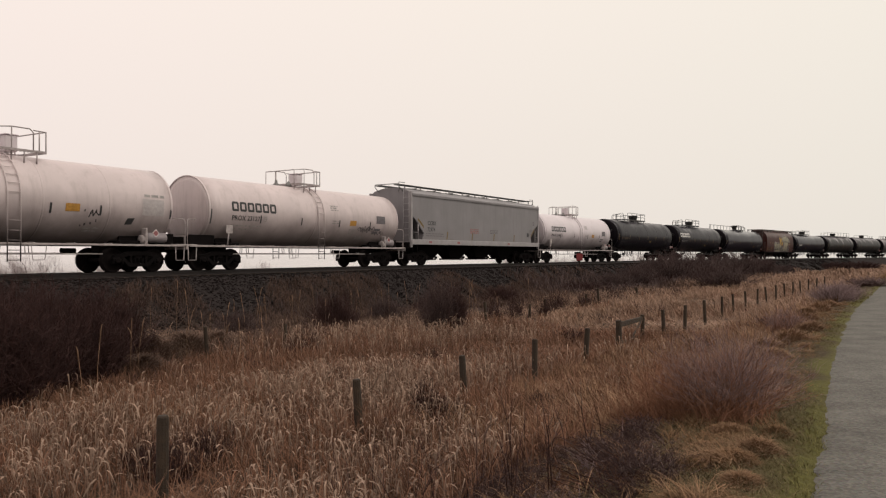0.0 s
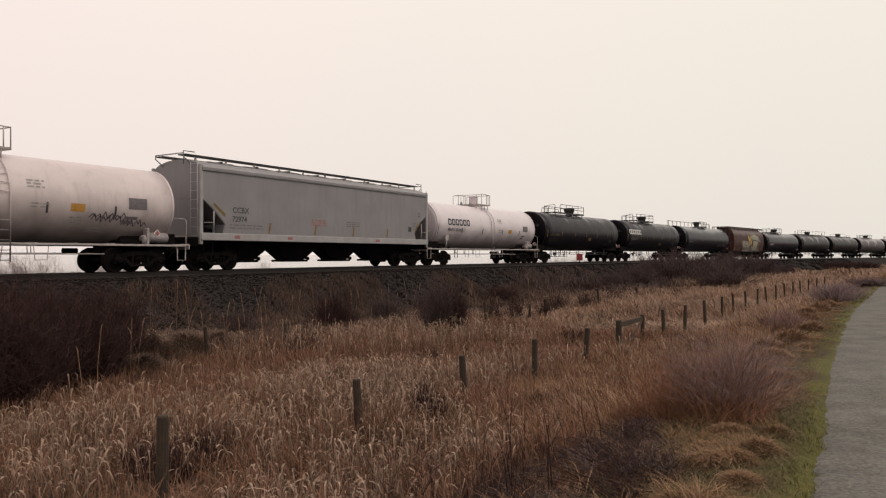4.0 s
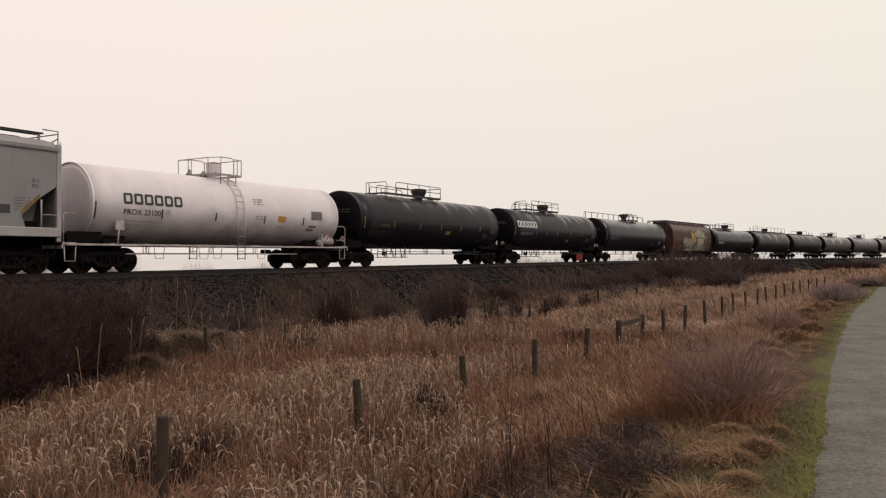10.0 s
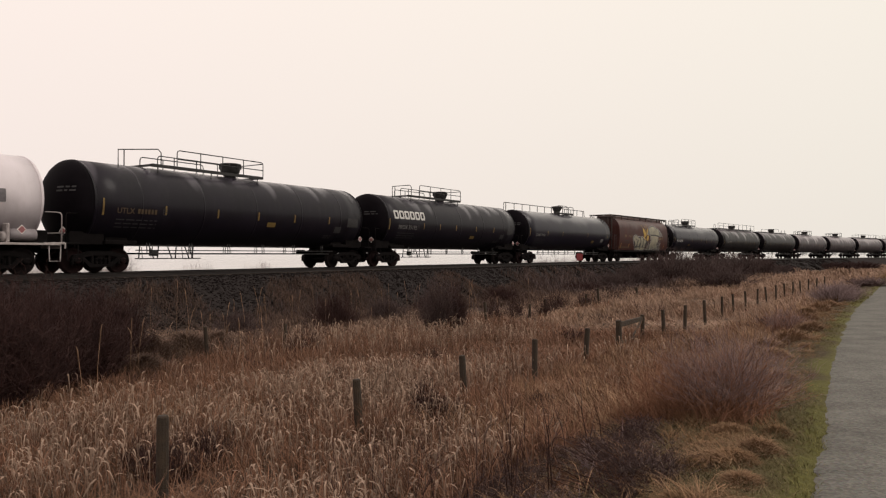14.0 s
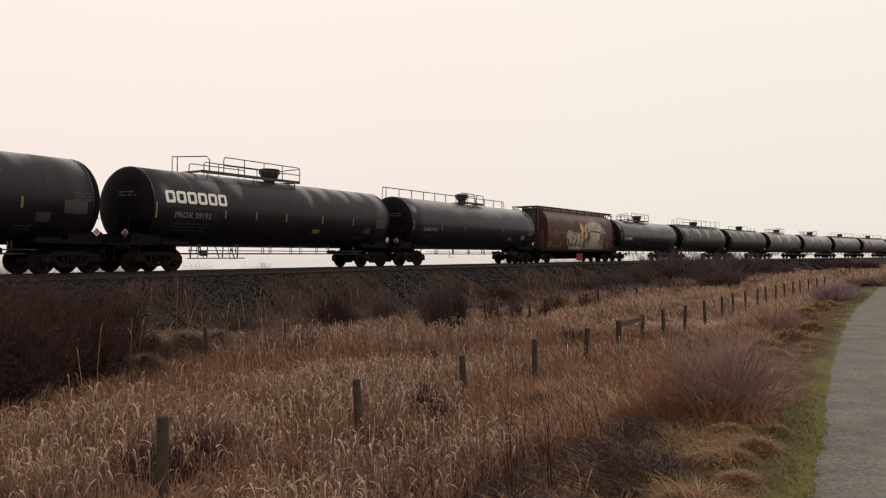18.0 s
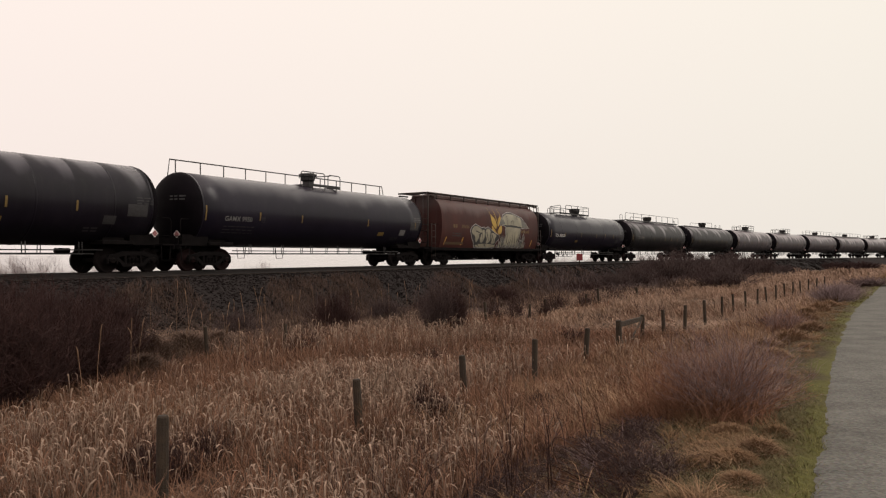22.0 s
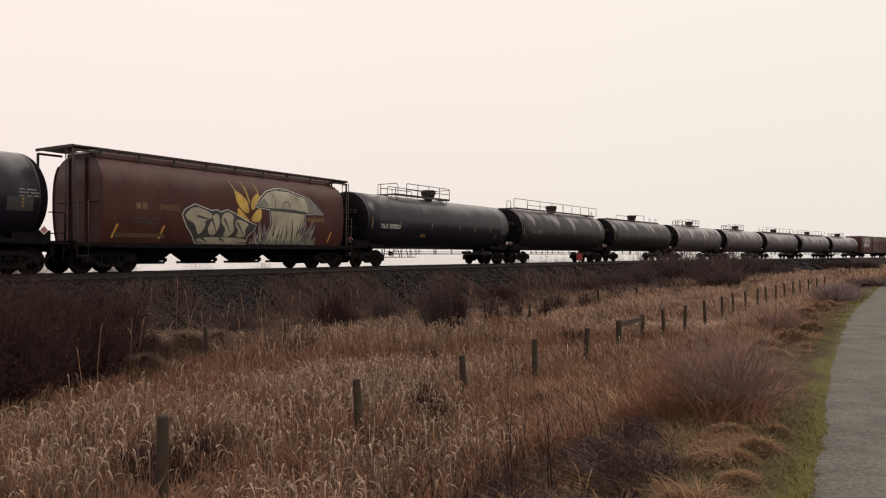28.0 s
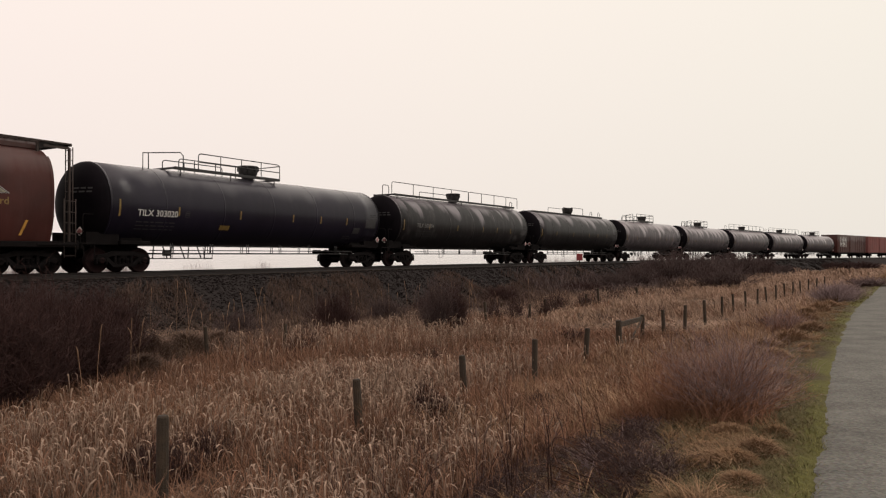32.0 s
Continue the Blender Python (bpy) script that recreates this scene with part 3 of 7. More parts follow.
def sideframe_mesh():
    """Cast three-piece bogie side frame with its spring opening, seen side on."""
    sh = Shape()
    top = [(-1.13, 0.52), (-1.05, 0.66), (-0.75, 0.70), (-0.45, 0.80), (0.45, 0.80), (0.75, 0.70), (1.05, 0.66), (1.13, 0.52), (0.98, 0.50), (0.72, 0.56), (0.36, 0.64), (-0.36, 0.64), (-0.72, 0.56), (-0.98, 0.50)]
    sh.prism(top, -0.08, 0.08)
    low = [(-0.80, 0.57), (-0.45, 0.22), (0.45, 0.22), (0.80, 0.57), (0.66, 0.59), (0.37, 0.34), (-0.37, 0.34), (-0.66, 0.59)]
    sh.prism(low, -0.08, 0.08)
    for x in (-0.33, 0.33):
        sh.box((x, 0, 0.5), (0.1, 0.14, 0.34), bevel=0.02)
    for x in (-0.89, 0.89):
        sh.box((x, 0, 0.47), (0.3, 0.2, 0.14), bevel=0.03)
        sh.box((x - 0.19, 0, 0.42), (0.06, 0.18, 0.22), bevel=0.015)
        sh.box((x + 0.19, 0, 0.42), (0.06, 0.18, 0.22), bevel=0.015)
    return sh


def spring_mesh():
    sh = Shape()
    for x in (-0.17, 0.0, 0.17):
        pts = [(x + 0.065 * math.cos(a * 0.9), 0.065 * math.sin(a * 0.9), 0.34 + 0.2 * a / 28) for a in range(29)]
        sh.tube(pts, 0.018, 5)
    return sh


MESHES = {}


def shared(key, maker, mat):
    if key not in MESHES:
        me = maker().mesh(key)
        me.materials.append(mat)
        MESHES[key] = me
    return MESHES[key]


WHEELS = []


def bogie(car, x, red=False):
    def bolster():
        sh = Shape().box((0, 0, 0.62), (0.36, 2.2, 0.26), bevel=0.05)
        sh.lathe([(0.0, 0.2), (0.16, 0.2), (0.16, 0.12)], 16, Matrix.Translation((0, 0, 0.74)) @ Matrix.Rotation(-math.pi / 2, 4, "Y"))
        for q in (-0.42, 0.42):
            sh.box((q, 0, 0.44), (0.07, 1.7, 0.12), bevel=0.02)
        return sh
    b = part("bogie", shared("bogie", bolster, M["truck"]), M["truck"], car, "dark cast-steel two-axle bogie", pose(x, 0, 0))
    for y in (-1.06, 1.06):
        part("side_frame", shared("side_frame", sideframe_mesh, M["truck"]), M["truck"], b, "", pose(0, y, 0))
        part("spring_group", shared("spring_group", spring_mesh, M["truck"]), M["truck"], b, "", pose(0, y, -0.0))
    for ax in (-0.89, 0.89):
        w = part("wheelset", shared("wheelset_red" if red else "wheelset", wheelset_mesh, M["red_wheel"] if red else M["wheel"]), M["wheel"], b,
                 "rusty red-brown steel wheels" if red else "rusty steel wheels", pose(ax, 0, WHEEL_R))
        WHEELS.append(w)
    return b


def coupler(car, x):
    q = 1 if x > 0 else -1

    def maker():
        sh = Shape().box((-0.45, 0, 0.86), (1.0, 0.16, 0.18), bevel=0.03)
        sh.box((0.08, -0.05, 0.87), (0.24, 0.22, 0.28), bevel=0.05)
        sh.box((0.2, 0.1, 0.87), (0.2, 0.12, 0.24), bevel=0.05)
        sh.tube([(-0.3, 0.2, 0.78), (0.0, 0.22, 0.5), (0.25, 0.18, 0.38), (0.42, 0.14, 0.42)], 0.028, 6)
        return sh
    part("coupler", shared("coupler", maker, M["under"]), M["under"], car, "dark knuckle coupler with air hose", pose(x, 0, 0, 0, 0, 0 if q > 0 else 180))


# ---------------------------------------------------------------- writing
def word(text, height, bold=0.0):
    """Flat outline of a text: vertices (x, y) and faces, from its left end."""
    cu = bpy.data.curves.new("text", "FONT")
    cu.body, cu.size, cu.offset = text, height / 0.72, bold
    cu.resolution_u = 3
    ob = new("text", cu)
    me = bpy.data.meshes.new_from_object(ob.evaluated_get(bpy.context.evaluated_depsgraph_get()))
    vs, fs = [tuple(v.co[:2]) for v in me.vertices], [tuple(p.vertices) for p in me.polygons]
    bpy.data.objects.remove(ob)
    bpy.data.meshes.remove(me)
    bpy.data.curves.remove(cu)
    x0 = min(v[0] for v in vs)
    return [(v[0] - x0, v[1]) for v in vs], fs


def ring_block(x, w, h, t, cut=0.0):
    """A plain rounded block with an opening, in x, y."""
    o = [(x + 0.12 * w, 0), (x + 0.88 * w, 0), (x + w, 0.15 * h), (x + w, 0.85 * h), (x + 0.88 * w, h), (x + 0.12 * w, h), (x, 0.85 * h), (x, 0.15 * h)]
    i = [(x + t, t * 0.9), (x + w - t, t * 0.9), (x + w - t, t), (x + w - t, h - t), (x + w - t, h - t * 0.9), (x + t, h - t * 0.9), (x + t, h - t), (x + t, t)]
    return o + i, [(k, (k + 1) % 8, (k + 1) % 8 + 8, k + 8) for k in range(8)]


def wrap(verts, faces, x0, z0, radius, zc, off=0.012, thick=0.0):
    """Bend a flat drawing (x, y) on to the near flank of a lying cylinder; its lower left corner at x0, z0."""
    sh = Shape()
    a0 = math.asin(max(-1, min(1, (z0 - zc) / radius)))
    vs = []
    for x, y in verts:
        a = a0 + y / radius
        vs.append((x0 + x, -(radius + off) * math.cos(a), zc + (radius + off) * math.sin(a)))
    return sh.add(vs, faces)


def flat(verts, faces, x0, z0, y):
    return Shape().add([(x0 + a, y, z0 + b) for a, b in verts], faces)


def rect(w, h, nx=1, ny=3, x=0.0, y=0.0):
    vs = [(x + w * i / nx, y + h * j / ny) for i in range(nx + 1) for j in range(ny + 1)]
    k = ny + 1
    return vs, [(i * k + j, (i + 1) * k + j, (i + 1) * k + j + 1, i * k + j + 1) for i in range(nx) for j in range(ny)]


def join(*drawings):
    vs, fs = [], []
    for v, f in drawings:
        k = len(vs)
        vs += v
        fs += [tuple(i + k for i in q) for q in f]
    return vs, fs


def text_lines(rows, w, h, gap, seed=1):
    """Lines of unreadable small writing as plain bars."""
    r = random.Random(seed)
    out = []
    for j in range(rows):
        x = 0.0
        while x < w:
            q = min(r.uniform(0.12, 0.4), w - x + 0.05)
            out.append(rect(q, h, 1, 1, x, -j * (h + gap)))
            x += q + 0.07
    return join(*out)


# ---------------------------------------------------------------- tank cars
def tank_profile(half, r, dish, square=1.0):
    """Shell with dished ends: (x, r) pairs; a smaller square gives a flatter head."""
    prof = []
    for k in range(11):
        a = 0.02 + (math.pi / 2 - 0.02) * k / 10
        prof.append((-half + dish * (1 - max(0.0, math.cos(a)) ** square), r * math.sin(a) ** square))
    return prof + [(-x, q) for x, q in prof[::-1]]


def railing(pts_list, r=0.022):
    sh = Shape()
    for pts in pts_list:
        sh.tube(pts, r, 6)
    return sh


def arch(x0, x1, y, z0, z1, c=0.12):
    return [(x0, y, z0), (x0, y, z1 - c), (x0 + 0.3 * c, y, z1 - 0.3 * c), (x0 + c, y, z1), (x1 - c, y, z1), (x1 - 0.3 * c, y, z1 - 0.3 * c), (x1, y, z1 - c), (x1, y, z0)]


def seam_rings(car, xs, r, zc, mat):
    for x in xs:
        part("weld_band", Shape().lathe([(x - 0.035, r), (x - 0.03, r + 0.006), (x + 0.03, r + 0.006), (x + 0.035, r)], 48, Matrix.Translation((0, 0, zc))), mat, car)


def ladder(car, x, r, zc, mat, z0=0.45, width=0.42):
    """Side ladder bent round the shell from below the sill to the top."""
    for y_side in (-1, 1):
        sh = Shape()
        for q in (x, x + width):
            pts = [(q, y_side * (r + 0.06), z0), (q, y_side * (r + 0.06), zc - 0.3)]
            pts += [(q, y_side * (r + 0.06) * math.cos(a), zc + (r + 0.06) * math.sin(a)) for a in [0.1 + 1.15 * k / 8 for k in range(9)]]
            sh.tube(pts, 0.022, 6)
        rungs = [(y_side * (r + 0.06), z0 + 0.05 + k * 0.32) for k in range(5)]
        rungs += [(y_side * (r + 0.06) * math.cos(a), zc + (r + 0.06) * math.sin(a)) for a in [0.1 + 1.15 * k / 6 for k in range(7)]]
        lad = part("ladder", sh, mat, car)
        for p in rungs:
            part("rung", Shape().rod((x, *p), (x + width, *p), 0.014, 6), mat, lad)


def side_pipe(car, x0, x1, z, y, mat, drops, tank_z):
    """Grab pipe hung under the tank on short brackets."""
    sh = Shape().rod((x0, y, z), (x1, y, z), 0.024, 6)
    for x in drops:
        for dx in (-0.06, 0.06):
            sh.rod((x + dx, y, z), (x + dx, y * 0.98, tank_z), 0.018, 5)
        sh.box((x, y, z), (0.16, 0.04, 0.05))
    part("grab_pipe", sh, mat, car)


def stirrup(car, x, y, mat, z0=0.98, z1=0.5, w=0.4):
    part("stirrup_step", railing([[(x - w / 2 - 0.06, y, z0), (x - w / 2, y, z1), (x + w / 2, y, z1), (x + w / 2 + 0.06, y, z0)]], 0.016), mat, car)


def placard(car, x, y, z, mat, rot=0.0, size=0.22):
    sh = Shape().box((0, 0, 0), (size, 0.012, size), Matrix.Rotation(math.pi / 4, 4, "Y"))
    p = part("placard", sh, M["placard_white"], car, "diamond-shaped hazard placard", pose(x, y, z, 0, 0, rot))
    part("placard_face", Shape().box((0, -0.009, 0), (size * 0.8, 0.008, size * 0.8), Matrix.Rotation(math.pi / 4, 4, "Y")), mat, p, "faded red and white placard face")


def end_frame(car, x, r, paint, white=False):
    """Stub sill, end platform, head brace and hand brake at one end of a tank car."""
    q = 1 if x > 0 else -1
    sh = Shape().box((x - q * 1.35, 0, 0.92), (2.9, 0.5, 0.32), bevel=0.03)
    sh.box((x - q * 2.0, 0, 1.12), (1.3, 2.5, 0.16), bevel=0.03)
    for y in (-0.9, 0.9):
        sh.prism([(x - q * 2.5, 1.05), (x - q * 1.5, 1.05), (x - q * 1.6, 1.5), (x - q * 2.4, 1.5)], y - 0.04, y + 0.04)
    for y in (-1.05, 1.05):
        sh.box((x - q * 0.75, y, 1.27), (1.3, 0.05, 0.46))
    sh.box((x - q * 0.3, 0, 1.2), (0.05, 2.1, 0.5))
    part("stub_sill", sh, M["under"], car)
    sh = Shape().box((x + q * 0.05, 0, 1.06), (0.55, 2.9, 0.07), bevel=0.015)
    sh.box((x + q * 0.3, 0, 0.98), (0.06, 2.95, 0.2), bevel=0.015)
    part("end_platform", sh, paint, car)
    rails = []
    for y in (-1.38, 1.38):
        xx = x + q * 0.22
        rails.append([(xx, y, 1.05), (xx, y, 2.02), (xx - q * 0.04, y * 0.98, 2.1), (xx - q * 0.12, y * 0.95, 2.12), (xx - q * 0.5, y * 0.9, 2.12)])
        rails.append([(xx - q * 0.45, y, 1.02), (xx - q * 0.43, y, 0.45), (xx - q * 0.05, y, 0.45), (xx - q * 0.03, y, 1.02)])
    rails.append([(x + q * 0.26, -1.3, 1.02), (x + q * 0.26, -1.3, 1.42), (x + q * 0.26, 1.3, 1.42), (x + q * 0.26, 1.3, 1.02)])
    part("end_handrail", railing(rails, 0.021), paint, car)


def brake_gear(car, x0, x1):
    sh = Shape().lathe([(-0.28, 0.02), (-0.27, 0.1), (0.27, 0.1), (0.28, 0.02)], 14, Matrix.Translation((x1 - 0.3, 0.55, 0.82)))
    sh.rod((x0, 0.3, 0.72), (x1, 0.3, 0.72), 0.025, 6)
    part("brake_rod", sh, M["under"], car)


def dome_round(car, x, z):
    """Bonnet over the valves: a flared bowl on a neck with clamps round its lid."""
    p = part("valve_housing", Shape().lathe([(0, 0.24), (0.16, 0.25), (0.24, 0.33), (0.36, 0.41), (0.52, 0.45), (0.68, 0.455), (0.70, 0.48), (0.74, 0.48), (0.76, 0.42), (0.79, 0.05)], 24,
             Matrix.Rotation(-math.pi / 2, 4, "Y")), M["rail_black"], car, "dark bowl-shaped valve housing", pose(x, 0, z - 0.12))
    for k in range(8):
        a = k * math.pi / 4
        part("lid_clamp", shared("lid_clamp", lambda: Shape().rod((0, 0, 0.5), (0, 0, 0.74), 0.025, 5), M["rail_black"]), M["rail_black"], p, "", pose(0.47 * math.cos(a), 0.47 * math.sin(a), 0))


def dome_tall(car, x, z):
    """Tall valve bonnet with a flared clamp ring."""
    prof = [(0, 0.30), (0.1, 0.27), (0.38, 0.27), (0.46, 0.36), (0.6, 0.37), (0.64, 0.42), (0.76, 0.42), (0.8, 0.36), (0.84, 0.05)]
    p = part("valve_housing", Shape().lathe(prof, 10, Matrix.Rotation(-math.pi / 2, 4, "Y"), smooth=False), M["rail_black"], car, "tall dark flared valve housing", pose(x, 0, z - 0.12))
    for k in range(6):
        a = k * math.pi / 3
        part("lid_clamp", shared("lid_clamp", lambda: Shape().rod((0, 0, 0.5), (0, 0, 0.74), 0.025, 5), M["rail_black"]), M["rail_black"], p, "", pose(0.44 * math.cos(a), 0.44 * math.sin(a), 0.06))


def grating(car, x0, x1, z, mat, half=0.9, deep=0.13):
    sh = Shape()
    for y in (-half, half):
        sh.box(((x0 + x1) / 2, y, z), (x1 - x0, 0.05, deep))
    n = int((x1 - x0) / 0.12)
    for k in range(n + 1):
        x = x0 + (x1 - x0) * k / n
        sh.box((x, -half + 0.25, z + 0.02), (0.025, 0.5, 0.03))
        sh.box((x, half - 0.25, z + 0.02), (0.025, 0.5, 0.03))
    for x in (x0, x1):
        sh.box((x, 0, z), (0.05, 2 * half, 0.09))
    for x in (x0 + 0.3, (x0 + x1) / 2, x1 - 0.3):
        for y in (-half, half):
            sh.rod((x, y, z), (x, y * 0.97, z - 0.42), 0.025, 5)
    part("platform", sh, mat, car, "steel grating platform on top")


def marks_on(car, name, drawing, x, z, r, zc, mat, label="", off=0.012):
    return part(name, wrap(*drawing, x, z, r, zc, off), mat, car, label)


def stripes(car, xs, r, zc, mat, z=2.2, h=0.36):
    for i, x in enumerate(xs):
        marks_on(car, "reflective_stripe", rect(0.075, h if i else 0.62, 1, 4), x, z if i else z - 0.1, r, zc, mat)


def scribble(length, height, seed, pen=0.035, loops=9):
    """Hasty spray-can scrawl: one jagged ribbon that spells nothing."""
    r = random.Random(seed)
    pts = [(length * (k + 0.4 * r.uniform(-1, 1)) / (2 * loops), (height if k % 2 else 0) + r.uniform(-0.3, 0.3) * height) for k in range(2 * loops + 1)]
    vs, fs = [], []
    for (ax, az), (bx, bz) in zip(pts, pts[1:]):
        d = math.hypot(bx - ax, bz - az) or 1.0
        ox, oz = -(bz - az) / d * pen / 2, (bx - ax) / d * pen / 2
        i = len(vs)
        vs += [(ax - ox, az - oz), (bx - ox, bz - oz), (bx + ox, bz + oz), (ax + ox, az + oz)]
        fs.append((i, i + 1, i + 2, i + 3))
    return vs, fs


def under_pipes(car, L, rigged=False):
    for q in (-1, 1):
        side_pipe(car, -L / 2 + 3.0, L / 2 - 3.0, 0.70, q * 1.28, M["rail_black"], [-5.2 + 2.0 * k for k in range(int(L - 6) // 2 + 1)], 1.12)
    sh = Shape().rod((-L / 2 + 2.6, -1.2, 0.84), (L / 2 - 2.6, -1.2, 0.84), 0.022, 5)
    part("train_line", sh, M["rail_black"], car)
    if not rigged:
        return
    # levers and hangers of the brake rigging behind the leading bogie
    sh = Shape()
    for k in range(7):
        x = -L / 2 + 3.0 + 0.42 * k
        sh.rod((x, -0.9, 1.0), (x + (0.22 if k % 2 else -0.05), -0.9, 0.5), 0.026, 5)
    sh.rod((-L / 2 + 2.8, -0.9, 0.52), (-L / 2 + 5.9, -0.9, 0.52), 0.022, 5).box((-L / 2 + 3.6, -0.9, 0.74), (0.3, 0.2, 0.24), bevel=0.03)
    part("brake_rigging", sh, M["rail_black"], car)


def tank_car(c16, label, L=17.4, r=1.575, zc=2.58, bogies=7.15, paint="black", style="arch", name="tank_car", text=None, text_mat="letter_white", text_x=-6.9, text_h=0.24, text_bold=0.004,
             blocks=False, text_z=2.15, stripe_x=(-7.7, -5.1, -1.9, 1.35, 3.3, 5.3), panel=None, seams=(-5.65, -2.75, 0.15, 3.05, 5.95), placards=True, small=True, seed=1, shift=0.0, ladder_x=None, plain=False, panel_z=1.72, end_mat="letter_faint"):
    car = thing(name, car_pose(c16 + SPEED * 16), label, "tank car", "tank cars of the freight train")
    TRAIN.append((car, c16))
    white = paint.startswith("white")
    body = M[paint]
    hrail = M["rail_white"] if white else M["rail_black"]
    dish = 0.72
    if white:
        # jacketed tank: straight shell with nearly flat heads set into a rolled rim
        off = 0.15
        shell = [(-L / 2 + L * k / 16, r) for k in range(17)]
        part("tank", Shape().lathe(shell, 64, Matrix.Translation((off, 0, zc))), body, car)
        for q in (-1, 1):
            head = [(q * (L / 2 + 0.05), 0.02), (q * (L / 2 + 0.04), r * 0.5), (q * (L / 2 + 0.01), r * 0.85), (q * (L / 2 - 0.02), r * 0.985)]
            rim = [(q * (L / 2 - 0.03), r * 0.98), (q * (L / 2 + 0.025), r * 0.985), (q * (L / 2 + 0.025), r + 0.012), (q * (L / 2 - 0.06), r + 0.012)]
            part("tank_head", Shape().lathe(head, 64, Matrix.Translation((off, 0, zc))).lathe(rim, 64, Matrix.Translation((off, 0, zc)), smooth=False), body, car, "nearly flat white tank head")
    else:
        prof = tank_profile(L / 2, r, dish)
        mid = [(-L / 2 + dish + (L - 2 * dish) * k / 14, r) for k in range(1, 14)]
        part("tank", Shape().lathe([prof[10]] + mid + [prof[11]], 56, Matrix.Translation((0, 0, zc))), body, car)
        for head in (prof[:11], prof[11:]):
            part("tank_head", Shape().lathe(head, 56, Matrix.Translation((0, 0, zc))), M["black_head_shade"], car, "matt black dished tank head with shade in its colour")
    seam_rings(car, list(seams) + ([] if white else [-L / 2 + dish + 0.04, L / 2 - dish - 0.04]), r, zc, body)
    reach = L / 2 + (0.65 if white else 0.02)
    for x in (-reach, reach):
        end_frame(car, x, r, M["rail_white"] if white else M["under"], white)
        coupler(car, x + (0.42 if x > 0 else -0.42))
    bogie(car, -bogies, red=not white)
    bogie(car, bogies)
    brake_gear(car, -bogies + 1.4, bogies - 1.5)
    top = zc + r
    if white:
        for q in (-1, 1):
            sh = Shape().box((0, q * 1.42, 1.03), (L + 1.6, 0.05, 0.075), bevel=0.01)
            for k in range(9):
                x = -L / 2 + 1 + (L - 2) * k / 8
                sh.box((x, q * 1.2, 1.07), (0.05, 0.46, 0.05))
            part("side_sill", sh, M["rail_white"], car, "narrow white side sill")
            side_pipe(car, -5.2, 3.9, 0.70, q * 1.42, M["rail_white"], [-4.4, -2.2, 1.2], 1.0)
            stirrup(car, -1.6, q * 1.42, M["rail_white"])
            stirrup(car, 1.6, q * 1.42, M["rail_white"])
        ladder(car, shift + 0.1 if ladder_x is None else ladder_x, r, zc, body)
        grating(car, shift - 0.6, shift + 0.85, top + 0.1, M["rail_white"], 0.95, 0.07)
        rails = []
        for y in (-0.95, 0.95):
            rails += [[(-1.0, y, top - 0.2), (-1.0, y, top + 0.74), (-0.3, y, top + 0.84), (0.3, y, top + 0.84), (0.42, y, top + 0.72), (0.42, y, top + 0.1)],
                      [(-0.3, y, top - 0.1), (-0.3, y, top + 0.84)], [(0.85, y, top + 0.05), (0.85, y, top + 0.8), (0.42, y, top + 0.8)], [(0.62, y, top + 0.05), (0.62, y, top + 0.8)]]
        rails += [[(0.85, -0.95, top + 0.8), (0.85, 0.95, top + 0.8)], [(-1.0, 0.95, top + 0.74), (-1.0, -0.95, top + 0.74)], [(-1.0, 0.3, top + 0.74), (-1.0, 0.3, top - 0.05)]]
        part("platform_railing", railing([[(x + shift, y, z) for x, y, z in q] for q in rails], 0.022), M["rail_white"], car)
        sh = Shape().box((shift + 0.02, -0.1, top + 0.36), (0.42, 0.55, 0.56), bevel=0.04).box((shift + 0.02, -0.1, top + 0.66), (0.46, 0.6, 0.04), bevel=0.012)
        part("valve_housing", sh, M["white"], car, "square white valve housing")
        part("valve", Shape().lathe([(0, 0.14), (0.14, 0.15), (0.2, 0.08), (0.34, 0.06), (0.36, 0.02)], 12, Matrix.Translation((shift - 0.95, 0.3, top - 0.04)) @ Matrix.Rotation(-math.pi / 2, 4, "Y")), M["rail_grey"], car)
        part("valve", Shape().lathe([(0, 0.16), (0.1, 0.16), (0.16, 0.1), (0.26, 0.05)], 12, Matrix.Translation((shift - 0.6, -0.2, top - 0.02)) @ Matrix.Rotation(-math.pi / 2, 4, "Y")), M["rail_grey"], car)
        sh = Shape().box((-5.5, -1.5, 1.75), (0.36, 0.03, 0.36), bevel=0.01).rod((-5.55, -1.44, 1.05), (-5.53, -1.49, 1.6), 0.03, 6)
        part("defect_card_holder", sh, M["rail_white"], car, "small white square board on a post")
        sh = Shape().lathe([(-0.45, 0.03), (-0.43, 0.2), (0.43, 0.2), (0.45, 0.03)], 18, Matrix.Translation((L / 2 - 0.35, -1.1, 1.33)))
        part("air_reservoir", sh, M["white"], car, "white cylindrical air reservoir")
        sh = Shape().box((L / 2 - 0.95, -1.3, 1.38), (0.1, 0.3, 0.62), bevel=0.03).lathe([(-0.05, 0.05), (-0.05, 0.17), (0.05, 0.17), (0.05, 0.05)], 14, Matrix.Translation((L / 2 - 1.05, -1.25, 1.25)))
        part("brake_valve", sh, M["rail_white"], car)
    else:
        under_pipes(car, L, style == "arch")
        stirrup(car, -3.4, -1.28, M["rail_black"])
        stirrup(car, -3.4, 1.28, M["rail_black"])
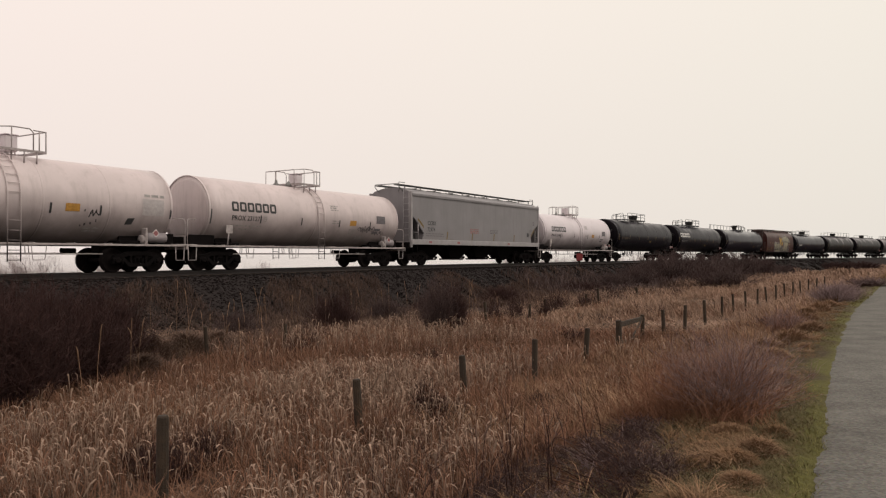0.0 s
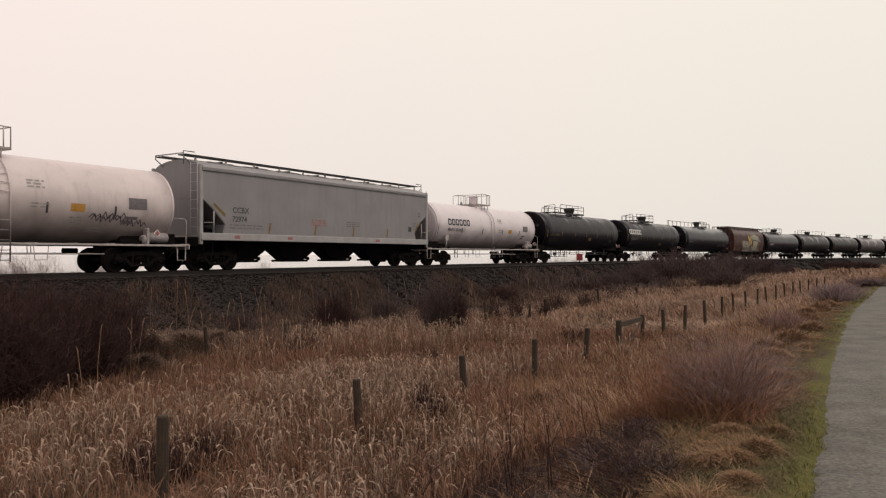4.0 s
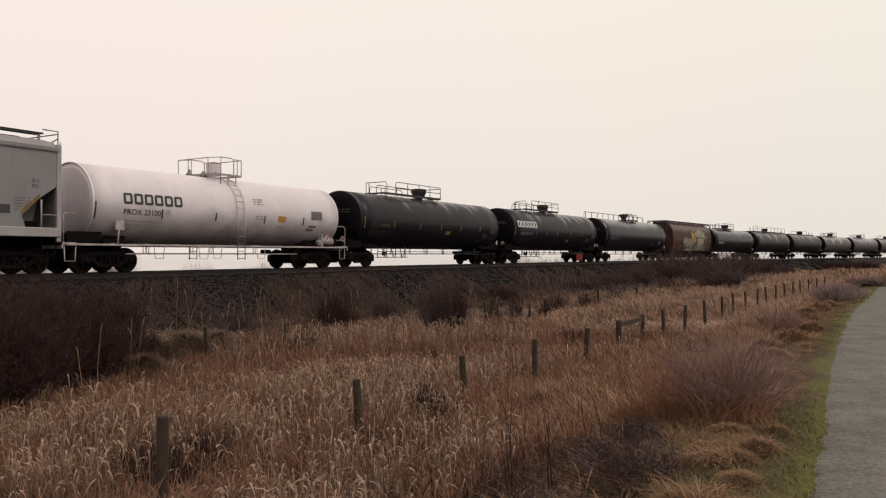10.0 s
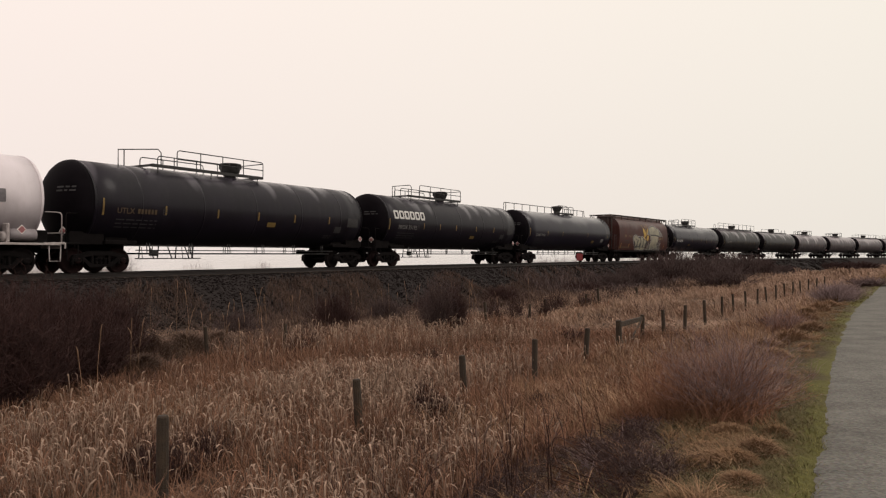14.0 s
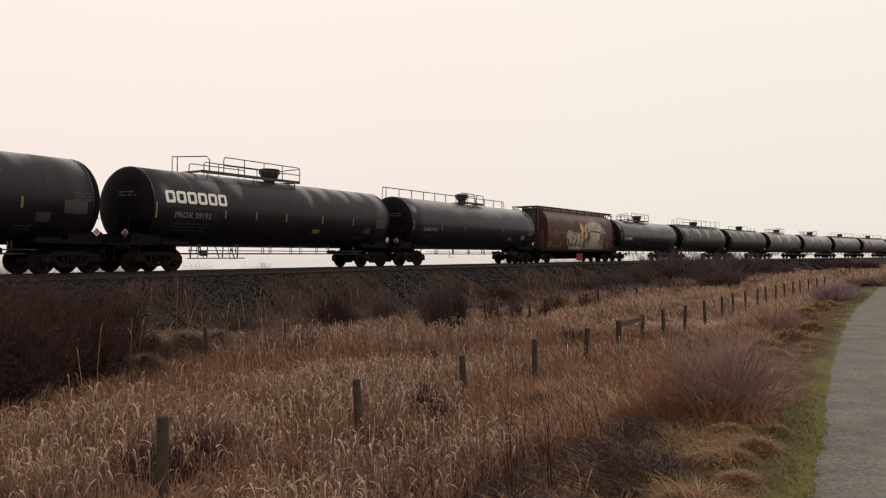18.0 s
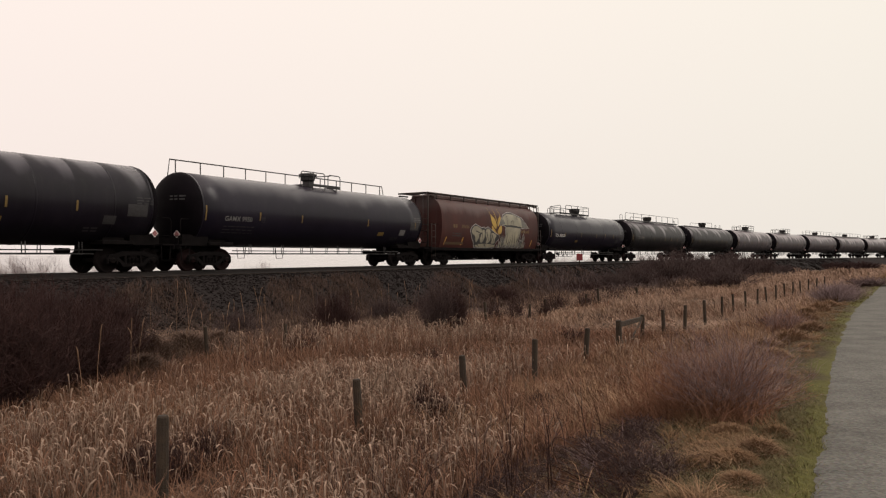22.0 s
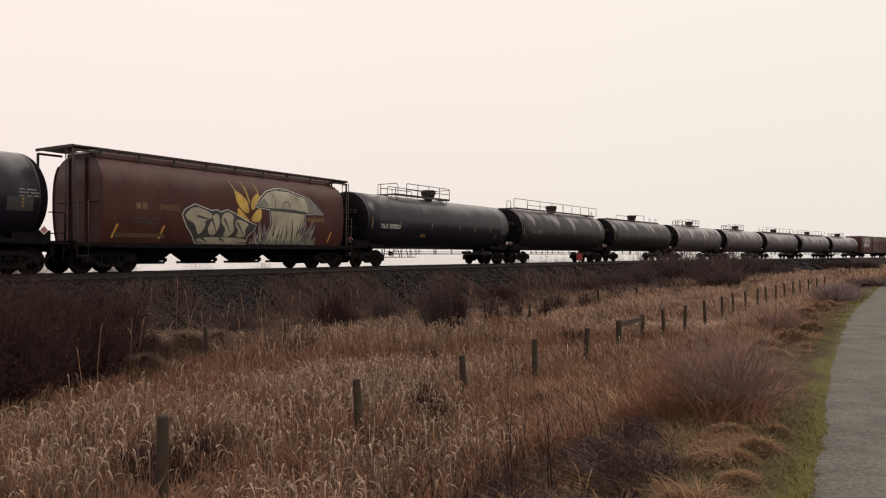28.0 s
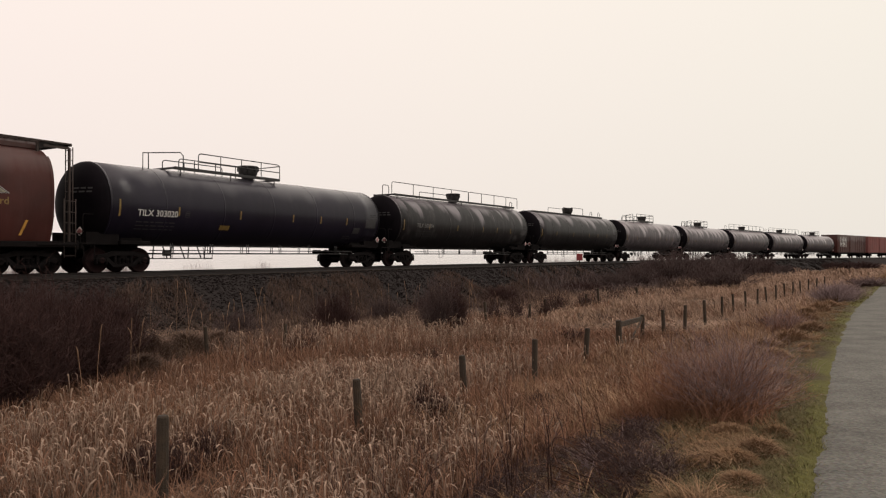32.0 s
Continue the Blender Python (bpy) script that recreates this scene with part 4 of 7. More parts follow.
        if style == "arch":
            grating(car, -4.75, 1.15, top + 0.04, hrail, 0.85)
            rails = [[(-6.1, -0.7, top - 0.15), (-6.1, -0.7, top + 0.5), (-4.35, -0.7, top + 0.72), (-4.2, -0.7, top + 0.6), (-4.2, -0.7, top)], arch(-3.55, 1.2, -0.85, top, top + 0.76), arch(-4.3, -1.1, 0.5, top - 0.1, top + 0.5), arch(-3.2, 1.2, 0.85, top, top + 0.7)]
            for k in range(1, 4):
                x = -3.55 + 4.75 * k / 4
                rails += [[(x, -0.85, top), (x, -0.85, top + 0.76)]]
                rails += [[(x, 0.85, top), (x, 0.85, top + 0.7)]]
            rails += [[(-5.85, -0.7, top - 0.1), (-5.85, -0.7, top + 0.52)], [(-3.2, 0.5, top), (-3.2, 0.5, top + 0.5)], [(1.2, -0.85, top + 0.7), (1.2, 0.85, top + 0.68)],
                      [(-3.5, -0.85, top + 0.4), (1.2, -0.85, top + 0.4)]]
            part("platform_railing", railing(rails), hrail, car)
            dome_round(car, 0.0, top)
        elif style == "full":
            sh = Shape()
            rails = [[(-8.05, 0.75, top - 0.5), (-7.9, 0.75, top + 0.62), (7.2, 0.75, top + 0.62), (7.5, 0.75, top - 0.35)]]
            for k in range(12):
                x = -7.6 + 14.6 * k / 11
                rails.append([(x, 0.75, top - 0.2), (x, 0.75, top + 0.62)])
            part("top_handrail", railing(rails, 0.028), hrail, car, "long thin handrail along the tank top")
            rails = [arch(-1.4, 0.35, -0.75, top - 0.15, top + 0.66), arch(0.55, 1.5, -0.8, top - 0.1, top + 0.62)]
            rails += [[(0.75, -0.8, top + 0.6), (0.75, 0.75, top + 0.6)], [(0.5, -0.8, top - 0.05), (1.5, -0.8, top - 0.05)], [(-0.5, -0.75, top), (-0.5, -0.75, top + 0.66)]]
            part("platform_railing", railing(rails, 0.026), hrail, car)
            grating(car, -0.9, 1.5, top + 0.02, hrail, 0.8)
            dome_tall(car, -0.1, top)
        elif style == "walk":
            grating(car, -7.6, 7.4, top + 0.05, hrail, 0.75)
            rails = [arch(-7.8, 0.8, -0.75, top, top + 0.78), arch(0.75, 7.9, -0.75, top, top + 0.78), arch(-8.1, -7.5, -0.3, top - 0.3, top + 0.6), arch(7.5, 7.9, -0.3, top - 0.3, top + 0.5),
                     arch(-2.9, 1.0, 0.75, top, top + 0.6)]
            for k in range(1, 4):
                rails += [[(-7.8 + 8.6 * k / 4, -0.75, top), (-7.8 + 8.6 * k / 4, -0.75, top + 0.78)], [(0.75 + 7.15 * k / 4, -0.75, top), (0.75 + 7.15 * k / 4, -0.75, top + 0.78)]]
            part("platform_railing", railing(rails), hrail, car)
            dome_round(car, 0.0, top)
        else:
            grating(car, -7.2, 7.0, top + 0.02, hrail, 0.4)
            rails = [arch(-2.2, -0.8, -0.7, top, top + 0.55), arch(-0.6, 1.9, -0.7, top, top + 0.62), arch(4.4, 4.8, -0.3, top - 0.1, top + 0.5), arch(6.2, 6.6, -0.3, top - 0.1, top + 0.5), arch(-2.2, 1.9, 0.7, top, top + 0.6)]
            part("platform_railing", railing(rails), hrail, car)
            dome_round(car, 0.2, top)
    if stripe_x:
        stripes(car, stripe_x, r, zc, M["letter_black"] if white else M["dull_yellow"], 2.08 if white else 2.2)
    if blocks:
        w, h, x, z = blocks
        for k in range(6):
            marks_on(car, "mark_block", ring_block(0, w / 6 * 0.86, h, w / 6 * 0.24), x + k * w / 6, z, r, zc, M["letter_black"] if white else M["letter_white"], "plain block shape of the company mark")
    if text:
        marks_on(car, "car_lettering", word(text, text_h, text_bold), text_x, text_z, r, zc, M[text_mat])
        marks_on(car, "small_lettering", text_lines(3 if not white else 2, 1.7, 0.045, 0.11, seed), text_x, text_z - 0.25, r, zc, M["letter_faint" if not white else "letter_grey"])
    if panel:
        marks_on(car, "stencil_panel", rect(0.52, 0.27 if white else 0.22, 1, 3), panel, 2.18 if white else panel_z, r, zc, M["yellow"] if white else M["dull_yellow"], "yellow stencil panel")
    if small:
        mm = M["letter_grey"] if white else M["letter_faint"]
        if not white:
            marks_on(car, "test_stencil", rect(0.85, 0.46, 1, 4), L / 2 - 1.82, 2.1, r, zc, mm, "worn grey stencil panel")
            marks_on(car, "test_stencil", text_lines(3, 0.62, 0.045, 0.06, seed + 5), L / 2 - 1.45, 2.78, r, zc, M[end_mat])
            marks_on(car, "test_stencil", rect(0.5, 0.34, 1, 3), L / 2 - 2.75, 1.78, r, zc, M[end_mat], "small worn stencil panel")
        marks_on(car, "stencil_panel", join(ring_block(0, 0.2, 0.26, 0.02), rect(0.14, 0.03, 1, 1, 0.03, 0.1), rect(0.14, 0.03, 1, 1, 0.03, 0.17)), -4.75 if not white else -3.5, text_z, r, zc, mm)
        marks_on(car, "small_lettering", text_lines(2, 0.6, 0.07, 0.06, seed + 9), L / 2 - 3.4, 1.6, r, zc, mm)
    if white and not plain:
        marks_on(car, "stencil_panel", rect(0.78, 0.42, 1, 3), 4.85, 2.36, r, zc, M["panel_grey"], "dark grey stencil panel")
        marks_on(car, "stencil_panel", join(rect(0.55, 0.12, 1, 2), rect(0.5, 0.14, 1, 2, -0.12, -0.18)), 4.72, 1.98, r, zc, M["panel_grey"], "dark grey stencil panel")
        marks_on(car, "small_lettering", text_lines(2, 0.6, 0.05, 0.06, seed + 2), 1.2, 2.35, r, zc, M["letter_grey"])
        marks_on(car, "small_lettering", text_lines(3, 0.55, 0.06, 0.05, seed + 3), 1.1, 3.1, r, zc, M["letter_grey"])
        marks_on(car, "small_lettering", text_lines(4, 0.5, 0.05, 0.05, seed + 4), 2.6, 1.95, r, zc, M["letter_grey"])
    if placards:
        placard(car, L / 2 - 0.45, -1.3, 1.5, M["placard_red"])
        if not white:
            placard(car, -L / 2 - 0.12, -1.0, 1.5, M["placard_red"], -70)
    if not white:
        vs, fs = text_lines(2, 0.75, 0.06, 0.07, seed + 20)
        sh = Shape()
        pts = []
        for a, z in vs:
            y, z = -0.35 - a, 3.05 + z
            rho = min(0.98, math.hypot(y, z - zc) / r)
            pts.append((-L / 2 + dish * (1 - math.sqrt(1 - rho * rho)) - 0.012, y, z))
        part("head_lettering", sh.add(pts, fs), M["letter_faint"], car)
    return car


TRAIN = []


# ---------------------------------------------------------------- covered hoppers and boxcars
def running_board(car, x0, x1, ys, w, z, mat, posts, foot_z, bracket=None):
    for y in ys:
        sh = Shape()
        for q in (-w / 2, 0, w / 2):
            sh.box(((x0 + x1) / 2, y + q, z), (x1 - x0, 0.06, 0.05))
        n = int((x1 - x0) / 0.35)
        for k in range(n + 1):
            sh.box((x0 + (x1 - x0) * k / n, y, z), (0.03, w, 0.035))
        part("roof_walkway", sh, mat, car, "dark steel roof walkway")
        for x in posts:
            part("walkway_bracket", Shape().box((x, y - 0.12, (z + foot_z) / 2), (0.08, 0.05, z - foot_z - 0.05)), bracket or mat, car)


def hatches(car, xs, z, mat):
    for x in xs:
        sh = Shape().box((x, 0, z), (1.5, 0.72, 0.14), bevel=0.04).box((x, 0, z + 0.09), (0.12, 0.8, 0.05), bevel=0.01)
        part("roof_hatch", sh, mat, car)


def hopper_bays(car, centres, half, z_top, z_low, low_half, y_top, y_low, mat):
    for c in centres:
        vs = [(c - half, -y_top, z_top), (c + half, -y_top, z_top), (c + half, y_top, z_top), (c - half, y_top, z_top),
              (c - low_half, -y_low, z_low), (c + low_half, -y_low, z_low), (c + low_half, y_low, z_low), (c - low_half, y_low, z_low)]
        sh = Shape().add(vs, [(0, 1, 2, 3), (7, 6, 5, 4), (0, 4, 5, 1), (1, 5, 6, 2), (2, 6, 7, 3), (3, 7, 4, 0)])
        bay = part("hopper_bay", sh, mat, car)
        sh = Shape().box((c, 0, z_low - 0.05), (2 * low_half + 0.3, 2 * y_low + 0.3, 0.1), bevel=0.02)
        sh.rod((c - low_half - 0.15, -y_low - 0.1, z_low + 0.06), (c + low_half + 0.15, -y_low - 0.1, z_low + 0.06), 0.04, 6)
        sh.lathe([(-0.04, 0.05), (-0.04, 0.09), (0.04, 0.09), (0.04, 0.05)], 10, Matrix.Translation((c + low_half + 0.18, -y_low - 0.1, z_low + 0.06)))
        part("outlet_gate", sh, M["under"], bay)


def end_ladder(car, x, y, z0, z1, mat, w=0.4, along_y=False):
    sh = Shape()
    dx, dy = (0, w) if along_y else (w, 0)
    sh.rod((x, y, z0), (x, y, z1), 0.02, 6).rod((x + dx, y + dy, z0), (x + dx, y + dy, z1), 0.02, 6)
    rungs = []
    n = int((z1 - z0) / 0.36)
    for k in range(n + 1):
        z = z0 + 0.08 + (z1 - z0 - 0.16) * k / n
        rungs.append(z)
    lad = part("ladder", sh, mat, car)
    for z in rungs:
        part("rung", Shape().rod((x, y, z), (x + dx, y + dy, z), 0.013, 6), mat, lad)


def grey_hopper(c16):
    car = thing("hopper_car", car_pose(c16 + SPEED * 16), "light grey flat-sided covered hopper car with black lettering", "hopper car", "hopper cars of the freight train")
    TRAIN.append((car, c16))
    E = 8.38
    side = [(-E, 4.2), (-E, 3.02), (-E + 0.7, 2.55), (-E + 1.28, 1.95), (-E + 1.15, 1.57), (E - 1.15, 1.57), (E - 1.28, 1.95), (E - 0.7, 2.55), (E, 3.02), (E, 4.2)]
    body = Shape().prism(side, -1.55, 1.55)
    roof = [(-1.56, 4.2), (-1.5, 4.32), (-1.2, 4.5), (-0.6, 4.64), (0, 4.68), (0.6, 4.64), (1.2, 4.5), (1.5, 4.32), (1.56, 4.2)]
    n = len(roof)
    body.add([(-E, y, z) for y, z in roof] + [(E, y, z) for y, z in roof], [(i, i + 1, i + 1 + n, i + n) for i in range(n - 1)] + [tuple(range(n)), tuple(range(n, 2 * n))[::-1]])
    part("body", body, M["grey"], car)
    for q in (-1, 1):
        part("top_chord", Shape().box((0, q * 1.57, 4.24), (2 * E, 0.1, 0.13), bevel=0.02).box((0, q * 1.59, 4.17), (2 * E, 0.05, 0.03)), M["grey"], car)
        part("side_sill", Shape().box((0, q * 1.57, 1.42), (2 * E + 0.1, 0.14, 0.31), bevel=0.02), M["sill_grey"], car, "light grey side sill with worn paint")
        for x in (-E, E):
            part("corner_post", Shape().box((x, q * 1.52, 2.75), (0.16, 0.14, 3.3), bevel=0.02), M["sill_grey"], car)
            k = 1 if x > 0 else -1
            part("grab_rail", Shape().rod((x - k * 0.62, q * 1.58, 1.55), (x - k * 0.62, q * 1.58, 2.5), 0.03, 6).rod((x - k * 0.1, q * 1.58, 2.0), (x - k * 0.62, q * 1.58, 2.0), 0.015, 6), M["sill_grey"], car)
            stirrup(car, x - k * 0.35, q * 1.55, M["under"], 1.25, 0.55)
    for k in (-1, 1):
        sh = Shape().box((k * 7.75, 0, 1.33), (1.5, 3.0, 0.1), bevel=0.02).box((k * 8.5, 0, 1.2), (0.12, 3.0, 0.4), bevel=0.03)
        sh.box((k * 7.6, 0, 1.0), (2.2, 0.5, 0.5), bevel=0.04)
        part("draft_sill", sh, M["under"], car, "dark end platform and draft sill")
        sh = Shape().prism([(k * 8.36, 3.0), (k * 7.7, 2.52), (k * 7.14, 1.95), (k * 7.28, 1.5), (k * 7.0, 1.5), (k * 7.0, 1.95), (k * 7.6, 2.6), (k * 8.3, 3.1)], -1.53, 1.53)
        part("end_slope", sh, M["grey"], car, "grey sloped end sheet")
        sh = Shape().prism([(k * 8.3, 2.95), (k * 7.7, 2.52), (k * 7.14, 1.95), (k * 7.2, 1.36), (k * 8.3, 1.36)], -0.02, 0.02)
        for y in (-0.55, 0.55):
            sh.prism([(k * 8.3, 2.95), (k * 7.9, 2.66), (k * 7.5, 1.36), (k * 7.95, 1.36)], y - 0.03, y + 0.03)
        sh.box((k * 8.37, 0, 2.2), (0.03, 2.9, 1.62))
        part("shear_web", sh, M["grey"], car, "grey upright web plate under the slope sheet")
        sh = Shape().lathe([(-0.4, 0.03), (-0.37, 0.19), (0.37, 0.19), (0.4, 0.03)], 16, Matrix.Translation((k * 7.65, -0.75, 1.62)))
        part("air_reservoir", sh, M["under"], car)
        end_ladder(car, k * 8.5, -1.45, 1.0, 4.5, M["sill_grey"], 0.42, True)
        part("roof_end_rail", railing([[(k * 8.3, -0.9, 4.4), (k * 8.75, -0.9, 4.7), (k * 8.75, -0.9, 4.86), (k * 8.75, 0.9, 4.86), (k * 8.75, 0.9, 4.7), (k * 8.3, 0.9, 4.4)],
                                       [(k * 8.75, -0.9, 4.4), (k * 8.75, -0.9, 4.95), (k * 8.2, -0.9, 4.95)]], 0.024), M["rail_grey"], car)
        coupler(car, k * 9.0)
    running_board(car, -8.7, 8.2, (-0.72, 0.72), 0.42, 4.81, M["rail_black"], [-8.1 + 16.2 * k / 10 for k in range(11)], 4.5, M["sill_grey"])
    hatches(car, [-6.3 + 2.1 * k for k in range(7)], 4.67, M["rail_grey"])
    hopper_bays(car, (-5.0, -1.67, 1.67, 5.0), 1.67, 1.3, 0.42, 0.66, 0.7, 0.32, M["under"])
    part("underframe", Shape().box((0, 0, 1.36), (2 * E - 1.4, 3.0, 0.14)), M["under"], car)
    for k in (-1, 1):
        bogie(car, k * 7.15)
    part("car_lettering", flat(*word("CCBX", 0.25, 0.006), -6.72, 2.47, -1.556), M["letter_black"], car)
    part("car_lettering", flat(*word("72974", 0.24, 0.006), -6.74, 2.09, -1.556), M["letter_black"], car)
    part("small_lettering", flat(*text_lines(2, 1.9, 0.05, 0.08, 21), -6.9, 1.92, -1.556), M["panel_grey"], car)
    part("small_lettering", flat(*text_lines(3, 1.05, 0.045, 0.055, 22), 0.85, 2.32, -1.556), M["panel_grey"], car)
    part("small_lettering", flat(*text_lines(5, 0.5, 0.04, 0.055, 23), 6.88, 2.5, -1.556), M["panel_grey"], car)
    part("stencil_panel", flat(*rect(0.32, 0.28, 1, 1), 6.44, 2.0, -1.556), M["letter_black"], car)
    part("stencil_panel", flat(*text_lines(3, 1.02, 0.085, 0.03, 4), -1.77, 2.3, -1.556), material("faded_red_stencil", (0.26, 0.135, 0.13), 0.7, vary=0.4, scale=8), car, "faded red stencil lines")
    for x in (-4.66, -1.61, 1.31, 4.29):
        part("reflective_stripe", flat([(0, 0), (0.11, 0), (0.2, 0.48), (0.09, 0.48)], [(0, 1, 2, 3)], x, 1.62, -1.557), M["dull_yellow"], car)
    part("reflective_stripe", flat([(0, 0.62), (0.0, 0.47), (0.62, 0.0), (0.62, 0.16)], [(0, 1, 2, 3)], -7.75, 2.25, -1.557), M["dull_yellow"], car)
    part("reflective_stripe", flat([(0, 0.0), (0.0, -0.15), (0.62, 0.42), (0.62, 0.58)], [(0, 1, 2, 3)], 7.1, 2.12, -1.557), M["dull_yellow"], car)
    part("stencil_panel", flat(*text_lines(2, 0.2, 0.12, 0.05, 31), 7.45, 3.05, -1.5565), M["panel_grey"], car)
    for x in (-6.7, -3.5, 3.25):
        part("sill_sticker", flat(*rect(0.32, 0.13, 1, 1), x, 1.36, -1.645), M["placard_red"], car)
    return car


def belly(z):
    """Half width of the round-sided hopper at height z."""
    if z > 2.5:
        return 1.58 * max(0.0, 1 - (min(z, 4.34) - 2.5) ** 3 / 1.85 ** 3) ** (1 / 3)
    return 1.58 * (1 - ((2.5 - z) / 2.6) ** 2) ** 0.5


def painted(car, name, poly, mat, off, label=""):
    """A painted outline (x, z) laid on the round flank."""
    bm = bmesh.new()
    bm.faces.new([bm.verts.new((x, 0, z)) for x, z in poly])
    z = 1.1
    while z < 4.1:
        bmesh.ops.bisect_plane(bm, geom=bm.verts[:] + bm.edges[:] + bm.faces[:], plane_co=(0, 0, z), plane_no=(0, 0, 1))
        z += 0.16
    bmesh.ops.triangulate(bm, faces=bm.faces[:])
    for v in bm.verts:
        v.co.y = -belly(v.co.z) - off
    me = bpy.data.meshes.new(name)
    bm.to_mesh(me)
    bm.free()
    return part(name, me, mat, car, label)


def grow(poly, d):
    """Outline pushed out by d."""
    out = []
    n = len(poly)
    area = sum(poly[i][0] * poly[(i + 1) % n][1] - poly[(i + 1) % n][0] * poly[i][1] for i in range(n))
    sg = 1 if area > 0 else -1
    for i in range(n):
        (ax, az), (bx, bz), (cx, cz) = poly[i - 1], poly[i], poly[(i + 1) % n]
        t1, t2 = Vector((bx - ax, bz - az)).normalized(), Vector((cx - bx, cz - bz)).normalized()
        t = (t1 + t2)
        t = t.normalized() if t.length > 1e-3 else t1
        out.append((bx + sg * t.y * d, bz - sg * t.x * d))
    return out


def rounded(poly, times=2):
    for _ in range(times):
        poly = [q for i in range(len(poly)) for q in (
            (poly[i][0] * 0.75 + poly[(i + 1) % len(poly)][0] * 0.25, poly[i][1] * 0.75 + poly[(i + 1) % len(poly)][1] * 0.25),
            (poly[i][0] * 0.25 + poly[(i + 1) % len(poly)][0] * 0.75, poly[i][1] * 0.25 + poly[(i + 1) % len(poly)][1] * 0.75))]
    return poly


def brown_hopper(c16):
    car = thing("hopper_car", car_pose(c16 + SPEED * 16), "brown round-sided grain hopper car with sprayed graffiti", "hopper car", "hopper cars of the freight train")
    TRAIN.append((car, c16))
    E = 6.65
    zs = [1.02 + (4.3 - 1.02) * (k / 22) for k in range(23)]
    ring = [(-belly(z), z) for z in zs] + [(belly(z), z) for z in zs[::-1]]
    n = len(ring)
    sh = Shape().add([(-E, y, z) for y, z in ring] + [(E, y, z) for y, z in ring], [(i, (i + 1) % n, (i + 1) % n + n, i + n) for i in range(n)], True)
    sh.add([(-E, y, z) for y, z in ring] + [(E, y, z) for y, z in ring], [tuple(range(n)), tuple(range(n, 2 * n))[::-1]])
    part("body", sh, M["brown"], car)
    for q in (-1, 1):
        part("side_sill", Shape().box((0, q * 1.36, 1.02), (2 * E + 1.9, 0.12, 0.2), bevel=0.02), M["under"], car, "dark grimy side sill")
        for x in (-E, E):
            part("side_band", Shape().add([(x - 0.05, q * (belly(z) + 0.02), z) for z in zs[:-2]] + [(x + 0.05, q * (belly(z) + 0.02), z) for z in zs[:-2]],
                                          [(i, i + 1, i + 1 + len(zs) - 2, i + len(zs) - 2) for i in range(len(zs) - 3)]), M["brown"], car)
    for k in (-1, 1):
        for y in (-0.5, 0.5):
            part("end_post", Shape().box((k * (E + 0.05), y, 2.66), (0.09, 0.07, 3.2), bevel=0.02), M["brown"], car)
        for y in (-1.3, 1.3):
            part("roof_bracket", Shape().box((k * (E + 0.88), y * 0.85, 2.72), (0.07, 0.07, 3.36)).box((k * (E + 0.42), y * 0.85, 4.38), (0.9, 0.06, 0.08)), M["roof_brown"], car)
        sh = Shape().prism([(k * (E + 0.02), 2.6), (k * (E - 1.6), 1.0), (k * (E - 1.75), 1.0), (k * (E - 0.1), 2.7)], -1.3, 1.3)
        sh.box((k * (E + 0.3), 0, 1.02), (1.5, 2.9, 0.1), bevel=0.02).box((k * (E + 0.98), 0, 1.0), (0.1, 2.9, 0.34), bevel=0.02).box((k * (E - 0.2), 0, 0.92), (2.4, 0.5, 0.4), bevel=0.03)
        part("end_sill", sh, M["under"], car, "dark end platform and draft sill")
        end_ladder(car, k * (E + 0.95), -1.2, 1.0, 4.42, M["roof_brown"], 0.42, True)
        end_ladder(car, k * (E + 0.5), -1.42, 0.55, 2.6, M["roof_brown"], 0.42 * k)
        sh = Shape().box((k * (E + 0.45), 0, 4.53), (1.0, 2.3, 0.05)).box((k * (E + 0.92), 0, 4.51), (0.06, 2.3, 0.1))
        part("roof_platform", sh, M["roof_brown"], car, "dark crosswise roof platform")
        part("brake_wheel", Shape().lathe([(-0.02, 0.24), (-0.02, 0.28), (0.02, 0.28), (0.02, 0.24)], 18, Matrix.Translation((k * (E + 1.1), 0.6, 2.3))).box((k * (E + 1.1), 0.6, 2.3), (0.02, 0.5, 0.04)), M["under"], car)
        coupler(car, k * (E + 1.35))
        bogie(car, k * 6.1, red=False)
    running_board(car, -E - 0.3, E + 0.3, (-0.9, 0.9), 0.5, 4.53, M["roof_brown"], [-E + 0.2 + (2 * E - 0.4) * k / 8 for k in range(9)], 4.1)
    part("roof_cap", Shape().box((0, 0, 4.33), (2 * E - 0.1, 1.75, 0.3), bevel=0.08), M["brown"], car, "raised brown roof trough under the walkways")
    hatches(car, [-5.2 + 2.6 * k for k in range(5)], 4.5, M["brown"])
    hopper_bays(car, (-3.9, -1.3, 1.3, 3.9), 1.3, 0.95, 0.40, 0.55, 0.5, 0.28, M["under"])
    part("underframe", Shape().box((0, 0, 0.97), (2 * E, 2.6, 0.1)), M["under"], car)
    # painted marks
    BLK, WHT, CRM, WHE = M["graffiti_black"], M["graffiti_white"], M["graffiti_cream"], M["wheat"]

    def stroke(name, a, b, w0, w1, mat, off, label=""):
        """One brush or spray stroke from a to b, tapering."""
        d = Vector((b[0] - a[0], b[1] - a[1])).normalized()
        n_ = Vector((-d.y, d.x))
        return painted(car, name, [(a[0] + n_.x * w0 / 2, a[1] + n_.y * w0 / 2), (b[0] + n_.x * w1 / 2, b[1] + n_.y * w1 / 2), (b[0] - n_.x * w1 / 2, b[1] - n_.y * w1 / 2), (a[0] - n_.x * w0 / 2, a[1] - n_.y * w0 / 2)], mat, off, label)

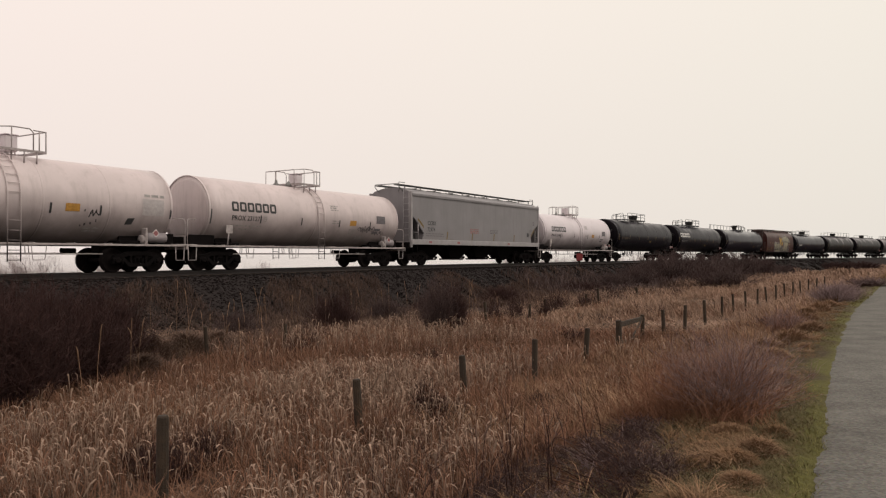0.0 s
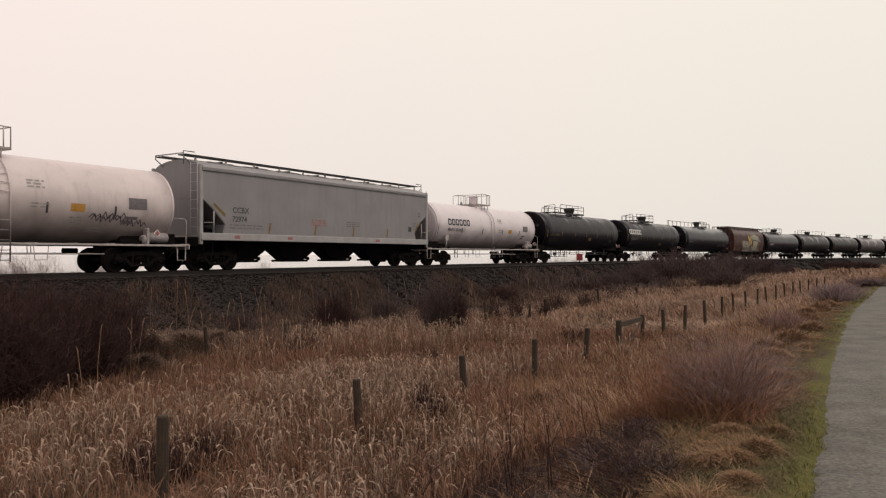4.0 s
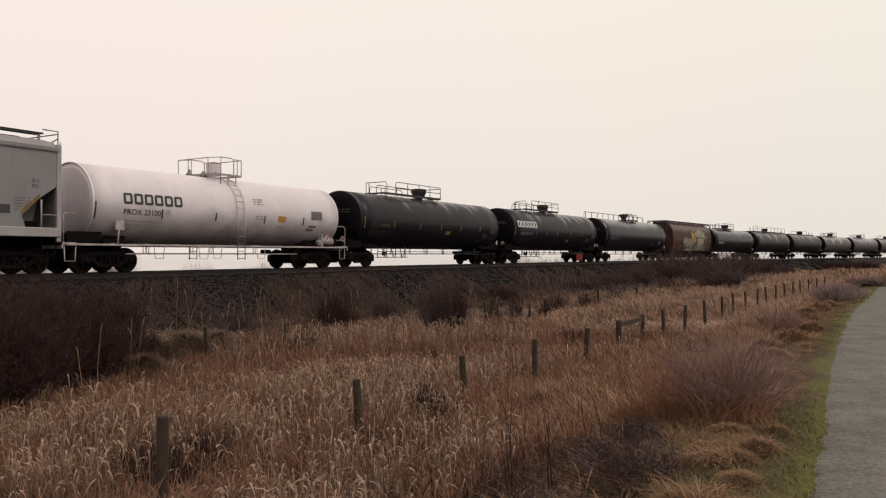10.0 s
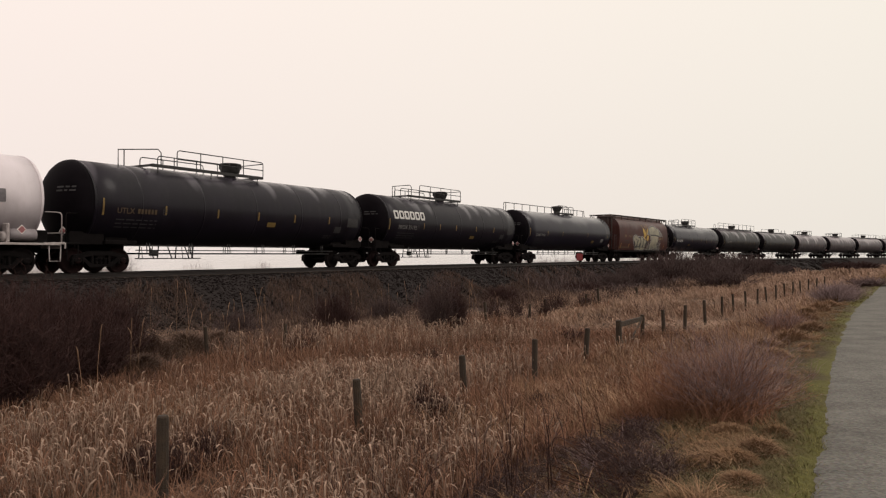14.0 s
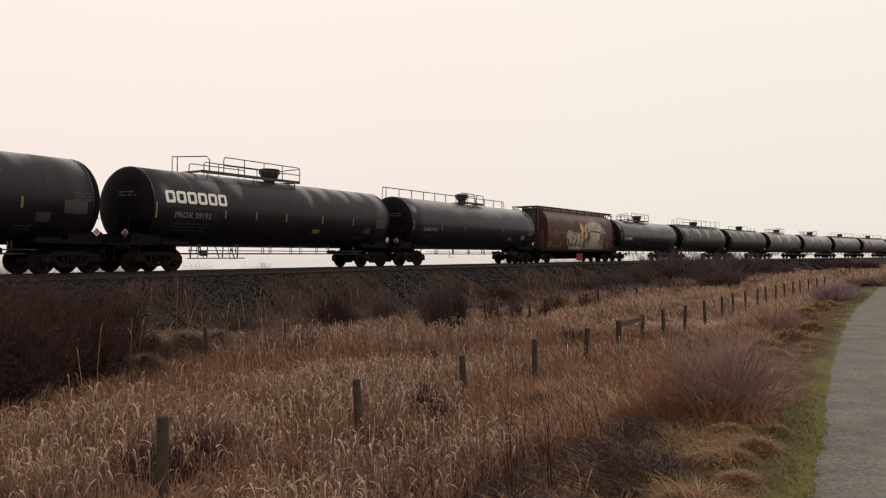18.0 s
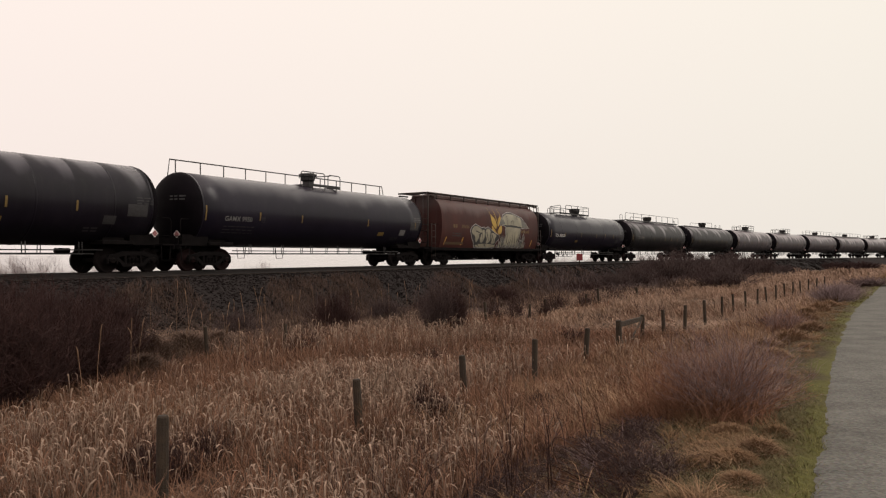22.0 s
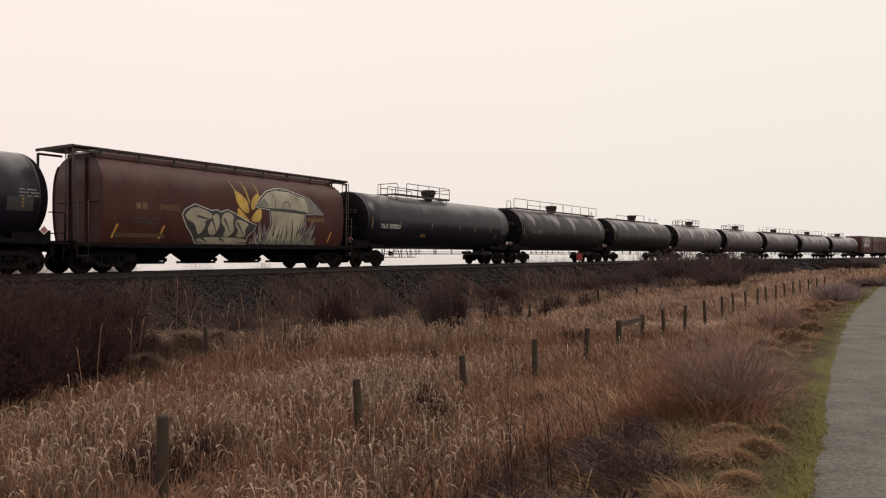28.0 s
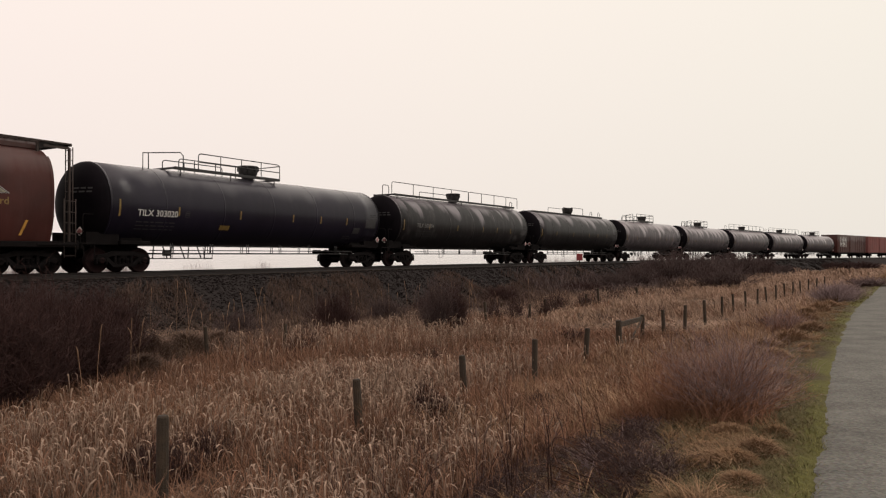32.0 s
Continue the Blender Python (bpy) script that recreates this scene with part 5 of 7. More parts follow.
    for leaf in ([(-0.55, 3.51), (-0.09, 3.25), (0.17, 3.02), (0.3, 2.51), (0.04, 2.47), (-0.41, 2.83), (-0.51, 3.22)], [(-0.41, 2.76), (0.04, 2.4), (0.33, 2.14), (0.26, 1.86), (-0.21, 2.04), (-0.42, 2.36)],
                 [(0.34, 2.8), (0.43, 3.15), (0.81, 3.44), (0.93, 3.26), (0.88, 2.95), (0.45, 2.59)], [(0.38, 2.17), (0.45, 2.4), (0.79, 2.74), (1.02, 2.72), (0.99, 2.2), (0.7, 2.08)]):
        painted(car, "wheat_emblem", rounded(leaf, 1), WHE, 0.006, "yellow wheat-ear emblem")
    for a, b in (((-0.74, 3.88), (-0.5, 3.42)), ((-0.09, 3.88), (0.26, 3.0)), ((0.07, 3.71), (0.31, 2.9)), ((0.66, 3.88), (0.84, 3.4))):
        stroke("wheat_emblem", a, b, 0.02, 0.05, WHE, 0.007)
    tag = [(-3.27, 2.27), (-3.15, 2.47), (-2.67, 2.72), (-1.83, 2.49), (-1.54, 2.54), (-1.32, 2.45), (-0.96, 2.57), (-0.63, 2.45), (0.0, 2.19), (0.7, 1.98), (0.61, 1.77), (0.24, 1.47), (0.22, 1.15), (-2.47, 1.14), (-2.76, 1.53), (-3.03, 1.82)]
    painted(car, "graffiti_outline", grow(tag, 0.035), WHT, 0.010, "white outer outline of the graffiti tag")
    painted(car, "graffiti_outline", tag, BLK, 0.014, "black graffiti outline")
    for blob in ([(-3.17, 2.3), (-2.67, 2.66), (-1.85, 2.42), (-1.74, 2.2), (-2.21, 2.02), (-2.06, 1.93), (-2.32, 1.5), (-2.5, 1.55), (-2.63, 1.94), (-3.04, 2.07)],
                 [(-1.85, 1.98), (-1.7, 2.38), (-1.42, 2.36), (-1.34, 1.94), (-1.54, 1.5), (-1.85, 1.48), (-2.0, 1.78)],
                 [(-1.25, 2.37), (-0.96, 2.5), (-0.6, 2.33), (-0.66, 2.0), (-0.5, 1.7), (-0.85, 1.42), (-1.15, 1.44), (-1.0, 1.75), (-1.3, 2.0)],
                 [(-0.5, 2.2), (-0.09, 2.15), (0.3, 2.0), (0.05, 1.8), (0.15, 1.44), (-0.45, 1.42), (-0.28, 1.7), (-0.52, 1.9)],
                 [(-2.5, 1.36), (-1.5, 1.42), (0.17, 1.38), (0.17, 1.17), (-2.4, 1.15)]):
        painted(car, "graffiti_fill", rounded(blob, 1), CRM, 0.018, "cream sprayed shape")
    for a, b in (((-2.55, 2.25), (-1.78, 2.1)), ((-1.8, 2.2), (-1.5, 1.6)), ((-1.15, 2.2), (-0.75, 1.6)), ((-0.4, 2.05), (0.0, 1.55)), ((-2.3, 1.4), (-1.9, 1.2)), ((-1.3, 1.38), (-1.0, 1.2))):
        stroke("graffiti_outline", a, b, 0.1, 0.03, BLK, 0.022)
    cap = [(0.61, 2.8), (0.97, 3.19), (1.34, 3.48), (1.86, 3.64), (2.49, 3.7), (3.31, 3.52), (4.05, 3.37), (4.59, 3.0), (5.16, 2.65), (3.83, 2.66), (3.0, 2.76), (1.81, 2.74), (1.34, 2.77)]
    stem = [(1.53, 2.75), (3.83, 2.7), (3.78, 2.25), (3.57, 1.75), (3.67, 1.3), (1.39, 1.3), (1.45, 1.69), (1.64, 2.08), (1.57, 2.38)]
    grey_paint = material("grey_spray_paint", (0.12, 0.112, 0.1), 0.6, vary=0.3, scale=1.6)
    for shp in (stem, cap):
        painted(car, "graffiti_outline", grow(shp, 0.07), WHT, 0.010, "white outer outline of the graffiti")
    for shp in (stem, cap):
        painted(car, "graffiti_outline", grow(shp, 0.04), BLK, 0.014, "black graffiti outline")
    painted(car, "graffiti_fill", grow(stem, -0.03), CRM, 0.018, "cream mushroom stem")
    painted(car, "graffiti_fill", grow(cap, -0.03), material("grey_cream_spray_paint", (0.255, 0.232, 0.172), 0.6, vary=0.3, scale=1.6), 0.022, "grey-cream mushroom cap")
    painted(car, "graffiti_fill", [(3.78, 3.38), (4.05, 3.31), (4.55, 2.97), (5.0, 2.69), (4.05, 2.7), (3.96, 3.08)], grey_paint, 0.026, "dark grey shading on the mushroom cap")
    painted(car, "graffiti_fill", [(0.72, 2.82), (1.0, 3.12), (1.2, 3.2), (1.5, 2.84)], grey_paint, 0.026)
    painted(car, "graffiti_outline", [(1.5, 2.78), (2.4, 2.8), (3.85, 2.72), (3.85, 2.6), (2.4, 2.66), (1.5, 2.66)], BLK, 0.030)
    for a, b in (((1.85, 2.3), (1.78, 1.5)), ((2.2, 2.0), (2.05, 1.4)), ((2.4, 2.05), (2.3, 1.4)), ((2.59, 2.15), (2.66, 1.44)), ((2.95, 2.35), (3.02, 1.45)), ((3.31, 2.1), (3.36, 1.46)), ((3.55, 2.3), (3.45, 1.7))):
        stroke("graffiti_outline", a, b, 0.015, 0.10, BLK, 0.026)
    for a, b in (((1.85, 3.2), (1.82, 2.82)), ((2.3, 2.84), (2.42, 3.1)), ((2.42, 3.1), (2.7, 3.14)), ((2.7, 3.14), (2.8, 2.84)), ((2.05, 3.62), (2.7, 3.62))):
        stroke("graffiti_outline", a, b, 0.035, 0.05, BLK, 0.026)
    for x, z in ((1.79, 3.33), (3.31, 3.33)):
        painted(car, "graffiti_outline", rounded([(x - 0.12, z), (x, z + 0.13), (x + 0.12, z), (x, z - 0.13)], 2), BLK, 0.026)
        painted(car, "graffiti_fill", rounded([(x - 0.085, z), (x, z + 0.095), (x + 0.085, z), (x, z - 0.095)], 2), CRM, 0.030)
    # jagged blades of grass round the foot of the stem
    blades = [((0.86, 2.16), (1.02, 1.3), 0.3), ((1.16, 2.06), (1.27, 1.25), 0.26), ((0.61, 1.7), (0.8, 1.2), 0.24), ((4.43, 2.4), (3.94, 1.3), 0.3), ((4.54, 2.07), (4.16, 1.3), 0.24), ((3.89, 2.2), (3.8, 1.3), 0.24), ((4.66, 1.5), (4.4, 1.2), 0.2)]
    r = random.Random(4)
    for k in range(17):
        x = 0.55 + 0.25 * k
        blades.append(((x + r.uniform(-0.15, 0.15), r.uniform(1.36, 1.6)), (x, 1.15), 0.16))
    for k, (tip, foot, w) in enumerate(blades):
        stroke("graffiti_outline", tip, foot, 0.04, w + 0.09, WHT, 0.034)
        stroke("graffiti_outline", tip, foot, 0.02, w + 0.03, BLK, 0.038)
        stroke("graffiti_fill", (tip[0] * 0.85 + foot[0] * 0.15, tip[1] * 0.85 + foot[1] * 0.15), foot, 0.012, w * 0.55, grey_paint if k % 2 else CRM, 0.042)
    vs, fs = word("396556", 0.23, 0.004)
    part("car_lettering", Shape().add([(a - 4.35, -belly(2.4 + b) - 0.008, 2.4 + b) for a, b in vs], fs), M["worn_yellow"], car)
    for wording, x in (("eat", 3.98), ("Board", 4.42)):
        vs, fs = word(wording, 0.24, 0.004)
        part("car_lettering", Shape().add([(a + x, -belly(2.28 + b) - 0.008, 2.28 + b) for a, b in vs], fs), M["dull_yellow"], car)
    vs, fs = join(rect(0.2, 0.22, 1, 2), rect(0.2, 0.22, 1, 2, 0.26))
    part("company_mark", Shape().add([(a - 5.35, -belly(2.4 + b) - 0.008, 2.4 + b) for a, b in vs], fs), M["worn_yellow"], car, "plain yellow mark")
    vs, fs = text_lines(2, 1.0, 0.08, 0.07, 8)
    part("small_lettering", Shape().add([(a - 5.4, -belly(2.0 + b) - 0.008, 2.0 + b) for a, b in vs], fs), M["letter_faint"], car)
    for x in (-6.3, -4.3, 5.6):
        vs, fs = [(0, 0), (0.09, 0), (0.26, 0.5), (0.17, 0.5)], [(0, 1, 2, 3)]
        part("reflective_stripe", Shape().add([(x + a, -belly(1.3 + b) - 0.012, 1.3 + b) for a, b in vs], fs), M["yellow"], car)
    vs, fs = rect(2.2, 0.16, 1, 2)
    part("painted_stripe", Shape().add([(a - 6.2, -belly(1.32 + b) - 0.008, 1.32 + b) for a, b in vs], fs), M["faint_yellow"], car)
    return car


def boxcar(c16, L, paint, bars, label):
    car = thing("boxcar", car_pose(c16 + SPEED * 16), label, "boxcar", "boxcars of the freight train")
    TRAIN.append((car, c16))
    part("body", Shape().box((0, 0, 2.75), (L, 2.95, 3.4), bevel=0.04), paint, car)
    part("roof", Shape().prism([(-L / 2 - 0.05, 4.44), (L / 2 + 0.05, 4.44), (L / 2 + 0.05, 4.56), (-L / 2 - 0.05, 4.56)], -1.5, 1.5), paint, car)
    for k in range(14):
        x = -L / 2 + 0.4 + (L - 0.8) * k / 13
        if abs(x) > 1.7:
            part("side_rib", Shape().box((x, -1.5, 2.75), (0.12, 0.07, 3.2)), paint, car)
    d = part("door", Shape().box((0, -1.52, 2.7), (3.1, 0.08, 3.1), bevel=0.02), paint, car)
    for k in range(5):
        part("door_rib", Shape().box((0, -1.58, 1.5 + 0.6 * k), (2.9, 0.05, 0.1)), paint, d)
    part("side_sill", Shape().box((0, -1.42, 1.0), (L, 0.1, 0.24), bevel=0.02).box((0, 1.42, 1.0), (L, 0.1, 0.24), bevel=0.02).box((0, 0, 0.9), (L + 0.4, 0.5, 0.36)), M["under"], car)
    for k in (-1, 1):
        coupler(car, k * (L / 2 + 0.5))
        bogie(car, k * (L / 2 - 2.4))
        end_ladder(car, k * (L / 2 - 0.5), -1.5, 0.8, 4.4, paint, 0.4 * -k)
    if bars:
        part("company_mark", flat(*join(*[rect(0.28, 2.0, 1, 1, 0.85 * q) for q in range(5)], *[rect(0.28, 0.5, 1, 1, 0.85 * q + 0.45, 0.3 + 0.8 * (q % 2)) for q in range(4)]), -L / 2 + 1.6, 2.2, -1.545), M["letter_white"], car, "plain white upright bars")
    return car


grey_hopper(-50.85)
brown_hopper(34.4)
boxcar(198.6, 18.3, M["brown"], True, "dark brown boxcar with white upright bars")
boxcar(218.6, 18.3, M["rust_red"], False, "faded red boxcar near the tail of the train")


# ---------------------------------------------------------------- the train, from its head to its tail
white_plain = tank_car(-82.75, "plain white insulated tank car with dark stencils, grimy belly and shade in its paint", 13.4, 1.5, 2.55, 5.64, "white_dirty_shaded",
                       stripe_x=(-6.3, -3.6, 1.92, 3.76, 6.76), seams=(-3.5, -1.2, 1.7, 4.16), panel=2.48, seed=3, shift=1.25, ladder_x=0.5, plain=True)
marks_on(white_plain, "test_stencil", rect(0.95, 0.62, 1, 4), 5.52, 2.16, 1.5, 2.55, M["pale_panel"], "pale grey stencil panel")
marks_on(white_plain, "small_lettering", text_lines(1, 0.85, 0.1, 0.05, 12), 5.6, 2.86, 1.5, 2.55, M["letter_grey"])
marks_on(white_plain, "stencil_panel", ([(0, 0), (0.3, 0.02), (0.38, 0.28), (0.08, 0.26)], [(0, 1, 2, 3)]), 4.85, 1.79, 1.5, 2.55, M["letter_black"], "dark slanting stencil panel")
marks_on(white_plain, "graffiti_scrawl", scribble(0.62, 0.5, 77, 0.04, 3), 3.12, 1.72, 1.5, 2.55, M["graffiti_black"], "black spray-can scrawl")
marks_on(white_plain, "graffiti_scrawl", scribble(0.4, 0.2, 78, 0.04, 2), 3.35, 2.05, 1.5, 2.55, M["graffiti_black"], "black spray-can scrawl")
white_sooty = tank_car(-67.45, "white tank car with black lettering, soot stains and shade in its paint", 13.4, 1.5, 2.55, 5.64, "white_dirty_shaded", text="PROX 23127", text_mat="letter_black", text_x=-5.33, text_z=2.17, text_h=0.215,
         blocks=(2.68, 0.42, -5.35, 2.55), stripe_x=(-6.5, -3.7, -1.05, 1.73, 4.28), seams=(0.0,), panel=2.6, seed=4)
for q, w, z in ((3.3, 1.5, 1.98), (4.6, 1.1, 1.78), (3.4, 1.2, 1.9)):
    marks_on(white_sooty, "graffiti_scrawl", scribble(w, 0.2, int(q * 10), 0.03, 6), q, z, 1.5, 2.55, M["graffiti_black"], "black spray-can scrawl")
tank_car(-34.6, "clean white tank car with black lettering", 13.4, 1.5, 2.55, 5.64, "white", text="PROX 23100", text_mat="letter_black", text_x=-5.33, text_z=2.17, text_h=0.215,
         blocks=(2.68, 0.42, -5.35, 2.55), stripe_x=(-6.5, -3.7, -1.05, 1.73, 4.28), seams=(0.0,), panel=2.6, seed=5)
black_first = tank_car(-18.3, "black tank car with yellow lettering, dusty streaks and a top paled for sheen", 16.6, 1.575, 2.58, 7.05, "black", "arch", text="UTLX", text_mat="faint_yellow", text_x=-6.7, text_h=0.21, text_z=2.2, panel=0.84, panel_z=1.93,
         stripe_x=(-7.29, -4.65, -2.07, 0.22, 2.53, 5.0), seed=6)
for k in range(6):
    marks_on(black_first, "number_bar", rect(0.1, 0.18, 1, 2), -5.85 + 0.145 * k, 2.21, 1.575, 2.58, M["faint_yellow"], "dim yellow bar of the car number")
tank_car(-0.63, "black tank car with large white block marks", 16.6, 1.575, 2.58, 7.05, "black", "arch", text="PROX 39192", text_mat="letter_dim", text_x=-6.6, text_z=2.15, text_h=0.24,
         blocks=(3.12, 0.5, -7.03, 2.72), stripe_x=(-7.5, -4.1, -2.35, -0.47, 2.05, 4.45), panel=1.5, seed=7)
tank_car(17.4, "black tank car with a long thin top handrail", 17.5, 1.575, 2.58, 7.28, "black_sheen", "full", text="GAMX 9950", text_mat="letter_dim", text_x=-6.85, text_z=2.12, text_h=0.215,
         stripe_x=(-7.9, -4.9, -2.2, 2.9, 7.4), panel=4.0, seams=(), seed=8, end_mat="letter_dim")
tank_car(51.3, "black tank car with white lettering and yellow stripes", 17.5, 1.575, 2.58, 7.2, "black_sheen", "arch", text="TILX 303020", text_x=-6.92, text_z=2.15, text_h=0.245, panel=-2.9, seed=9)
tank_car(69.5, "dusty, haze-paled black tank car with a full-length top walkway", 17.4, 1.575, 2.58, 7.2, "black_dusty_hazed", "walk", text="TILX 303094", text_mat="letter_dim", text_x=-6.4, text_z=2.3, text_h=0.24, seed=10)
tank_car(87.75, "dusty, haze-paled black tank car with a narrow top walkway", 17.3, 1.575, 2.58, 7.2, "black_dusty_hazed", "small", seed=11)
tank_car(106.0, "streaked black tank car, dusty and haze-paled on top", 17.3, 1.575, 2.58, 7.2, "black_hazed", "arch", seed=12)
tank_car(124.3, "streaked black tank car, dusty and haze-paled on top", 17.3, 1.575, 2.58, 7.2, "black_hazed", "arch", seed=13)
tank_car(142.5, "dusty, haze-paled black tank car with a full-length top walkway", 17.3, 1.575, 2.58, 7.2, "black_hazed", "walk", seed=14)
tank_car(160.8, "dusty, haze-paled black tank car with a full-length top walkway", 17.3, 1.575, 2.58, 7.2, "black_hazed", "walk", seed=15)
tank_car(179.0, "dusty, haze-paled black tank car far down the train", 17.3, 1.575, 2.58, 7.2, "black_hazed", "arch", seed=16)


# ---------------------------------------------------------------- fence
def fence_post(x, y, z, top, r, lean, seed):
    rnd = random.Random(seed)
    sh = Shape()
    h = top - z + 0.35
    prof = [(0, r * 1.02), (h * 0.5, r), (h - 0.02, r * 0.96), (h, r * 0.82)]
    sh.lathe([(a, b * rnd.uniform(0.95, 1.05)) for a, b in prof], 12, Matrix.Rotation(-math.pi / 2, 4, "Y"), smooth=False)
    return sh, pose(x, y, z - 0.35, rnd.uniform(-lean, lean), rnd.uniform(-lean, lean), rnd.uniform(0, 360))


POST_S = [-32.2, -29.46, -26.15, -23.22, -20.43, -17.6, -15.03, -12.96, -10.7, -8.15, -4.9, -2.0, 0.5, 3.4, 6.2, 9.1, 12.0, 15.0, 18.0, 21.2, 24.4, 28, 32]
for i, s in enumerate(POST_S):
    u = float(np.interp(s, [-33, -29.5, -26.15, -20.4, -10.7, 0.4, 32], [18.8, 18.95, 19.09, 19.3, 19.53, 19.61, 19.7]))
    x, y, _ = along(s, u)
    z = float(ground_z(s, u))
    sh, m = fence_post(x, y, z, -0.04 if i < 2 else -0.13, 0.08 if i == 6 else 0.06 if i < 11 else 0.05, 3.6, i)
    whole("fence_post", sh, M["post"], "weathered round wooden fence post in dead grass", "fence post", "fence posts", at=m)


# ---------------------------------------------------------------- sleepers and ballast stones
def sleeper_shape():
    return Shape().box((0, 0, 0), (0.23, 2.6, 0.18), bevel=0.015)


tie_mesh = sleeper_shape().mesh("sleeper")
tie_mesh.materials.append(M["tie"])
far_ties = Shape()
for k in range(560):
    s = -60 + 0.56 * k
    x, y, a = along(s)
    m = pose(x, y, RAIL_Z - 0.26, 0, 0, 90 - math.degrees(a) + random.Random(k).uniform(-1, 1))
    if 20 <= k < 320:
        ob = new("sleeper", tie_mesh)
        ob.parent = railway
        ob.matrix_basis = m
    else:
        far_ties.box((0, 0, 0), (0.23, 2.6, 0.18), None)
        for i in range(8):
            far_ties.v[-8 + i] = tuple(m @ Vector(far_ties.v[-8 + i]))
tagged(part("sleeper_row", far_ties, M["tie"], railway), kind="stuff")


def scatter_stones(name, n, s0, s1, u0, u1, size, seed):
    """Angular stones strewn over the bed, in one mesh."""
    r = np.random.RandomState(seed)
    s, u = r.uniform(s0, s1, n), r.uniform(u0, u1, n)
    z = ground_z(s, u) - 0.012
    a = HEADING + BEND * s
    c = np.stack([HUB.x - (RADIUS - u) * np.cos(a), HUB.y + (RADIUS - u) * np.sin(a), z], -1)
    base = np.array([(-1, -1, -1), (1, -1, -1), (1, 1, -1), (-1, 1, -1), (-0.8, -0.8, 1), (0.8, -0.8, 1), (0.8, 0.8, 1), (-0.8, 0.8, 1)]) * 0.5
    jit = base[None] + r.uniform(-0.22, 0.22, (n, 8, 3))
    d = r.uniform(0.5, 1.25, (n, 1, 1)) * size * np.array([1, 1, 0.5])
    ang = r.uniform(0, 6.28, n)
    rot = np.zeros((n, 3, 3))
    rot[:, 0, 0], rot[:, 0, 1], rot[:, 1, 0], rot[:, 1, 1], rot[:, 2, 2] = np.cos(ang), -np.sin(ang), np.sin(ang), np.cos(ang), 1
    v = np.einsum("nij,nkj->nki", rot, jit * d) + c[:, None]
    f = np.array([(0, 3, 2, 1), (4, 5, 6, 7), (0, 1, 5, 4), (1, 2, 6, 5), (2, 3, 7, 6), (3, 0, 4, 7)])
    faces = (f[None] + 8 * np.arange(n)[:, None, None]).reshape(-1, 4)
    me = bpy.data.meshes.new(name)
    me.from_pydata(v.reshape(-1, 3).tolist(), [], faces.tolist())
    me.update()
    return me


whole("ballast_stones", scatter_stones("ballast_stones", 52000, -42, 20, 1.2, 6.4, 0.075, 2), M["stone"], "dark grey crushed ballast stones on the embankment", "ballast", kind="stuff")
whole("ballast_stones", scatter_stones("ballast_stones", 36000, 20, 130, 1.4, 5.6, 0.1, 3), M["stone"], "dark grey crushed ballast stones on the embankment", "ballast", kind="stuff")


# ---------------------------------------------------------------- plants
def to_world(s, u):
    a = HEADING + BEND * s
    return HUB.x - (RADIUS - u) * np.cos(a), HUB.y + (RADIUS - u) * np.sin(a)


def strips(name, base, height, width, azim, lean, bend, curl, rng, steps=4):
    """Grass blades as bent tapering strips, in one mesh. bend: sideways sag; curl: how far the tip nods over."""
    n = len(base)
    t = np.linspace(0, 1, steps + 1)
    out = lean[:, None] * t + bend[:, None] * t ** 2.2
    up = t[None] * (1 - 0.28 * np.clip(bend, 0, 1.2)[:, None] * t ** 2) - curl[:, None] * np.clip(t - 0.62, 0, 1) ** 1.5
    dx, dy = np.cos(azim), np.sin(azim)
    p = np.empty((n, steps + 1, 3))
    p[..., 0] = base[:, 0, None] + height[:, None] * out * dx[:, None]
    p[..., 1] = base[:, 1, None] + height[:, None] * out * dy[:, None]
    p[..., 2] = base[:, 2, None] + height[:, None] * up
    wa = rng.uniform(0, 6.28, n)
    wx, wy = np.cos(wa), np.sin(wa)
    taper = np.array([1.0, 1.0, 0.9, 0.7, 0.12]) if steps == 4 else np.linspace(1, 0.1, steps + 1)
    off = 0.5 * width[:, None] * taper[None]
    side = np.stack([wx, wy, np.zeros(n)], -1)[:, None] * off[..., None]
    v = np.stack([p - side, p + side], 2).reshape(n, -1, 3)
    k = 2 * (steps + 1)
    f = np.array([(2 * i, 2 * i + 1, 2 * i + 3, 2 * i + 2) for i in range(steps)])
    faces = (f[None] + k * np.arange(n)[:, None, None]).reshape(-1, 4)
    me = bpy.data.meshes.new(name)
    me.from_pydata(v.reshape(-1, 3).tolist(), [], faces.tolist())
    me.update()
    return me


def clumped(rng, n, s0, s1, u0, u1, clump, spread):
    """Positions in loose tufts."""
    m = max(1, n // clump)
    cs, cu = rng.uniform(s0, s1, m), rng.uniform(u0, u1, m)
    i = rng.randint(0, m, n)
    return cs[i] + rng.normal(0, spread, n), np.clip(cu[i] + rng.normal(0, spread, n), u0 - 0.3, u1 + 0.2), i, m


def patches(s, u):
    return wave(s, u, 0.55, 21) + 0.5 * wave(s, u, 1.7, 22)


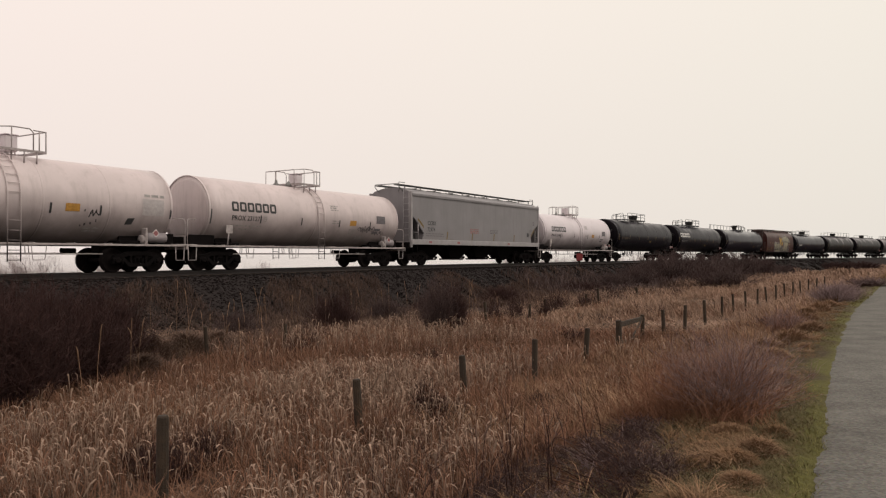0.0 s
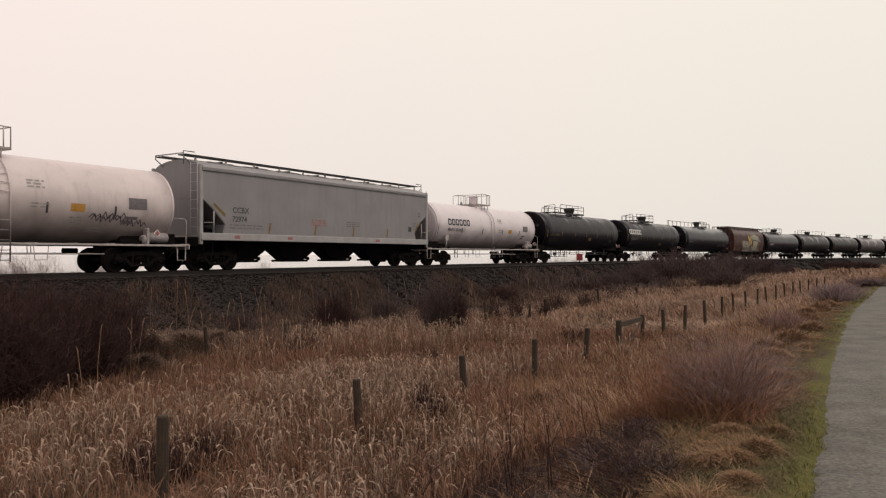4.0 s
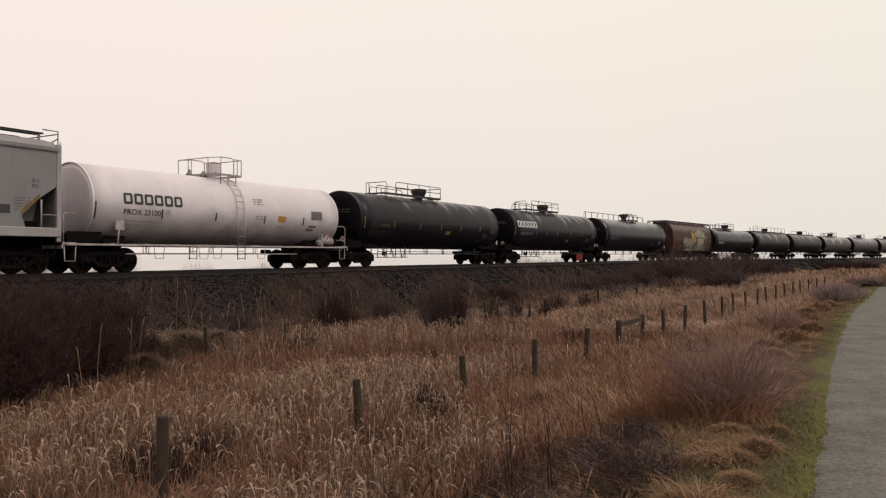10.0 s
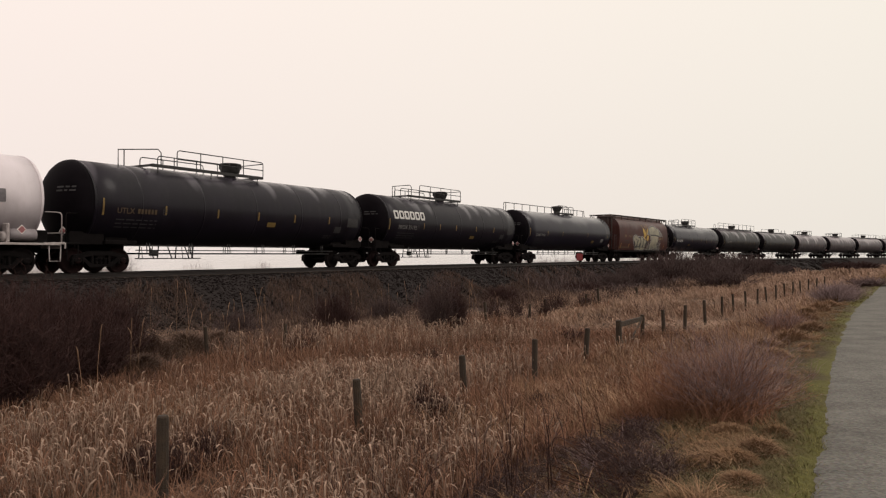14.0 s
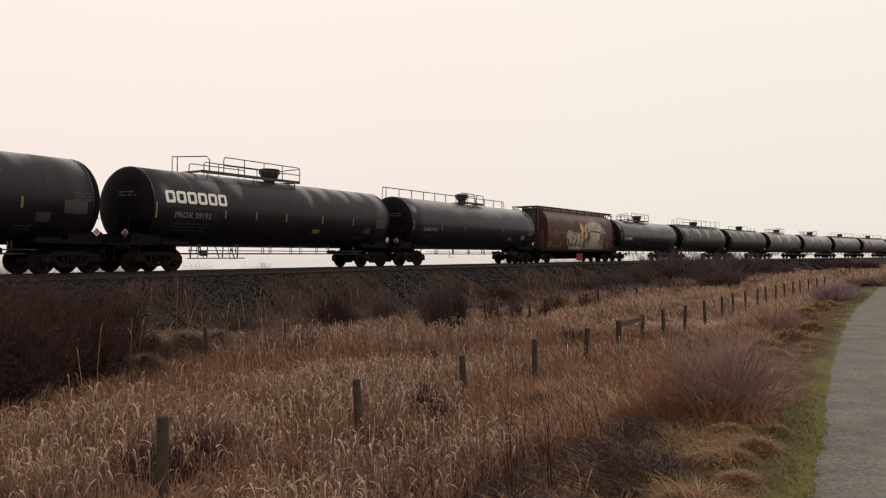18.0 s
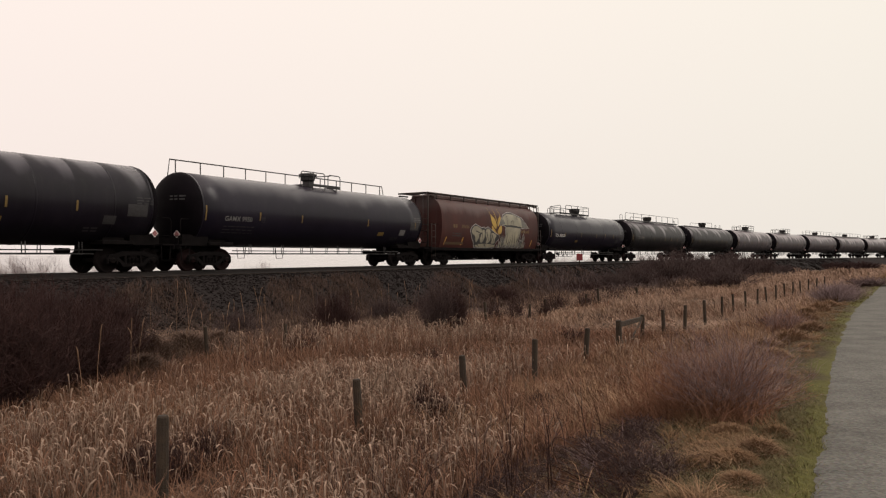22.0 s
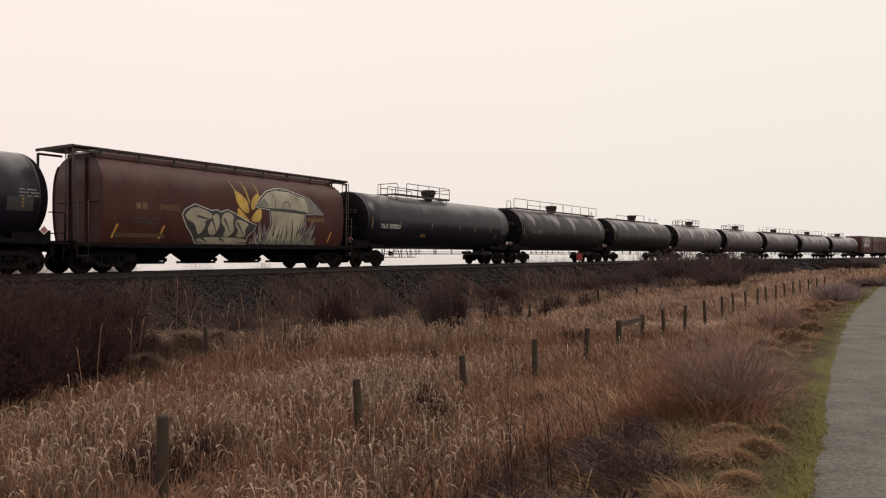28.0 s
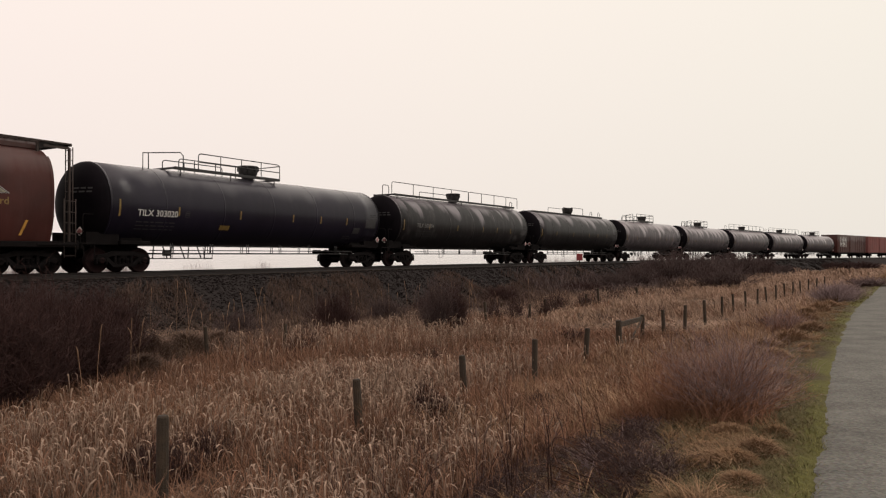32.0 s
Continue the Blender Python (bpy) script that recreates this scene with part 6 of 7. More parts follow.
def reeds(n, s0, s1, u0, u1, h0, w0, seed, mat, label, clump=22, spread=0.16, curl=0.25, name="dead_grass", keep=None, bend=0.45, category="dead grass"):
    rng = np.random.RandomState(seed)
    s, u, i, m = clumped(rng, n, s0, s1, u0, u1, clump, spread)
    if keep is not None:
        q = keep(s, u, rng)
        s, u, i = s[q], u[q], i[q]
    n = len(s)
    x, y = to_world(s, u)
    base = np.stack([x, y, ground_z(s, u) - 0.03], -1)
    tall = rng.uniform(0.65, 1.25, m)[i]
    pt = patches(s, u)
    h = h0 * tall * rng.uniform(0.5, 1.15, n) * np.clip(1 + 0.36 * pt, 0.4, 1.6)
    az = rng.uniform(0, 6.28, m)[i] * 0.5 + rng.normal(0.6, 1.1, n)
    flat_ = np.clip(-pt - 0.35, 0, 0.8)
    me = strips(name, base, h, w0 * rng.uniform(0.6, 1.5, n), az, rng.normal(0.05, 0.16, n) + flat_ * 0.9, np.abs(rng.normal(bend, 0.25, n)) + flat_, np.abs(rng.normal(0, curl, n)), rng)
    return whole(name, me, mat, label, category, kind="stuff")


SEED_STANDS = [(-29.4, 17.0, 1.4, 1.6, 1.0), (-27.0, 19.6, 1.7, 1.3, 1.0), (-23.4, 17.2, 1.6, 1.3, 0.8), (-28.9, 15.2, 1.3, 1.0, 0.6), (-18.5, 15.5, 3.0, 1.8, 0.5), (-24.6, 11.4, 2.2, 0.9, -1.2), (-25.2, 14.6, 1.6, 1.2, -0.7), (-11, 15.5, 4, 2, 0.4)]


def plumes(n, s0, s1, u0, u1, h0, size, seed, mat, label):
    """Nodding pale seed heads and curled leaf tips on stalks."""
    rng = np.random.RandomState(seed)
    s, u, i, m = clumped(rng, n, s0, s1, u0, u1, 7, 0.22)
    pt = patches(s, u)
    # the seed heads stand in dense groups with plain grass between
    group = sum(a * np.exp(-((s - cs) / ds) ** 2 - ((u - cu) / du) ** 2) for cs, cu, ds, du, a in SEED_STANDS)
    q = pt + 1.1 * group > rng.uniform(-0.35, 1.9, n)
    s, u, i, pt = s[q], u[q], i[q], pt[q]
    n = len(s)
    x, y = to_world(s, u)
    base = np.stack([x, y, ground_z(s, u)], -1)
    h = h0 * rng.uniform(0.75, 1.3, n) * np.clip(1 + 0.25 * pt, 0.6, 1.4)
    steps = 9
    t = np.linspace(0, 1, steps + 1)
    az = rng.uniform(0, 6.28, n)
    reach = rng.uniform(0.08, 0.2, n) * h0 * 1.2
    t0 = rng.uniform(0.45, 0.78, (n, 1))
    ang = np.clip((t[None] - t0) / (1 - t0), 0, 1) * np.pi * rng.uniform(0.25, 1.0, (n, 1))
    rad = reach[:, None] / 2
    out = rad * (1 - np.cos(ang))
    up = np.minimum(t[None], t0) / t0 * (h[:, None] - rad) + rad * np.sin(ang) - np.clip(t - 0.9, 0, 1)[None] * 0.5 * h[:, None]
    lx, ly = rng.normal(0, 0.22, (2, n, 1)) * h[:, None] * t[None] ** 1.3
    p = np.stack([base[:, 0, None] + out * np.cos(az)[:, None] + lx, base[:, 1, None] + out * np.sin(az)[:, None] + ly, base[:, 2, None] + up * rng.uniform(0.7, 1.05, (n, 1))], -1)
    prof = np.array([0.3, 0.3, 0.3, 0.3, 0.3, 0.55, 1.0, 1.15, 1.0, 0.2])
    wa = az + np.pi / 2 + rng.normal(0, 0.5, n)
    side = np.stack([np.cos(wa), np.sin(wa), np.zeros(n)], -1)[:, None] * (0.5 * size * rng.uniform(0.6, 1.4, n)[:, None] * prof[None])[..., None]
    v = np.stack([p - side, p + side], 2).reshape(n, -1, 3)
    k = 2 * (steps + 1)
    f = np.array([(2 * j, 2 * j + 1, 2 * j + 3, 2 * j + 2) for j in range(steps)])
    me = bpy.data.meshes.new("seed_heads")
    me.from_pydata(v.reshape(-1, 3).tolist(), [], (f[None] + k * np.arange(n)[:, None, None]).reshape(-1, 4).tolist())
    me.update()
    return whole("seed_heads", me, mat, label, "seed heads", kind="stuff")




def bramble_span(s):
    """How far the low bramble thicket reaches across the bank."""
    return np.interp(s, [-29.5, -28.4, -27.1, -26.8], [22.3, 21.8, 21.3, 21.9]), np.interp(s, [-29.5, -27.9, -26.8], [23.9, 23.7, 23.35])


def off_bramble(s, u):
    lo, hi = bramble_span(s)
    return ~((s > -29.8) & (s < -26.8) & (u > lo + 0.1) & (u < hi - 0.05))


TUSSOCK = "tangled brown dead marsh grass in the field"
reeds(95000, -36, -9, 10.3, 22.2, 0.46, 0.011, 31, M["straw"], TUSSOCK)
# from here on the far stretches carry haze in their grass colour
reeds(34000, -9, 22, 9.3, 23.2, 0.46, 0.024, 32, M["dry_hazed_grass"], TUSSOCK, spread=0.22)
reeds(17000, 22, 66, 8.5, 23.6, 0.5, 0.05, 33, M["dry_hazed_grass"], TUSSOCK, spread=0.35)
reeds(9000, 66, 190, 6.5, 24.0, 0.70, 0.12, 34, M["dry_hazed_grass"], TUSSOCK, spread=0.5)
plumes(19000, -34, -20, 13.5, 22.0, 0.46, 0.016, 43, M["plume"], "pale curled seed heads over the dead grass")
plumes(9000, -36, -14, 10.8, 22.0, 0.48, 0.017, 41, M["plume"], "pale curled seed heads over the dead grass")
plumes(9000, -25, -12, 11.5, 20.0, 0.52, 0.02, 144, M["plume"], "pale curled seed heads over the dead grass")
plumes(4500, -14, 14, 11, 22.5, 0.52, 0.026, 42, M["plume"], "pale curled seed heads over the dead grass")
russet = lambda s, u, r: wave(s, u, 0.9, 61) > 0.35
reeds(18000, -34, -6, 10.5, 22, 0.46, 0.010, 35, M["twig_red"], "russet dead weeds among the marsh grass", name="russet_weeds", keep=russet, category="weeds")
reeds(9000, -6, 30, 9.5, 23, 0.5, 0.026, 36, M["twig_red"], "russet dead weeds among the marsh grass", name="russet_weeds", keep=russet, category="weeds")
dark = lambda s, u, r: wave(s, u, 1.1, 71) > 0.55
reeds(16000, -34, 0, 9.5, 22, 0.52, 0.009, 37, M["twig"], "dark brown dead weeds among the marsh grass", name="dark_weeds", keep=dark, category="weeds")
# taller grass left standing round the nearest posts
for k, (s, u) in enumerate(((-29.46, 18.95), (-26.15, 19.09), (-23.28, 19.2))):
    reeds(700, s - 0.7, s + 0.2, u - 0.1, u + 0.8, 0.62, 0.010, 150 + k, M["straw"], "taller dead grass standing round a fence post", name="post_grass", clump=18, spread=0.1, bend=0.3)
reeds(420, -14.9, -13.1, 19.3, 19.75, 0.85, 0.014, 156, M["straw"], "taller dead grass grown through the fence panel", name="post_grass", clump=14, spread=0.1, bend=0.3)
# scrubby grass between field and embankment
reeds(16000, -32, -6, 6.4, 11.2, 0.48, 0.013, 138, M["scrub_pale"], "pale straggling straw below the embankment", name="scrub_grass", spread=0.25)
reeds(16000, -32, -6, 6.4, 11.2, 0.44, 0.014, 38, M["scrub"], "grey-brown scrub grass below the embankment", name="scrub_grass", spread=0.2)
reeds(9000, 10, 75, 3.2, 6.6, 0.36, 0.03, 40, M["scrub"], "straggling dark weeds on the ballast slope", name="slope_weeds", clump=18, spread=0.3, category="weeds")
reeds(12000, -6, 60, 6.2, 10.4, 0.55, 0.035, 39, M["scrub"], "grey-brown scrub grass below the embankment", name="scrub_grass", spread=0.3)
pale = lambda s, u, r: wave(s, u, 0.8, 81) > 0.25
reeds(30000, -34, -8, 11.5, 21.5, 0.34, 0.009, 44, M["pale_straw"], "pale trampled straw in the field", name="trampled_straw", keep=pale, bend=0.9, curl=0.5)
reeds(10000, -8, 30, 11.5, 23, 0.4, 0.022, 45, M["pale_straw"], "pale trampled straw in the field", name="trampled_straw", keep=pale, bend=0.9, curl=0.5)
reeds(2600, -20, -6, 22.4, 24.1, 0.26, 0.008, 46, M["tan_tuft"], "pale straw tussocks on the path bank", name="straw_tussocks", clump=150, spread=0.10, bend=1.2, curl=0.8)
reeds(24000, -25.5, -8, 19.3, 23.2, 0.42, 0.011, 59, M["pale_straw"], "pale dead grass beside the fence")
reeds(7000, -15, 3, 8.6, 12.6, 0.46, 0.018, 142, M["scrub"], "grey-brown scrub grass below the embankment", name="scrub_grass", spread=0.35)
reeds(7000, 2, 42, 8.3, 13.2, 0.52, 0.03, 141, M["scrub"], "grey-brown scrub grass below the embankment", name="scrub_grass", spread=0.35)
# straggling weeds creeping up the ballast slope
up = lambda s, u, r: wave(s, u, 0.8, 91) > -0.8 + (6.5 - u) * 0.3
reeds(52000, -32, 14, 2.9, 7.4, 0.32, 0.014, 47, M["scrub"], "straggling dark weeds on the ballast slope", name="slope_weeds", keep=up, clump=18, spread=0.2, category="weeds")
# bank of the footpath: low matted tufts
on_bank = lambda s, u, r: (u < path_rim(s) - 0.12) & (off_bramble(s, u) | (r.uniform(0, 1, len(s)) < 0.15))
reeds(13000, -30.5, -17, 22.7, 24.35, 0.17, 0.006, 48, M["tan_tuft"], "small tan tufts on the path bank", name="straw_tussocks", clump=190, spread=0.055, bend=1.3, curl=0.9, keep=on_bank)
reeds(70000, -31.5, -20, 22.2, 24.75, 0.085, 0.0048, 51, M["turf"], "short matted olive turf on the path bank", name="bank_turf", clump=50, spread=0.10, bend=1.1, curl=0.5, keep=on_bank, category="grass")
reeds(50000, -34, -6, 21.6, 24.45, 0.13, 0.0052, 49, M["mat"], "low matted dead grass on the path bank", clump=70, spread=0.10, bend=0.9, curl=0.4, keep=on_bank)
reeds(9000, -6, 40, 22.4, 24.1, 0.32, 0.02, 52, M["mat"], "low matted dead grass on the path bank", clump=60, spread=0.14, bend=0.9, curl=0.4)
# the marsh goes on beside and behind the viewpoint
reeds(16000, -80, -36, 7, 22.4, 0.5, 0.035, 171, M["straw"], TUSSOCK, spread=0.4)
reeds(9000, -80, -34, 22.0, 24.4, 0.14, 0.012, 172, M["mat"], "low matted dead grass on the path bank", clump=60, spread=0.2, bend=0.9, curl=0.4)
# verge
edge = lambda s, u, r: (u > path_rim(s) - 0.27 * r.uniform(0.15, 1.25, len(s))) & (u < path_rim(s) + 0.01 + 0.14 * r.uniform(0, 1, len(s)) ** 3)
reeds(60000, -33, -8, 24.2, 24.95, 0.05, 0.006, 53, M["green_blade"], "short mossy green grass along the path edge", keep=edge, clump=40, spread=0.09, name="verge_grass", bend=0.5, category="grass")
reeds(26000, -8, 60, 24.2, 25.3, 0.08, 0.02, 54, M["green_blade"], "short mossy green grass along the path edge", keep=edge, clump=30, spread=0.12, name="verge_grass", bend=0.5, category="grass")
# rank weeds at the foot of the embankment
reeds(6000, -30, 10, 4.6, 9.0, 0.42, 0.014, 55, M["twig_purple"], "dark rank weeds at the foot of the embankment", clump=14, spread=0.25, name="rank_weeds", bend=0.35, category="weeds")
reeds(9000, 10, 80, 4.2, 8.5, 0.7, 0.045, 56, M["twig_purple"], "dark rank weeds at the foot of the embankment", clump=14, spread=0.35, name="rank_weeds", bend=0.35, category="weeds")


def tubes(name, paths, radius, sides=3):
    """Many thin tapering stems from their centre lines (n, k, 3), in one mesh."""
    n, k, _ = paths.shape
    d = np.gradient(paths, axis=1)
    d /= np.linalg.norm(d, axis=2, keepdims=True) + 1e-9
    ref = np.where(np.abs(d[..., 2:3]) > 0.9, np.array([1.0, 0, 0]), np.array([0, 0, 1.0]))
    a = np.cross(d, ref)
    a /= np.linalg.norm(a, axis=2, keepdims=True) + 1e-9
    b = np.cross(d, a)
    tp = np.linspace(1, 0.25, k)
    rr = (radius[:, None] * tp[None])[..., None]
    rings = [paths + rr * (math.cos(q) * a + math.sin(q) * b) for q in [2 * math.pi * j / sides for j in range(sides)]]
    v = np.stack(rings, 2).reshape(n, -1, 3)
    f = np.array([(i * sides + j, i * sides + (j + 1) % sides, (i + 1) * sides + (j + 1) % sides, (i + 1) * sides + j) for i in range(k - 1) for j in range(sides)])
    me = bpy.data.meshes.new(name)
    me.from_pydata(v.reshape(-1, 3).tolist(), [], (f[None] + k * sides * np.arange(n)[:, None, None]).reshape(-1, 4).tolist())
    me.update()
    return me


def shrub(s, u, width, height, stems, twigs, mat, twig_mat, label, seed, fine=0.004, z_off=0.0, arch_=0.25, name="shrub", foot=0.16, wild=0.55):
    """Leafless bush: a fan of stems that fork into many fine twigs."""
    rng = np.random.RandomState(seed)
    x, y, _ = along(s, u)
    z = float(ground_z(s, u)) + z_off
    ob = thing(name, pose(x, y, z), label, "shrub", "leafless shrubs")
    k = 6
    t = np.linspace(0, 1, k)
    az = rng.uniform(0, 6.28, stems)
    tip = np.sqrt(rng.uniform(0, 1, stems)) * width / 2
    h = height * np.sqrt(np.clip(1 - (tip / (width / 2)) ** 2 * 0.75, 0.1, 1)) * rng.uniform(0.6, 1.08, stems)
    root = np.clip(rng.normal(0, width * foot, (stems, 2)), -0.3 * width, 0.3 * width)
    P = np.empty((stems, k, 3))
    sway = np.clip(rng.normal(0, 0.04 * width, (stems, k, 2)).cumsum(1) * 0.5, -0.09 * width, 0.09 * width)
    P[..., 0] = root[:, 0, None] + (np.cos(az) * tip)[:, None] * t ** (1 + arch_) + sway[..., 0]
    P[..., 1] = root[:, 1, None] + (np.sin(az) * tip)[:, None] * t ** (1 + arch_) + sway[..., 1]
    P[..., 2] = h[:, None] * t - 0.05
    me = tubes("stems", P, fine * rng.uniform(1.2, 2.4, stems))
    part("stem_clump", me, mat, ob)
    i = rng.randint(0, stems, twigs)
    f = rng.uniform(0.3, 1, twigs) ** 0.7
    j = np.minimum((f * (k - 1)).astype(int), k - 2)
    w = (f * (k - 1) - j)[:, None]
    st = P[i, j] * (1 - w) + P[i, j + 1] * w
    along_ = P[i, j + 1] - P[i, j]
    along_ /= np.linalg.norm(along_, axis=1, keepdims=True)
    dirv = along_ * 0.8 + rng.normal(0, wild, (twigs, 3)) + np.array([0, 0, 0.25])
    dirv /= np.linalg.norm(dirv, axis=1, keepdims=True)
    ln = height * rng.uniform(0.08, 0.28, twigs)
    tt = np.linspace(0, 1, 4)
    Q = st[:, None] + dirv[:, None] * (ln[:, None] * tt)[..., None] + (rng.normal(0, 0.03, (twigs, 4, 3)) * tt[None, :, None]) * height
    part("crown", tubes("twigs", Q, fine * rng.uniform(0.5, 1.1, twigs)), twig_mat, ob)
    return ob


B, P_, R_ = M["twig"], M["twig_purple"], M["twig_red"]
# by the path
shrub(-26.74, 24.02, 1.2, 0.95, 620, 3200, M["twig_rust"], M["twig_plum"], "purple-brown leafless shrub beside the path", 61, 0.0022, arch_=0.75, foot=0.12, wild=0.42)
shrub(-26.5, 23.5, 1.0, 0.72, 520, 1500, M["twig_rust"], M["twig_rust"], "low russet stems beside the path shrub", 62, 0.0022, arch_=0.75, foot=0.16, wild=0.3)
shrub(-26.15, 23.05, 0.8, 0.5, 320, 900, M["twig_rust"], M["twig_red"], "low russet stems beside the path shrub", 63, 0.0024, arch_=0.7, foot=0.2, wild=0.3)
rng_b = random.Random(5)
for k in range(58):
    s = rng_b.uniform(-29.5, -26.8)
    lo, hi = bramble_span(s)
    stem_mat, twig_mat = ((M["twig_plum"], B), (B, P_), (M["twig_red"], M["bramble"]), (B, M["bramble"]))[k % 4]
    shrub(s, rng_b.uniform(float(lo), float(hi)), rng_b.uniform(0.45, 0.8), rng_b.uniform(0.14, 0.3), 70, 420, stem_mat, twig_mat, "low dark bramble thicket on the bank", 163 + k, 0.0026, name="bramble", arch_=0.9, foot=0.24)
shrub(-5.0, 23.9, 1.5, 0.72, 320, 3200, M["twig_plum"], M["twig_plum"], "dark leafless shrub at the path edge", 70, 0.005, arch_=0.6, wild=0.4)
shrub(-3.0, 24.0, 1.2, 0.66, 240, 2200, M["twig_plum"], M["twig_plum"], "dark leafless shrub at the path edge", 71, 0.006, arch_=0.6, wild=0.4)
shrub(10.0, 24.3, 2.0, 0.6, 200, 1600, B, M["twig_plum"], "dark leafless shrub at the path edge", 72, 0.008, wild=0.4)
shrub(-16.2, 23.5, 0.9, 0.6, 240, 1200, M["twig_rust"], M["twig_plum"], "small tawny shrub on the path bank", 74, 0.004, wild=0.35)
shrub(-15.5, 23.4, 1.2, 0.5, 180, 1200, R_, P_, "small tawny shrub on the path bank", 73, 0.005)
# thicket beside the embankment
for k, (s, u, w, h) in enumerate(((-26.6, 10.9, 2.2, 2.35), (-25.3, 10.3, 2.0, 2.1), (-25.4, 11.6, 1.6, 1.7), (-23.9, 10.2, 1.6, 1.85), (-27.4, 12.4, 2.0, 2.0))):
    shrub(s, u, w, h, 420, 5200, B, B, "dense dark brown leafless thicket", 80 + k, 0.0065)
# bushes along the foot of the embankment
for s, u, w, h in ((-13.75, 13.6, 0.75, 1.7), (-13.2, 13.3, 0.6, 1.2)):
    shrub(s, u, w, h, 240, 2200, B, B, "dense upright dark leafless bush in the marsh grass", int(-s * 10), 0.006, arch_=0.8)
for k, (s, u, w, h, m2) in enumerate(((-14.2, 13.3, 0.95, 1.85, P_), (-14.4, 9.2, 1.5, 1.4, B), (-17.8, 8.2, 1.2, 0.9, P_), (-10.2, 8.4, 1.2, 1.0, P_), (-6.2, 7.9, 1.5, 0.8, B),
                                      (27.0, 13.2, 4.6, 1.9, P_), (14.0, 7.0, 2.6, 0.9, B), (22.5, 6.2, 3.2, 1.3, P_), (28.0, 6.1, 3.2, 1.7, P_), (33.0, 6.0, 3.4, 2.7, P_), (38.5, 6.0, 3.8, 3.0, P_), (44.5, 6.2, 3.8, 2.6, P_),
                                      (51.0, 6.4, 4.0, 2.8, P_), (58.0, 6.4, 4.0, 2.9, P_), (66.0, 6.6, 4.2, 2.6, P_), (76.0, 6.6, 4.5, 1.4, P_), (108.0, 7.0, 5.0, 1.4, B), (120.0, 7.5, 6.0, 1.4, B), (2.0, 7.4, 2.0, 1.0, B))):
    far = 1 + max(0, s) / 28
    shrub(s, u, w, h, 260, 3800, B, m2, "dark leafless bush at the foot of the embankment", 100 + k, 0.0052 * far, wild=0.4)
# pale bushes on the far side; the two furthest back stand for misty trees
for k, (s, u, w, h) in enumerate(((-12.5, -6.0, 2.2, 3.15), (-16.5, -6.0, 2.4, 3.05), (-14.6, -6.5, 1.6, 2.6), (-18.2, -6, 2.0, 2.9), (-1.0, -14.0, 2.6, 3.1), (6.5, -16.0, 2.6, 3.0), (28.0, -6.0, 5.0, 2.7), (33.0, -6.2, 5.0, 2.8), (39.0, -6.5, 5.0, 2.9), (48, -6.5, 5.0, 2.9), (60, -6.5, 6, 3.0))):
    shrub(s, u, w, h, 220, 4200, M["pale_twig"], M["pale_twig"], "pale leafless bush beyond the track, frost and haze in its colour", 140 + k, 0.006 * (1 + max(0, s) / 35))

# low dark weed clumps standing in the grass
for k, (s, u, w, h) in enumerate(((-28.5, 17.6, 0.7, 0.6), (-27.9, 17.9, 0.7, 0.62), (-24.5, 19.15, 0.45, 0.8), (-24.7, 19.4, 0.6, 0.65), (-24.1, 19.5, 0.6, 0.5), (-28.6, 18.1, 0.7, 0.5), (-19.2, 12.2, 0.9, 0.6), (-16.8, 22.0, 0.8, 0.5), (-22.3, 15.6, 0.6, 0.5), (-8.0, 13.0, 1.2, 0.7), (-22.3, 20.2, 0.6, 0.4), (-12.2, 17.0, 0.9, 0.55), (-18.3, 15.5, 0.8, 0.5), (-25.6, 16.9, 0.6, 0.45), (-12, 12, 1.0, 0.7), (-9.0, 12.6, 0.7, 1.0), (-6.6, 12.4, 0.7, 1.0), (-4.8, 12.9, 0.7, 0.95), (-2.4, 12.5, 0.8, 1.0), (0.6, 12.7, 0.9, 1.0), (4.0, 12.8, 1.0, 1.0))):
    shrub(s, u, w, h, 120, 420, B, B, "low dark dead weed clump in the grass", 180 + k, 0.004, name="weed_clump")
reeds(1500, -22.6, -21.2, 9.2, 10.6, 0.75, 0.012, 57, M["dry_hazed_grass"], "arching mound of fallen dead grass", clump=300, spread=0.3, bend=1.3, curl=0.9, name="grass_mound")
reeds(1200, -20.6, -19.4, 8.8, 10.0, 0.65, 0.012, 58, M["dry_hazed_grass"], "arching mound of fallen dead grass", clump=300, spread=0.3, bend=1.3, curl=0.9, name="grass_mound")


def straw_mound(s, u, width, height, n, blade, mat, label, seed):
    """A humped tussock: blades draped outwards over a low dome."""
    rng = np.random.RandomState(seed)
    rad = width / 2 * np.sqrt(rng.uniform(0, 1, n))
    az = rng.uniform(0, 6.28, n)
    x, y, _ = along(s, u)
    sx, sy = x + rad * np.cos(az), y + rad * np.sin(az)
    cs, cu = track_coords(sx, sy)
    z = ground_z(cs, cu) + height * 0.8 * np.clip(1 - (2 * rad / width) ** 2, 0, 1) - 0.02
    lng = rng.uniform(0.5, 1.1, n) * (0.1 * width + 0.26 * height)
    me = strips("straw_mound", np.stack([sx, sy, z], -1), lng, blade * rng.uniform(0.6, 1.4, n), az + rng.normal(0, 0.5, n), rng.normal(0.35, 0.2, n), np.abs(rng.normal(0.9, 0.3, n)), np.abs(rng.normal(0.5, 0.35, n)), rng)
    return whole("straw_mound", me, mat, label, "grass tussock", kind="stuff")


